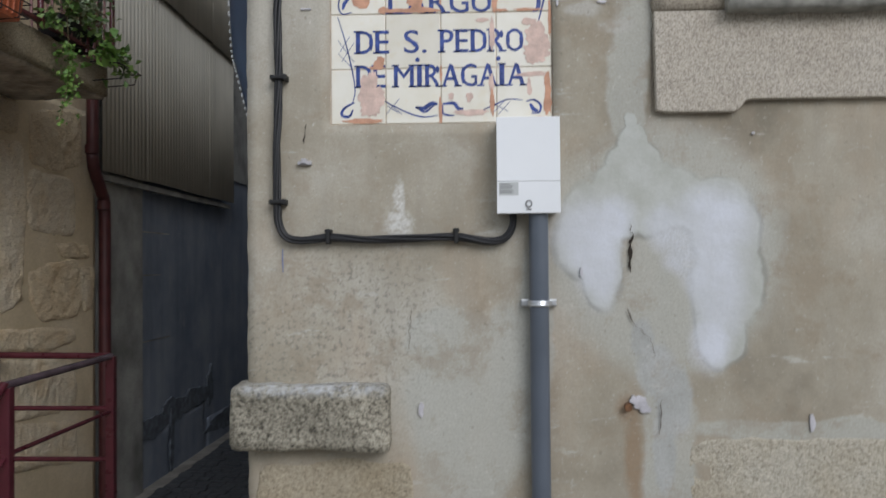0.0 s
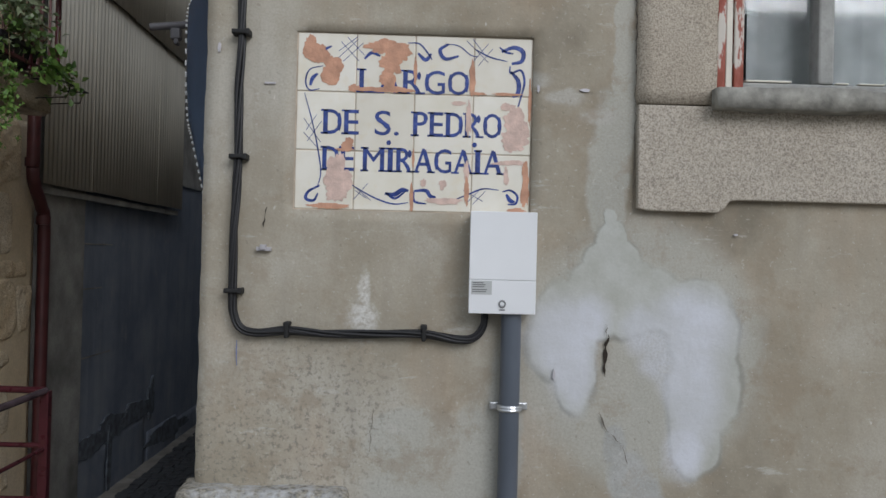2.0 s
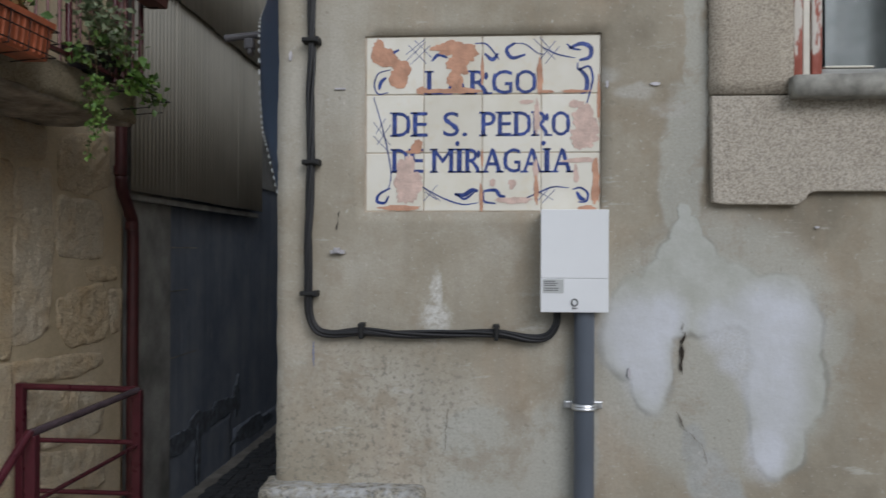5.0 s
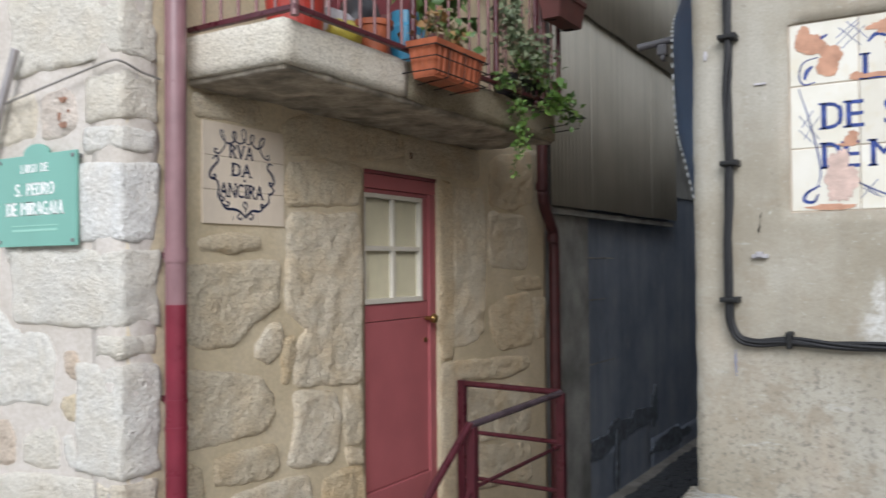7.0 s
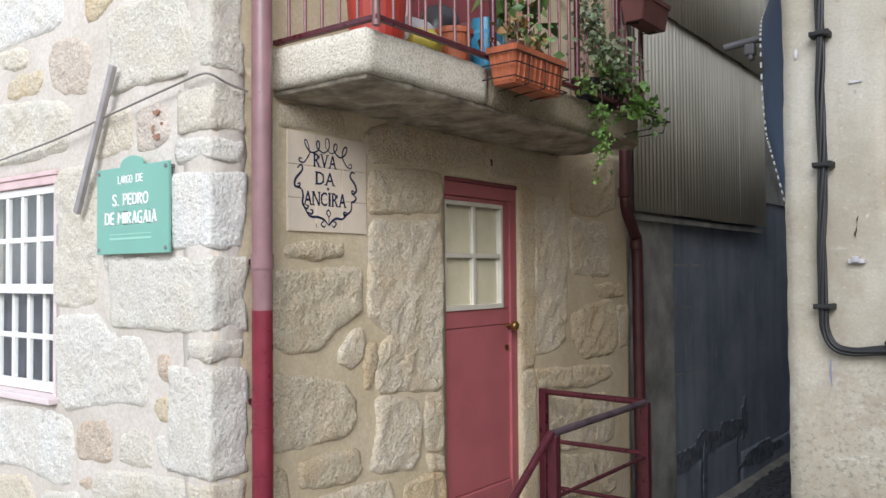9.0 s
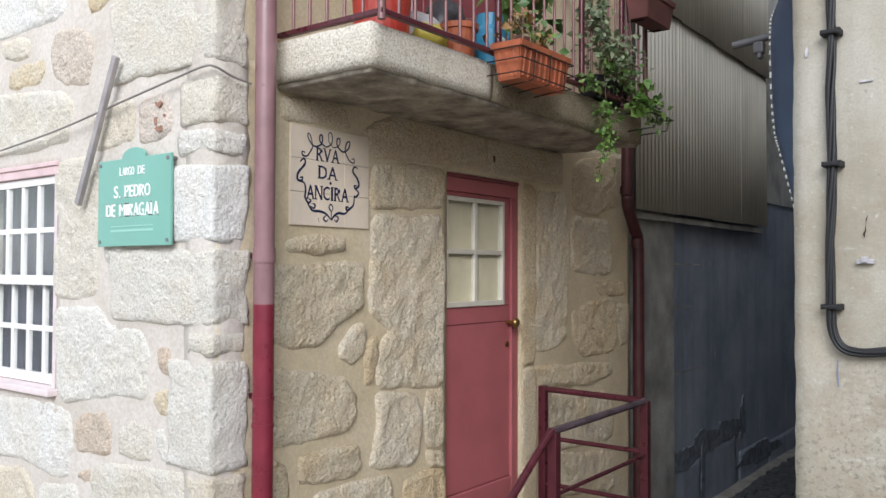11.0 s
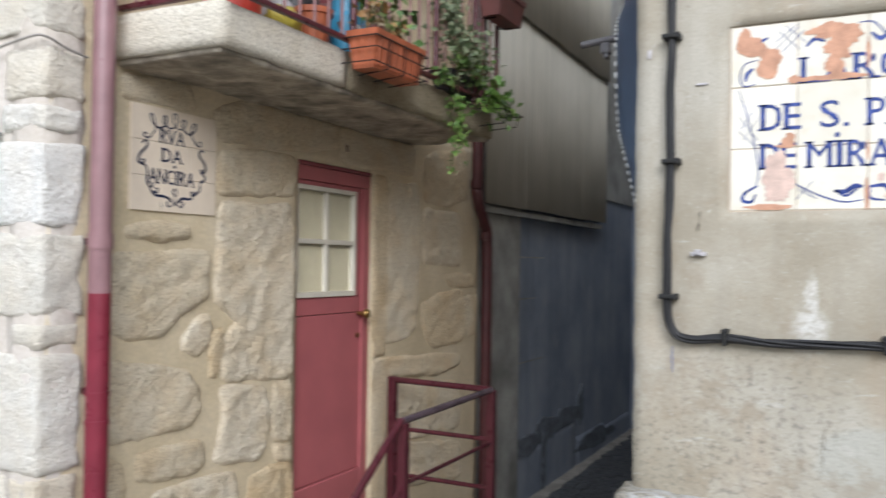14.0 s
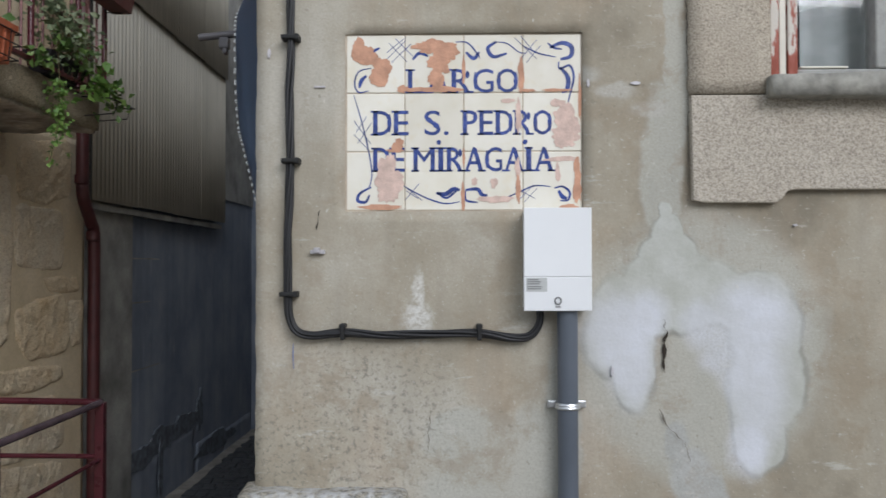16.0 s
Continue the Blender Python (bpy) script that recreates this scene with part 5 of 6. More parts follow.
for z in (2.17, 1.78):
    part("collar", tubes(([(-2.345, 5.61 if z > 2 else 5.80, z - 0.03), (-2.345, 5.61 if z > 2 else 5.80, z + 0.03)], 0.048), sides=16), M_PIPE_DARK, dp, smooth=True)

# the two small wall signs
plate = thing("tile_plaque", (-2.41, 2.58, 1.78), "street-name plaque of nine cream tiles with dark blue wreath", "street sign")
U0, Z0 = 2.333, 1.768
for i in range(3):
    for j in range(3):
        a, b = U0 + 0.168 * i, Z0 + 0.149 * j
        part("tile", boxes((-2.43, a + 0.0008, b + 0.0008, -2.400, a + 0.1672, b + 0.1482), bevel=0.002), M_TILE_OLD, plate)
PB = Plane((-2.41, 0, 0), (0, 1, 0), (1, 0, 0))
E2 = 0.0110
for text, u0, u1, z0, z1 in (("RVA", 2.487, 2.630, 2.064, 2.126), ("DA", 2.500, 2.619, 1.984, 2.044), ("ANCIRA", 2.428, 2.693, 1.888, 1.952)):
    lettering("letter", text, PB, u0, u1, z0, z1, E2, M_INK, plate, 0.008, 0.12, 0.12, 0.15)
bm = bmesh.new()
blob(bm, PB, 2.577, 1.968, 0.007, 0.007, E2, 1.0, 12, 0.1, 0.0004)
part("letter_dot", bm, M_INK, plate)
# the wreath: brush width, then points in centimetres from the plaque's lower corner
for width, *pts in (
    (0.007, (10.1, 31.2), (13.3, 35.2), (12.0, 40.4), (10.4, 41.1), (11.0, 38.6), (14.5, 35.9), (19.0, 37.4), (19.6, 41.0), (18.1, 41.2), (18.3, 38.3), (22.4, 36.5), (25.9, 38.9), (25.7, 42.9), (23.7, 42.7), (23.7, 39.1)),
    (0.007, (23.7, 39.1), (27.2, 36.7), (30.7, 38.4), (31.2, 41.1), (29.5, 41.0), (29.5, 37.8), (33.5, 35.4), (37.3, 37.6), (37.9, 40.6), (35.8, 39.7), (35.0, 35.6), (37.9, 31.7), (41.1, 31.0), (40.9, 33.1), (39.2, 32.2)),
    (0.007, (13.3, 35.2), (10.1, 31.2), (7.2, 31.2), (7.0, 32.7), (8.9, 32.5)),
    (0.010, (5.7, 28.1), (8.0, 29.8), (8.7, 27.4), (4.7, 23.3), (4.2, 20.2), (6.7, 19.8), (7.2, 21.4), (5.7, 21.0)),
    (0.009, (5.2, 19.4), (8.2, 18.9), (9.2, 16.1), (8.9, 12.6), (11.0, 10.2), (12.5, 11.4), (11.0, 12.0)),
    (0.010, (9.5, 11.3), (13.3, 7.1), (18.3, 6.8), (22.4, 5.8), (25.4, 3.4)),
    (0.008, (12.0, 8.8), (14.5, 8.0), (15.2, 9.6), (13.5, 10.0)),
    (0.007, (22.4, 5.3), (20.6, 3.6), (22.4, 2.4), (23.7, 3.5)),
    (0.006, (25.7, 3.0), (25.6, 7.0), (24.2, 8.8), (25.4, 10.4), (26.7, 8.8), (25.7, 6.8)),
    (0.010, (43.6, 28.7), (41.4, 29.1), (40.3, 26.8), (43.4, 23.8), (44.6, 20.6), (42.1, 18.8), (41.4, 20.2), (43.1, 20.3)),
    (0.009, (42.4, 18.6), (44.4, 16.9), (42.4, 14.9), (41.4, 15.6)),
    (0.010, (41.4, 15.4), (40.9, 11.2), (38.6, 9.3), (36.3, 8.3), (35.8, 9.7), (37.6, 9.8)),
    (0.010, (37.9, 8.8), (34.8, 6.6), (30.4, 6.6), (27.2, 4.8), (25.9, 3.0)),
    (0.007, (28.2, 5.3), (30.5, 4.5), (29.2, 2.6), (27.7, 3.5)),
    (0.005, (17.3, 3.9), (17.8, 1.9)),
):
    bm = bmesh.new()
    stroke(bm, PB, [(U0 + a * 0.0097, Z0 + b / 100) for a, b in pts], width * 1.2, E2)
    part("wreath_stroke", bm, M_INK, plate)

green = thing("green_sign", (-2.95, 1.93, 1.68), "turquoise-green enamel street sign with white letters and four screws", "street sign")
PC = Plane((0, 1.94, 0), (1, 0, 0), (0, -1, 0))
bm = bmesh.new()
ring = [(-3.192, 1.672), (-2.642, 1.672), (-2.642, 2.055)]
ring += [(-2.83, 2.055)] + [(-2.917 + 0.090 * math.cos(a), 2.055 + 0.045 * math.sin(a)) for a in (math.pi * k / 12 for k in range(1, 12))] + [(-3.004, 2.055), (-3.192, 2.055)]
part("plate", outline_block(PC, ring, 0.028, 0.042, 0.003), M_GREEN_SIGN, green)
for text, u0, u1, z0, z1 in (("LARGO", -3.018, -2.906, 1.980, 2.017), ("DE", -2.880, -2.826, 1.980, 2.017), ("S.", -3.064, -3.010, 1.884, 1.938), ("PEDRO", -2.978, -2.786, 1.884, 1.938), ("DE", -3.124, -3.048, 1.801, 1.859), ("MIRAGAIA", -3.018, -2.724, 1.801, 1.859)):
    lettering("letter", text, PC, u0, u1, z0, z1, 0.0430, M_SIGN_WHITE, green, 0.014, 0.10, 0.20, 0.24)
part("print_bar", boxes((-3.085, 1.8966, 1.757, -2.765, 1.8985, 1.761)), M_SIGN_FAINT, green)
part("print_bar", boxes((-3.085, 1.8966, 1.735, -2.765, 1.8985, 1.744)), M_SIGN_FAINT, green)
for u in (-3.172, -2.662):
    for z in (1.693, 2.035):
        part("screw", tubes(([PC.at(u, z, -0.04), PC.at(u, z, 0.046)], 0.009), sides=10), M_PRINT, green)

solo("metal_bar", boxes((-0.017, -0.012, -0.355, 0.017, 0.012, 0.355), bevel=0.003), M_WEATHERED, "weathered flat metal bar fixed aslant on the stone wall", "metal bar").matrix_basis = pose(-3.190, 1.885, 2.190, 0, 25.3, 0)
bm = bmesh.new()
tube(bm, spline([(-4.9, 1.90, 2.13), (-4.17, 1.895, 2.185), (-3.55, 1.89, 2.235), (-3.0, 1.89, 2.305), (-2.62, 1.893, 2.355), (-2.43, 1.895, 2.378), (-2.385, 1.92, 2.376), (-2.38, 2.0, 2.352), (-2.37, 2.09, 2.335)], 6), 0.0048, 6)
solo("wall_cable", bm, plain("grey_cable", (0.25, 0.23, 0.21, 1), 0.6), "thin grey cable strung across the stone front", "cable", smooth=True)

# ---- balcony ----
balcony = thing("balcony", (-2.1, 3.5, 2.365), "concrete balcony slab with an iron railing over the door", "balcony")
part("slab", rough_block(-2.43, -1.84, 2.235, 3.088, 2.368, 2.545, 0.05, 0.005, 0.016, 3), M_SLAB, balcony, "pale washed-aggregate slab", smooth=True)
part("slab", rough_block(-2.43, -1.845, 3.092, 4.765, 2.362, 2.548, 0.045, 0.011, 0.018, 6, 1.2), M_GRANITE_OLD, balcony, "darker weathered slab", smooth=True)
part("soffit", rough_block(-2.42, -1.868, 2.266, 4.742, 2.346, 2.380, 0.028, 0.013, 0.008, 4, 1.2), M_SOFFIT, balcony, "dark stained underside", smooth=True)
part("bottom_bar", boxes((-1.826, 2.25, 2.566, -1.798, 4.75, 2.588), (-2.40, 2.25, 2.566, -1.826, 2.278, 2.588), (-2.40, 4.722, 2.566, -1.826, 4.75, 2.588), bevel=0.003), M_RAIL, balcony)
part("top_bar", boxes((-1.832, 2.25, 3.42, -1.792, 4.75, 3.45), (-2.40, 2.25, 3.42, -1.832, 2.29, 3.45), (-2.40, 4.71, 3.42, -1.832, 4.75, 3.45), bevel=0.003), M_RAIL, balcony)
for y in (2.264, 3.08, 3.90, 4.40, 4.736):
    part("post", tubes(([(-1.812, y, 2.545), (-1.812, y, 3.42)], 0.017), sides=8), M_BALUSTER if y < 3 else M_RAIL, balcony, smooth=True)
me = mesh_of("baluster", tubes(([(0, 0, 0), (0, 0, 0.83)], 0.0075), sides=7), M_BALUSTER, True)
spots = [(-1.812, 2.264 + 0.103 * k) for k in range(1, 24)] + [(-1.812 - 0.1 * k, 2.264) for k in range(1, 6)] + [(-1.812 - 0.1 * k, 4.736) for k in range(1, 6)]
for x, y in spots:
    b = new("baluster", me)
    b.matrix_basis = Matrix.Translation((x, y, 2.588))
    hang(b, balcony)


# the door onto the balcony, shut
bd = thing("door_2", (-2.41, 3.5, 2.55), "dark red shut door onto the balcony in a pale pink frame", "door", kind="structure")
part("door_frame", boxes((-2.42, 3.08, 2.55, -2.385, 3.15, 4.6), (-2.42, 3.93, 2.55, -2.385, 4.0, 4.6), (-2.42, 3.15, 4.53, -2.385, 3.93, 4.6), bevel=0.005), M_PINK, bd, "pale pink frame")
part("leaf", boxes((-2.42, 3.152, 2.56, -2.395, 3.928, 4.528), bevel=0.003), M_DOOR_DARK, bd)
part("panel", boxes((-2.40, 3.24, 2.66, -2.388, 3.84, 3.25), bevel=0.006), M_DOOR_DARK, bd)


def pot(name, x, y, z, r, h, material, label, taper=0.75):
    p = thing(name, (x, y, z), label, "flower pot", "pots on the balcony")
    bm = lathe(bmesh.new(), x, y, [(r * taper, z), (r * 0.97, z + h * 0.82), (r * 1.08, z + h * 0.83), (r * 1.1, z + h), (r * 0.98, z + h), (r * 0.94, z + h * 0.9)])
    part("pot", bm, material, p, smooth=False)
    bm = lathe(bmesh.new(), x, y, [(r * 0.9, z + h * 0.86), (r * 0.93, z + h * 0.91)], 16)
    part("soil", bm, M_SOIL, p)
    return p


def add_leaf(bm, p, way, size, width=0.62, fold=0.25):
    """A pointed leaf of six corners, folded along its rib."""
    way = way.normalized()
    side = way.cross(Vector((random.uniform(-1, 1), random.uniform(-1, 1), random.uniform(-1, 1)))).normalized()
    up = side.cross(way)
    tip = p + way * size - up * size * 0.15
    mid = p + way * size * 0.5 + up * size * 0.05
    a = [bm.verts.new(q) for q in (p, mid + side * size * width / 2 + up * size * fold * 0.5, tip, mid - side * size * width / 2 + up * size * fold * 0.5, mid)]
    bm.faces.new((a[0], a[1], a[4]))
    bm.faces.new((a[1], a[2], a[4]))
    bm.faces.new((a[2], a[3], a[4]))
    bm.faces.new((a[3], a[0], a[4]))


def foliage(centres, count, size, seed, droop=0.2):
    """Leaves scattered about a few centres (x, y, z, rx, ry, rz)."""
    random.seed(seed)
    bm = bmesh.new()
    for k in range(count):
        x, y, z, rx, ry, rz = centres[k % len(centres)]
        d = Vector((random.gauss(0, 1), random.gauss(0, 1), random.gauss(0, 1)))
        p = Vector((x + d.x * rx * 0.5, y + d.y * ry * 0.5, z + d.z * rz * 0.5))
        way = Vector((random.uniform(-1, 1), random.uniform(-1, 1), random.uniform(-0.7, 0.7) - droop))
        add_leaf(bm, p, way, size * random.uniform(0.6, 1.25))
    return bm


def stems(rows, parent, radius=0.004):
    for line in rows:
        part("stem", tubes((spline(line, 5), radius), sides=5), M_STEM, parent, smooth=True)


# the hung window box
trough = thing("window_box", (-1.72, 3.2, 2.435), "orange terracotta plastic window box hung on the balcony railing", "planter", "planters on the balcony railing")


def trough_shape(x0, x1, y0, y1, z0, z1, rim):
    bm = bmesh.new()
    t = 0.018
    levels = [(t, z0), (0.0, z1 - rim), (-0.008, z1 - rim + 0.001), (-0.010, z1), (0.006, z1), (0.010, z1 - 0.03)]
    rings = [[bm.verts.new(q) for q in ((x0 + i, y0 + i, z), (x1 - i, y0 + i, z), (x1 - i, y1 - i, z), (x0 + i, y1 - i, z))] for i, z in levels]
    for a, b in zip(rings, rings[1:]):
        for k in range(4):
            bm.faces.new((a[k], a[(k + 1) % 4], b[(k + 1) % 4], b[k]))
    bm.faces.new(rings[0][::-1])
    bm.faces.new(rings[-1])
    bmesh.ops.bevel(bm, geom=[e for e in bm.edges if abs(e.verts[0].co.z - e.verts[1].co.z) > 0.02], offset=0.006, segments=2, affect="EDGES")
    return facing(bm)


part("trough", trough_shape(-1.79, -1.64, 3.0, 3.45, 2.435, 2.605, 0.03), M_TERRA, trough)
for k in range(9):
    y = 3.04 + 0.046 * k
    part("rib", tubes(([(-1.6545, y, 2.45), (-1.6375, y, 2.57)], 0.007), sides=6), M_TERRA, trough)
for k in range(3):
    x = -1.755 + 0.038 * k
    part("rib", tubes(([(x, 3.0155, 2.45), (x, 2.999, 2.57)], 0.006), sides=6), M_TERRA, trough)
part("soil", boxes((-1.775, 3.012, 2.56, -1.655, 3.44, 2.585)), M_SOIL, trough)
rack = [([(-1.81, 2.985, z), (-1.625 - i, 2.985, z), (-1.625 - i, 3.465, z), (-1.81, 3.465, z)], 0.0035) for z, i in ((2.572, 0.0), (2.52, 0.0), (2.458, 0.012))]
rack += [([(-1.81, y, 2.60), (-1.622, y, 2.575), (-1.634, y, 2.44), (-1.80, y, 2.425)], 0.0035) for y in (3.10, 3.24, 3.38)]
part("wire_rack", tubes(*rack, sides=6), M_WIRE, trough, "dark wire holder")
stems([[(-1.72, 3.05 + 0.06 * k, 2.58), (-1.72 + 0.03 * math.sin(k), 3.05 + 0.06 * k, 2.66), (-1.73 + 0.04 * math.cos(k * 2), 3.04 + 0.065 * k, 2.72 + 0.03 * (k % 3))] for k in range(6)], trough)
part("leaves", foliage([(-1.73, 3.05, 2.70, 0.08, 0.10, 0.07), (-1.72, 3.16, 2.74, 0.08, 0.09, 0.08), (-1.73, 3.33, 2.66, 0.07, 0.08, 0.05)], 46, 0.06, 4, 0.3), M_LEAF_BROWN, trough, "browning leaves", smooth=True)
part("leaves", foliage([(-1.74, 3.30, 2.72, 0.09, 0.10, 0.10), (-1.76, 3.42, 2.68, 0.08, 0.08, 0.08)], 40, 0.055, 5), M_LEAF, trough, smooth=True)

# things standing on the balcony
pot("red_tub", -1.995, 2.47, 2.547, 0.135, 0.30, M_RED, "large bright red plastic tub at the balcony corner", 0.85)
pot("flower_pot", -1.93, 2.93, 2.547, 0.085, 0.15, M_TERRA, "small terracotta flower pot behind the railing")
bucket = thing("blue_bucket", (-1.92, 3.17, 2.547), "light blue plastic container behind the railing", "bucket")
part("body", lathe(bmesh.new(), -1.92, 3.17, [(0.065, 2.549), (0.075, 2.66), (0.078, 2.72), (0.068, 2.74), (0.066, 2.80)]), M_BLUE, bucket)
part("print_disc", tubes(([(-1.846, 3.165, 2.655), (-1.843, 3.165, 2.655)], 0.030), sides=18), M_SIGN_WHITE, bucket, "round white print")
part("handle", tubes((spline([(-1.85, 3.11, 2.72), (-1.84, 3.14, 2.66), (-1.84, 3.20, 2.66), (-1.85, 3.23, 2.72)], 5), 0.006), sides=6), M_BLUE, bucket)


def sack(name, x, y, z, rx, ry, rz, material, label, seed):
    bm = bmesh.new()
    bmesh.ops.create_icosphere(bm, subdivisions=3, radius=1)
    for v in bm.verts:
        c = v.co.copy()
        f = 1 + 0.22 * noise.noise((c.x * 2 + seed, c.y * 2, c.z * 2)) + 0.10 * noise.noise((c.x * 6, c.y * 6 + seed, c.z * 6))
        v.co = Vector((x + c.x * rx * f, y + c.y * ry * f, max(z, z + rz * 0.85 + c.z * rz * f)))
    return solo(name, bm, material, label, "bag", smooth=True, group="bags on the balcony")


sack("bag", -1.93, 2.72, 2.547, 0.07, 0.10, 0.06, M_YELLOW, "crumpled yellow plastic bag on the balcony", 1.0)
sack("bag", -2.06, 2.80, 2.547, 0.09, 0.14, 0.11, M_PALE_BAG, "pale crumpled bag on the balcony", 2.0)
sack("bag", -2.08, 3.02, 2.547, 0.11, 0.13, 0.17, M_BLACK, "black bag with dark clutter on the balcony", 3.0)
sack("bag", -2.20, 3.45, 2.547, 0.10, 0.16, 0.20, M_MAROON, "dark red cloth bag on the balcony", 4.0)
p = pot("flower_pot", -2.02, 3.52, 2.547, 0.12, 0.22, M_MAROON, "dark pot with a large-leaved plant")
stems([[(-2.02, 3.52, 2.74), (-2.0 + 0.05 * math.cos(k), 3.52 + 0.08 * math.sin(k), 2.86), (-1.98 + 0.1 * math.cos(k), 3.50 + 0.14 * math.sin(k), 2.98)] for k in range(5)], p, 0.007)
part("leaves", foliage([(-1.98, 3.50, 2.92, 0.16, 0.22, 0.16)], 44, 0.13, 7), M_LEAF, p, smooth=True)

# the trailing plant at the balcony's end
trail = thing("trailing_plant", (-1.82, 4.25, 2.55), "bushy trailing plant spilling over the end of the balcony", "plant")
part("pot", trough_shape(-1.93, -1.80, 4.06, 4.48, 2.55, 2.67, 0.03), M_BLACK, trail, "dark trough hidden by leaves")
stems([[(-1.82, 4.10 + 0.05 * k, 2.66), (-1.74, 4.08 + 0.06 * k, 2.74 + 0.03 * math.sin(k * 2)), (-1.76, 4.06 + 0.05 * k, 2.80), (-1.78, 4.05 + 0.05 * k, 2.86 + 0.05 * (k % 3))] for k in range(8)], trail)
part("leaves", foliage([(-1.78, 4.06, 2.86, 0.09, 0.14, 0.15), (-1.76, 4.18, 2.78, 0.09, 0.16, 0.13), (-1.78, 4.34, 2.80, 0.09, 0.14, 0.14), (-1.80, 4.02, 3.02, 0.07, 0.12, 0.14)], 640, 0.046, 11), M_LEAF_GREY, trail, "grey-green leaves", smooth=True)
part("leaves", foliage([(-1.76, 3.90, 2.60, 0.05, 0.07, 0.06), (-1.74, 4.10, 2.74, 0.07, 0.12, 0.09), (-1.76, 4.28, 2.70, 0.07, 0.12, 0.09)], 130, 0.048, 12), M_LEAF, trail, smooth=True)
part("leaves", foliage([(-1.77, 4.10, 2.48, 0.05, 0.07, 0.05), (-1.77, 4.10, 2.38, 0.05, 0.07, 0.07), (-1.77, 4.11, 2.28, 0.04, 0.05, 0.07)], 210, 0.034, 13, 0.6), M_LEAF_BRIGHT, trail, "bright hanging leaves", smooth=True)
part("leaves", foliage([(-1.77, 4.03, 2.18, 0.02, 0.04, 0.05), (-1.77, 4.01, 2.10, 0.02, 0.03, 0.04), (-1.76, 4.20, 2.15, 0.02, 0.02, 0.02)], 26, 0.028, 16, 0.6), M_LEAF_BRIGHT, trail, "bright hanging leaves", smooth=True)
stems([[(-1.77, 4.09, 2.66), (-1.765, 4.10, 2.48), (-1.77, 4.09, 2.28), (-1.77, 4.02, 2.10)]], trail, 0.002)
vine = thing("climbing_plant", (-1.72, 4.6, 2.5), "climber with broad bright leaves in a wire rack", "plant")
part("leaves", foliage([(-1.72, 4.48, 2.66, 0.06, 0.10, 0.12), (-1.70, 4.60, 2.56, 0.06, 0.09, 0.08), (-1.72, 4.42, 2.54, 0.06, 0.08, 0.06)], 84, 0.075, 14, 0.3), M_LEAF_BRIGHT, vine, smooth=True)
part("leaves", foliage([(-1.68, 4.58, 2.50, 0.10, 0.14, 0.10)], 30, 0.06, 15), M_LEAF, vine, smooth=True)
stems([[(-1.80, 4.55, 2.56), (-1.72, 4.52, 2.66), (-1.70, 4.50, 2.78)], [(-1.80, 4.55, 2.56), (-1.70, 4.60, 2.58), (-1.66, 4.66, 2.48)]], vine)
part("wire_rack", tubes(([(-1.80, 4.42, 2.50), (-1.63, 4.42, 2.49), (-1.63, 4.74, 2.49), (-1.80, 4.74, 2.50)], 0.004), ([(-1.80, 4.5, 2.56), (-1.63, 4.5, 2.49), (-1.65, 4.5, 2.42), (-1.82, 4.5, 2.41)], 0.004), ([(-1.80, 4.68, 2.56), (-1.63, 4.68, 2.49), (-1.65, 4.68, 2.42), (-1.82, 4.68, 2.41)], 0.004), sides=6), M_WIRE, vine, "dark wire holder")
upper = thing("window_box", (-1.7, 4.55, 3.06), "maroon plastic planter hung high on the balcony railing", "planter", "planters on the balcony railing")
part("trough", trough_shape(-1.79, -1.64, 4.40, 4.78, 3.06, 3.22, 0.03), M_MAROON, upper)
part("soil", boxes((-1.775, 4.415, 3.17, -1.655, 4.765, 3.195)), M_SOIL, upper)
for y in (4.46, 4.72):
    part("hook", tubes(([(-1.70, y, 3.055), (-1.80, y, 3.06), (-1.812, y, 3.26)], 0.005), sides=6), M_WIRE, upper)

# ---- landing, steps and handrail ----
landing = thing("landing", (-2.05, 3.9, -0.6), "granite landing and steps below the door", "steps", kind="structure")
part("landing_slab", rough_block(-2.40, -1.64, 3.32, 4.50, -0.75, -0.102, 0.12, 0.006, 0.015, 2), M_GRANITE_OLD, landing, smooth=True)
for k in range(4):
    part("step", rough_block(-2.40, -1.64, 3.32 - 0.26 * (k + 1), 3.318 - 0.26 * k, -0.78, -0.102 - 0.125 * (k + 1), 0.12, 0.005, 0.015, 3 + k), M_GRANITE_OLD, landing, smooth=True)
rail = thing("handrail", (-1.69, 3.9, -0.1), "oxblood-painted steel handrail round the door landing", "railing")
R = 0.019
part("top_rail", tubes(([(-1.69, 4.44, 0.812), (-1.69, 3.36, 0.800)], R), sides=14), M_RAIL_TOP, rail, "worn shiny top rail, greyed in colour for sky sheen", smooth=True)
part("sloping_rail", tubes((spline([(-1.69, 3.362, 0.800), (-1.69, 3.33, 0.785), (-1.69, 2.98, 0.542), (-1.69, 2.40, 0.135)], 4), R), sides=14), M_RAIL, rail, smooth=True)
part("top_rail", tubes(([(-2.39, 4.462, 0.820), (-1.69, 4.45, 0.812)], R), sides=12), M_RAIL, rail, smooth=True)
for z in (0.515, 0.225):
    part("cross_rail", tubes(([(-2.39, 4.462, z), (-1.69, 4.45, z)], 0.014), sides=10), M_RAIL, rail, smooth=True)
part("cross_rail", tubes(([(-1.69, 4.44, 0.500), (-1.69, 3.40, 0.492)], 0.011), sides=10), M_RAIL, rail, smooth=True)
part("sloping_rail", tubes(([(-1.69, 3.38, 0.492), (-1.69, 2.44, -0.165)], 0.011), sides=10), M_RAIL, rail, smooth=True)
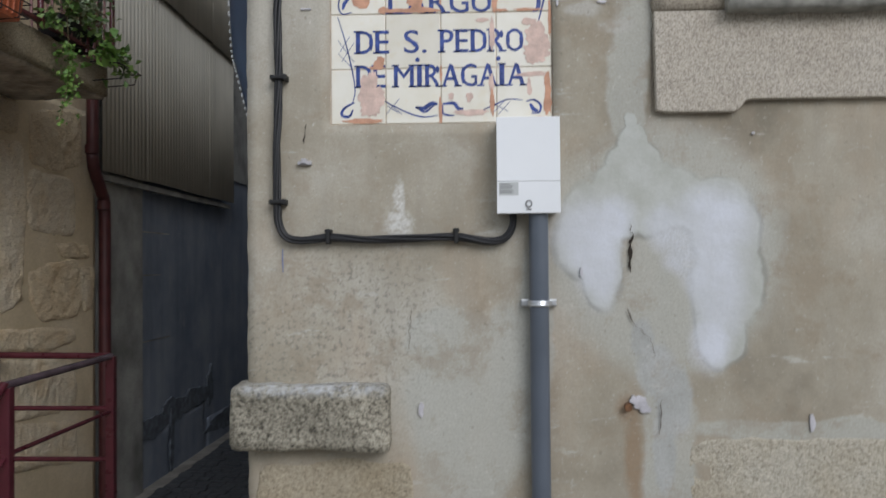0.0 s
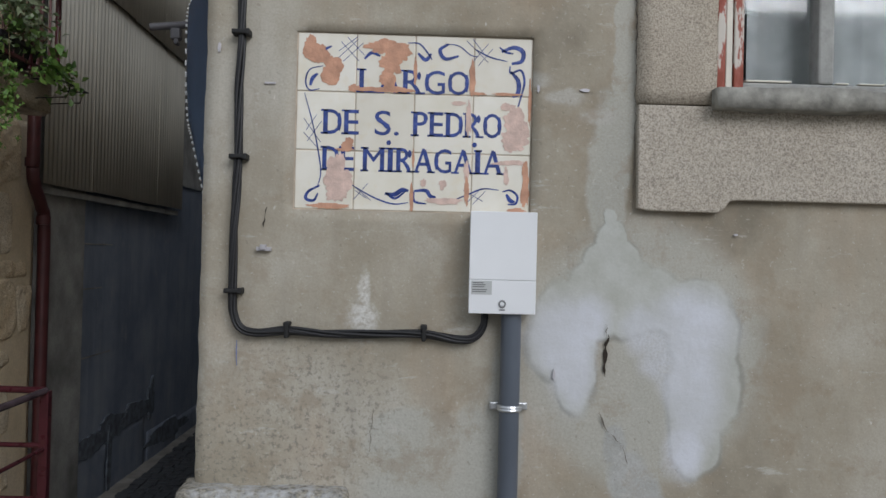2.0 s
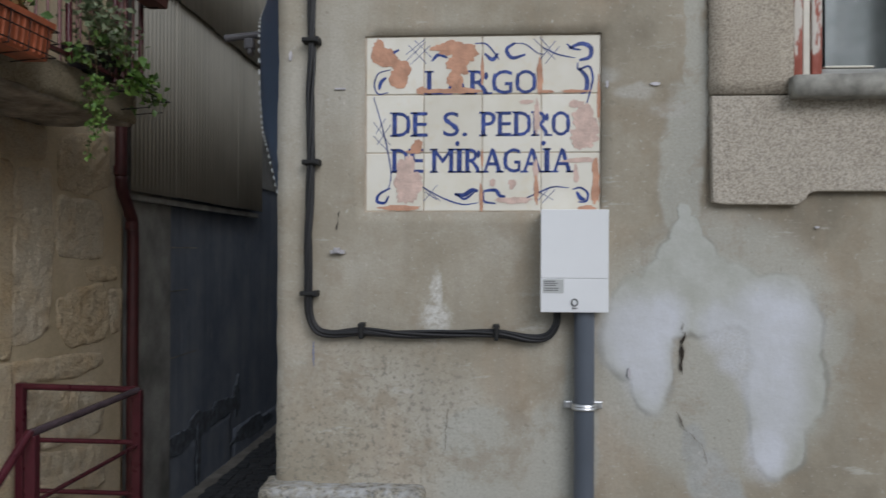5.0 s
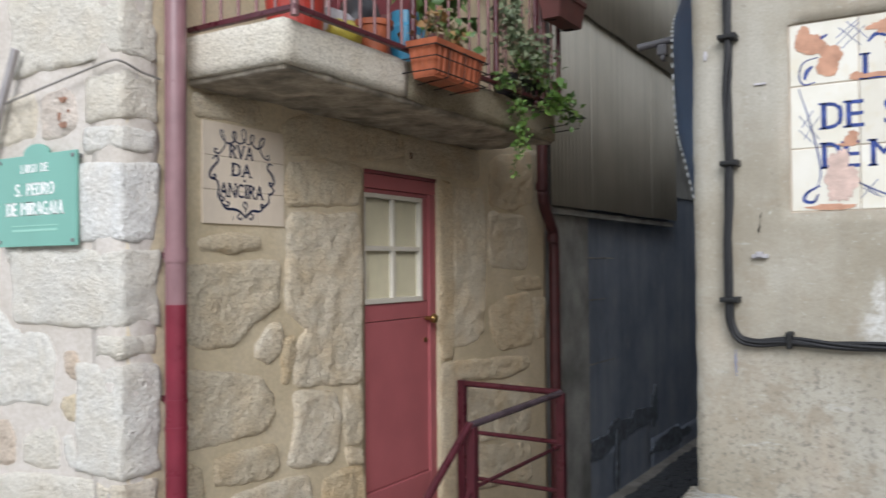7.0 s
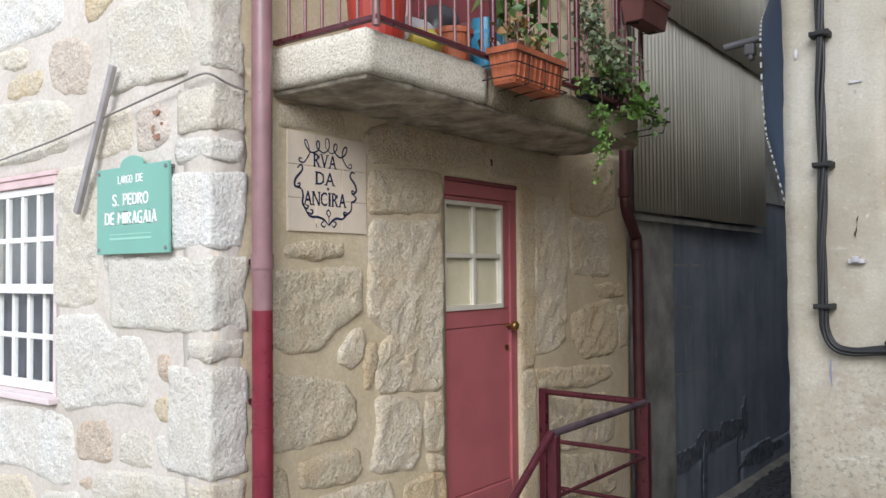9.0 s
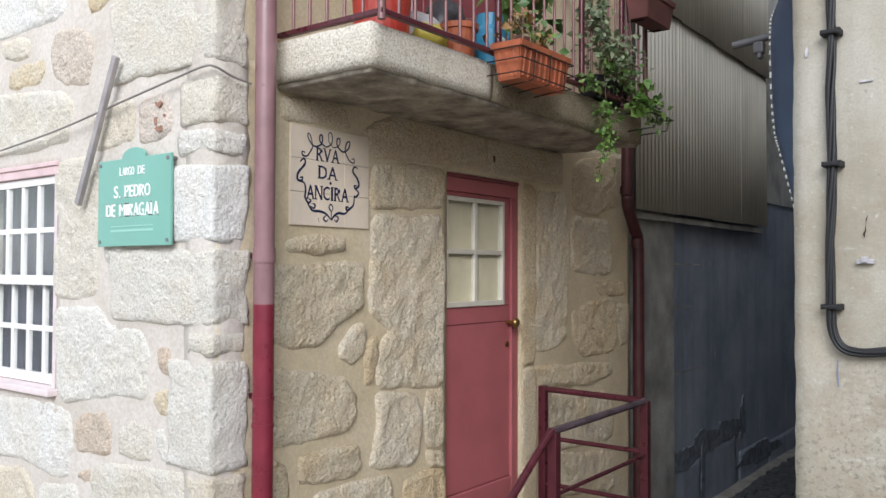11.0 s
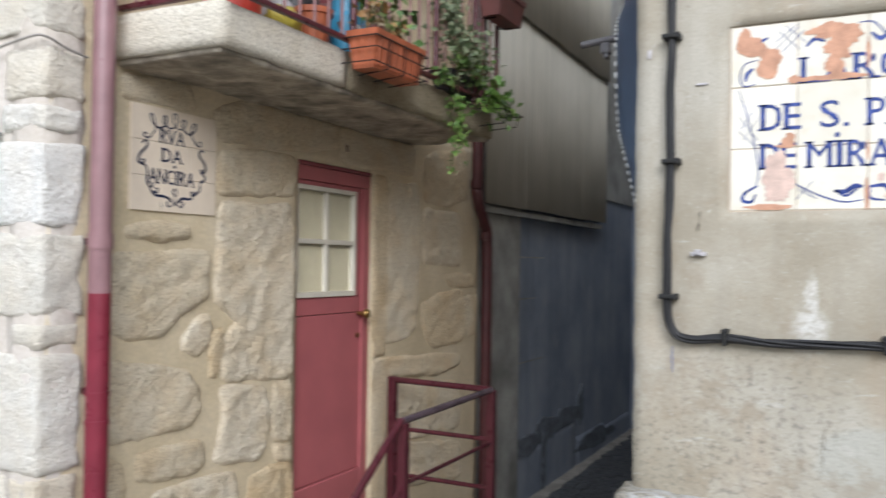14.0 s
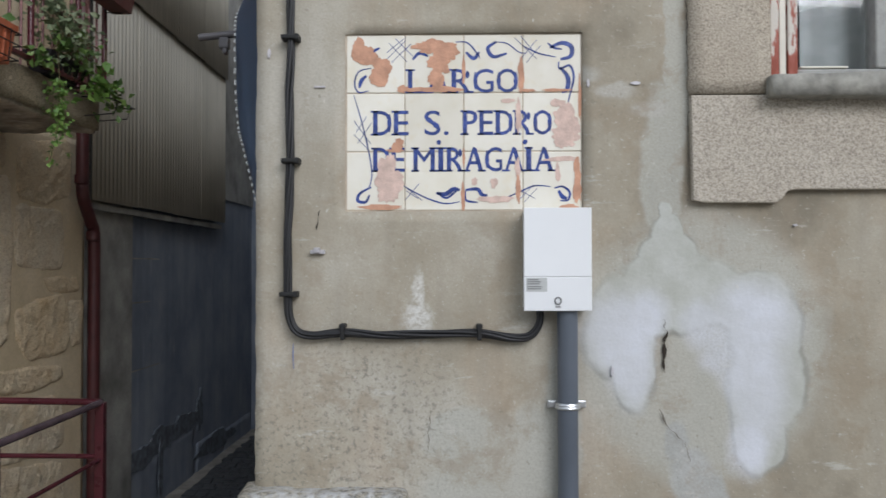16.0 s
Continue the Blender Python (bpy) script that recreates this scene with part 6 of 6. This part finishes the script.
for x, y, top, low in ((-1.69, 4.445, 0.812, -0.12), (-1.69, 3.385, 0.79, -0.12), (-2.385, 4.462, 0.84, -0.12), (-1.69, 2.44, 0.16, -0.62)):
    part("post", boxes((x - 0.024, y - 0.024, low, x + 0.024, y + 0.024, top), bevel=0.004), M_RAIL, rail)

# ---- corrugated cladding ----
clad = thing("corrugated_cladding", (-2.4, 7.5, 2.03), "grey corrugated sheet cladding on the upper alley wall", "cladding", kind="structure")


def corrugated(y0, y1, z0, z1, x):
    bm = bmesh.new()
    n = int((y1 - y0) / 0.008)
    rows = []
    for k in range(n + 1):
        y = y0 + (y1 - y0) * k / n
        d = 0.005 * math.cos(y * 2 * math.pi / 0.074)
        rows.append([bm.verts.new((x + d + s, y, z)) for s in (0.0, -0.004) for z in (z0, z1)])
    for a, b in zip(rows, rows[1:]):
        bm.faces.new((a[0], b[0], b[1], a[1]))
        bm.faces.new((a[2], a[3], b[3], b[2]))
        bm.faces.new((a[0], a[2], b[2], b[0]))
        bm.faces.new((a[1], b[1], b[3], a[3]))
    for a in (rows[0], rows[-1]):
        bm.faces.new((a[0], a[1], a[3], a[2]))
    return facing(bm)


y = 5.885
for k in range(4):
    w = 0.84
    part("sheet", corrugated(y, y + w + 0.02, 2.05 + 0.006 * (k % 2), 3.78 - 0.01 * k, -2.385 + 0.003 * (k % 2)), M_SHEET, clad, smooth=True)
    part("sheet", corrugated(y + 0.03, y + w + 0.05, 3.725 - 0.012 * k, 5.3, -2.357 + 0.003 * (k % 2)), M_SHEET, clad, smooth=True)
    y += w
part("batten", boxes((-2.47, 5.9, 1.985, -2.41, 9.22, 2.03)), M_RENDER_OLD, clad)

# ---- tarpaulin on the alley side of the plaster house ----
tarp = thing("tarpaulin", (-0.30, 2.3, 1.7), "slate-blue tarpaulin laced with white cord beside the alley corner", "tarpaulin")
profile = [(1.70, 0.034, 0.0), (1.80, 0.070, 0.05), (1.90, 0.108, 0.10), (1.95, 0.128, 0.13), (2.05, 0.140, 0.14), (2.2, 0.144, 0.14), (2.27, 0.140, 0.14), (2.32, 0.115, 0.14), (2.38, 0.088, 0.12), (2.46, 0.068, 0.10), (2.6, 0.055, 0.09), (3.2, 0.06, 0.09)]
bm = bmesh.new()
rings, edge = [], []
for z, w, d in profile:
    ring = []
    for k in range(15):
        s = k / 14
        x = -0.228 - 0.84 * w * math.sin(math.pi * 0.5 * min(1, s * 1.6)) * (1 - 0.25 * max(0, s - 0.6))
        y = 2.07 + 0.02 + (d + 0.12) * s + 0.01 * noise.noise((z * 3, s * 4, 2))
        ring.append(bm.verts.new((x, y, z)))
    edge.append(Vector((-0.228 - 0.84 * w - 0.004, 2.09 + (d + 0.12) * 0.62, z)))
    rings.append(ring)
for a, b in zip(rings, rings[1:]):
    for k in range(14):
        bm.faces.new((a[k], a[k + 1], b[k + 1], b[k]))
bmesh.ops.solidify(bm, geom=bm.faces[:], thickness=0.004)
part("sheet", bm, M_TARP, tarp, smooth=True)
line = spline(edge, 10)
bm = bmesh.new()
for n in range(0, len(line) - 1, 2):
    tube(bm, [line[n], line[n].lerp(line[n + 1], 0.9)], 0.0038, 6)
part("cord", bm, M_CORD, tarp, "white lacing cord")["kind"] = "stuff"
arm = thing("wall_pole", (-0.35, 2.32, 2.31), "short grey pole with a bracket sticking out over the alley", "pole")
part("pole", tubes(([(-0.21, 2.36, 2.272), (-0.485, 2.34, 2.240)], 0.011), sides=12), M_POLE, arm, smooth=True)
part("bracket", boxes((-0.425, 2.33, 2.205, -0.395, 2.36, 2.240), (-0.415, 2.33, 2.190, -0.400, 2.36, 2.208), bevel=0.006), M_POLE, arm)

# ---- the stones of the house, course by course ----
# each stone: millimetres proud of the mortar, then its corners along the wall and up
SIDE_1 = [
    (16, (2.28, 2.32), (2.52, 2.35), (2.68, 2.34), (2.71, 2.25), (2.62, 2.22), (2.48, 2.23), (2.28, 2.22)),
    (16, (2.82, 2.26), (3.03, 2.35), (3.45, 2.35), (3.82, 2.34), (3.88, 2.22), (3.49, 2.15), (3.02, 2.13), (2.88, 2.12), (2.82, 2.18)),
    (16, (2.88, 2.09), (3.16, 2.12), (3.44, 2.12), (3.46, 2), (3.42, 1.9), (3.06, 1.87), (2.85, 1.87), (2.85, 2)),
    (16, (2.85, 1.84), (3.41, 1.87), (3.45, 1.74), (3.44, 0.98), (3.38, 0.95), (2.91, 0.99), (2.92, 1.2), (3.01, 1.27), (2.85, 1.38)),
    (16, (2.83, 1.22), (2.91, 1.24), (2.92, 1.15), (2.87, 1.01), (2.83, 1.02), (2.82, 1.13)),
    (16, (2.31, 1.69), (2.51, 1.73), (2.69, 1.72), (2.68, 1.66), (2.51, 1.64), (2.33, 1.65)),
]
SIDE_2 = [
    (16, (2.25, 1.59), (2.51, 1.6), (2.81, 1.62), (2.82, 1.4), (2.66, 1.33), (2.58, 1.27), (2.51, 1.23), (2.34, 1.23), (2.25, 1.27)),
    (16, (2.73, 1.3), (2.81, 1.31), (2.84, 1.25), (2.81, 1.16), (2.73, 1.13), (2.65, 1.16), (2.65, 1.22)),
    (16, (2.25, 1.16), (2.51, 1.11), (2.69, 1.06), (2.77, 0.98), (2.77, 0.88), (2.71, 0.82), (2.51, 0.8), (2.31, 0.8), (2.24, 0.81)),
    (16, (2.4, 0.75), (2.51, 0.76), (2.78, 0.74), (2.8, 0.64), (2.74, 0.6), (2.54, 0.61), (2.4, 0.62), (2.39, 0.69)),
    (16, (2.25, 0.76), (2.32, 0.72), (2.35, 0.63), (2.34, 0.56), (2.25, 0.58)),
]
SIDE_3 = [
    (16, (2.91, 0.97), (3.23, 0.93), (3.26, 0.79), (3.23, 0.62), (3.16, 0.57), (2.92, 0.6), (2.86, 0.63), (2.92, 0.79)),
    (16, (3.29, 0.93), (3.44, 0.95), (3.45, 0.61), (3.3, 0.64), (3.28, 0.79)),
    (16, (3.3, 0.62), (3.45, 0.6), (3.45, 0.51), (3.33, 0.53)),
    (16, (2.51, 0.57), (2.72, 0.57), (3.01, 0.55), (3.05, 0.34), (2.44, 0.49)),
    (16, (3.12, 0.5), (3.28, 0.52), (3.45, 0.51), (3.47, 0.24), (3.07, 0.34)),
    (11, (4.89, 1.95), (5.45, 1.94), (5.49, 1.75), (5.46, 1.54), (5.13, 1.54), (4.87, 1.58), (4.85, 1.78)),
    (11, (5.08, 1.35), (5.52, 1.37), (5.58, 1.08), (5.51, 0.98), (5.03, 0.96), (4.89, 1.12), (4.88, 1.28)),
]
SIDE_4 = [
    (11, (4.42, 2.07), (4.82, 2.1), (4.84, 1.58), (4.79, 1.13), (4.68, 1.06), (4.39, 1.05)),
    (11, (5.21, 1.49), (5.67, 1.5), (5.72, 1.39), (5.3, 1.38)),
    (11, (4.9, 2.32), (5.56, 2.45), (5.59, 2.05), (5.23, 1.97), (4.89, 1.99)),
    (11, (4.39, 0.97), (5.46, 0.9), (5.5, 0.81), (5.1, 0.77), (4.42, 0.83)),
    (11, (5.55, 1.33), (5.79, 1.32), (5.75, 1.02), (5.61, 1.01)),
    (11, (4.49, 0.78), (5.45, 0.7), (5.54, 0.33), (4.77, 0.38), (4.48, 0.47)),
    (11, (4.52, 0.4), (5.49, 0.25), (5.52, -0.04), (4.51, 0.12)),
]
FRONT_1 = [
    (12, (-4.52, 3.19), (-3.56, 2.99), (-3.58, 2.83), (-3.67, 2.8), (-3.87, 2.8), (-4.24, 2.8), (-4.51, 2.83)),
    (12, (-3.65, 2.74), (-3.48, 2.73), (-3.35, 2.67), (-3.32, 2.58), (-3.35, 2.43), (-3.56, 2.46), (-3.67, 2.5), (-3.71, 2.65)),
    (12, (-4.02, 2.77), (-3.93, 2.74), (-3.94, 2.66), (-4.08, 2.66), (-4.21, 2.7), (-4.24, 2.78)),
    (12, (-4.14, 2.6), (-3.99, 2.62), (-3.78, 2.62), (-3.76, 2.56), (-3.81, 2.5), (-4.05, 2.5), (-4.14, 2.53)),
    (12, (-4.51, 2.5), (-3.93, 2.48), (-3.58, 2.44), (-3.5, 2.37), (-3.52, 2.18), (-3.86, 2.17), (-4.5, 2.18)),
    (12, (-3.39, 2.95), (-3.07, 2.88), (-3.25, 2.78), (-3.35, 2.78)),
]
FRONT_2 = [
    (12, (-3.3, 2.3), (-3.2, 2.33), (-3, 2.33), (-2.97, 2.27), (-2.98, 2.14), (-3.08, 2.13), (-3.27, 2.11), (-3.32, 2.18)),
    (12, (-2.94, 2.3), (-2.86, 2.31), (-2.78, 2.32), (-2.71, 2.28), (-2.69, 2.19), (-2.7, 2.15), (-2.78, 2.12), (-2.93, 2.12), (-2.95, 2.22)),
    (12, (-3.64, 2.09), (-3.32, 2.1), (-3.26, 1.99), (-3.26, 1.46), (-3.42, 1.43), (-3.65, 1.44)),
    (12, (-3.22, 1.69), (-3.05, 1.69), (-3.05, 1.64), (-3.13, 1.6), (-3.2, 1.61)),
    (12, (-3.63, 1.38), (-3.25, 1.4), (-3.13, 1.32), (-2.9, 1.31), (-2.83, 1.21), (-2.87, 1.01), (-3.09, 1.01), (-3.52, 0.93), (-3.62, 0.98)),
]
FRONT_3 = [
    (12, (-4.48, 0.89), (-3.68, 0.92), (-3.48, 0.89), (-3.46, 0.74), (-3.49, 0.59), (-3.62, 0.57), (-3.84, 0.6), (-4.08, 0.61), (-4.47, 0.54)),
    (12, (-3.41, 0.87), (-3.36, 0.9), (-3.19, 0.92), (-3.14, 0.87), (-3.13, 0.75), (-3.19, 0.73), (-3.41, 0.72), (-3.44, 0.77)),
    (12, (-3.08, 0.85), (-3.01, 0.91), (-2.84, 0.93), (-2.82, 0.87), (-2.81, 0.75), (-2.94, 0.74), (-3.08, 0.75)),
    (12, (-2.78, 0.89), (-2.73, 0.9), (-2.71, 0.86), (-2.7, 0.77), (-2.74, 0.76), (-2.78, 0.81)),
    (12, (-2.78, 1.24), (-2.7, 1.25), (-2.68, 1.18), (-2.7, 1.12), (-2.76, 1.14)),
    (12, (-2.78, 1.06), (-2.69, 1.07), (-2.7, 0.97), (-2.76, 0.96), (-2.8, 1.01)),
]
FRONT_4 = [
    (12, (-3.4, 0.62), (-3.31, 0.66), (-3.29, 0.61), (-3.34, 0.58), (-3.4, 0.6)),
    (12, (-3.24, 0.68), (-2.94, 0.72), (-2.69, 0.74), (-2.58, 0.74), (-2.58, 0.58), (-3.29, 0.46), (-3.29, 0.61)),
    (12, (-4.47, 0.5), (-3.93, 0.57), (-3.84, 0.5), (-3.78, 0.37), (-4.47, 0.25)),
    (12, (-3.76, 0.51), (-3.41, 0.56), (-3.36, 0.44), (-3.76, 0.38)),
]
LINTEL = [(3.87, 4.75, 2.135, 2.345), (4.24, 4.41, 0.98, 2.10), (4.24, 4.41, 0.06, 0.96)]
random.seed(5)
for rows in (SIDE_1, SIDE_2, SIDE_3, SIDE_4):
    for proud, *ring in rows:
        part("stone", hewn(WALL_B, ring, proud / 1000, ring[0][0] * 3.7 + ring[0][1]), M_GRANITE_WARM, wall_house_side, smooth=True)
for a, b, c, d in LINTEL:
    part("stone", hewn(WALL_B, [(a, c), (b, c), (b, d), (a, d)], 0.013, a * 1.7 + c, 0.4), M_GRANITE_WARM, wall_house_side, smooth=True)
for rows in (FRONT_1, FRONT_2, FRONT_3, FRONT_4):
    for proud, *ring in rows:
        warm = ring[0] in ((-4.14, 2.6), (-2.78, 1.06), (-3.39, 2.95))
        rosy = ring[0] in ((-3.65, 2.74), (-2.94, 2.3), (-3.41, 0.87), (-2.78, 1.24), (-3.4, 0.62))
        part("stone", hewn(WALL_C, ring, proud / 1000, ring[0][0] * 2.9 + ring[0][1]), M_GRANITE_WARM if warm else M_GRANITE_ROSE if rosy else M_GRANITE, wall_house_front, smooth=True)
part("corner_mortar", rough_block(-2.60, -2.4075, 1.9295, 2.13, -0.7, 3.4, 0.06, 0.006, 0.022, 8.0), M_MORTAR_DAYLIT, wall_house_front, "pale mortar between the quoins", smooth=True)
for x0, z0, z1, y1 in ((-3.18, 2.405, 2.79, 2.10), (-2.62, 2.160, 2.355, 2.11), (-2.63, 2.035, 2.140, 2.10), (-2.69, 1.680, 2.000, 2.11), (-3.15, 1.340, 1.655, 2.12), (-2.57, 1.225, 1.315, 2.10), (-2.70, 0.760, 1.205, 2.12), (-2.56, 0.42, 0.740, 2.10), (-2.7, 0.02, 0.40, 2.1), (-2.66, -0.6, 0.0, 2.1), (-2.8, 2.81, 3.2, 2.1), (-3.0, 3.22, 3.6, 2.1)):
    part("quoin", rough_block(x0, -2.400, 1.924, y1, z0, z1, 0.020, 0.013, 0.020, x0 * 3 + z0, 1.8), M_GRANITE, wall_house_front, smooth=True)
solo("lintel_mark", boxes((-2.41, 3.905, 2.205, -2.392, 3.925, 2.245), bevel=0.004), M_RUST, "small dark rusty plate on the lintel stone", "plate")
# courses past the edge of what is told apart
for z0, z1, us in ((2.78, 3.2, (-6.4, -5.6, -4.8)), (2.2, 2.7, (-6.4, -5.5, -4.62)), (1.5, 2.1, (-6.4, -5.6, -5.15, -4.66)), (0.9, 1.45, (-6.4, -5.9, -5.2, -4.66)), (0.3, 0.85, (-6.4, -5.4, -4.58)), (-0.5, 0.12, (-6.4, -5.5, -4.6, -3.8, -2.9))):
    for a, b in zip(us, us[1:]):
        part("stone", stone(WALL_C, a + 0.03, b - 0.03, z0, z1, 0.025, 5.0, a * 2.3 + z0), M_GRANITE, wall_house_front, smooth=True)

bm = bmesh.new()
for u, z, a, b in ((-2.77, 2.27, 0.022, 0.012), (-2.79, 2.20, 0.010, 0.020), (-2.76, 2.165, 0.030, 0.014), (-2.73, 2.22, 0.006, 0.007)):
    blob(bm, WALL_C, u, z, a, b, 0.0200, u * 7 + z * 3, 18, 0.45, 0.012)
solo("rust_stains", bm, plain("rust_stain", (0.34, 0.19, 0.13, 1), 0.9, vary=0.4, scale=50), "rust-brown stains on a stone of the house front", "stain", "stuff")

# setts of the alley
bm = bmesh.new()
random.seed(8)
y = 6.0
while y < 10.8:
    x = -2.36 + random.uniform(0, 0.05)
    while x < -0.35:
        w, h = random.uniform(0.09, 0.14), ground_height(x, y)
        box(bm, x, y, h - 0.05, x + w - 0.012, y + 0.098, h + random.uniform(0.012, 0.022))
        x += w
    y += 0.11
solo("setts", bm, M_SETT, "small dark granite setts paving the alley", "paving", "stuff")
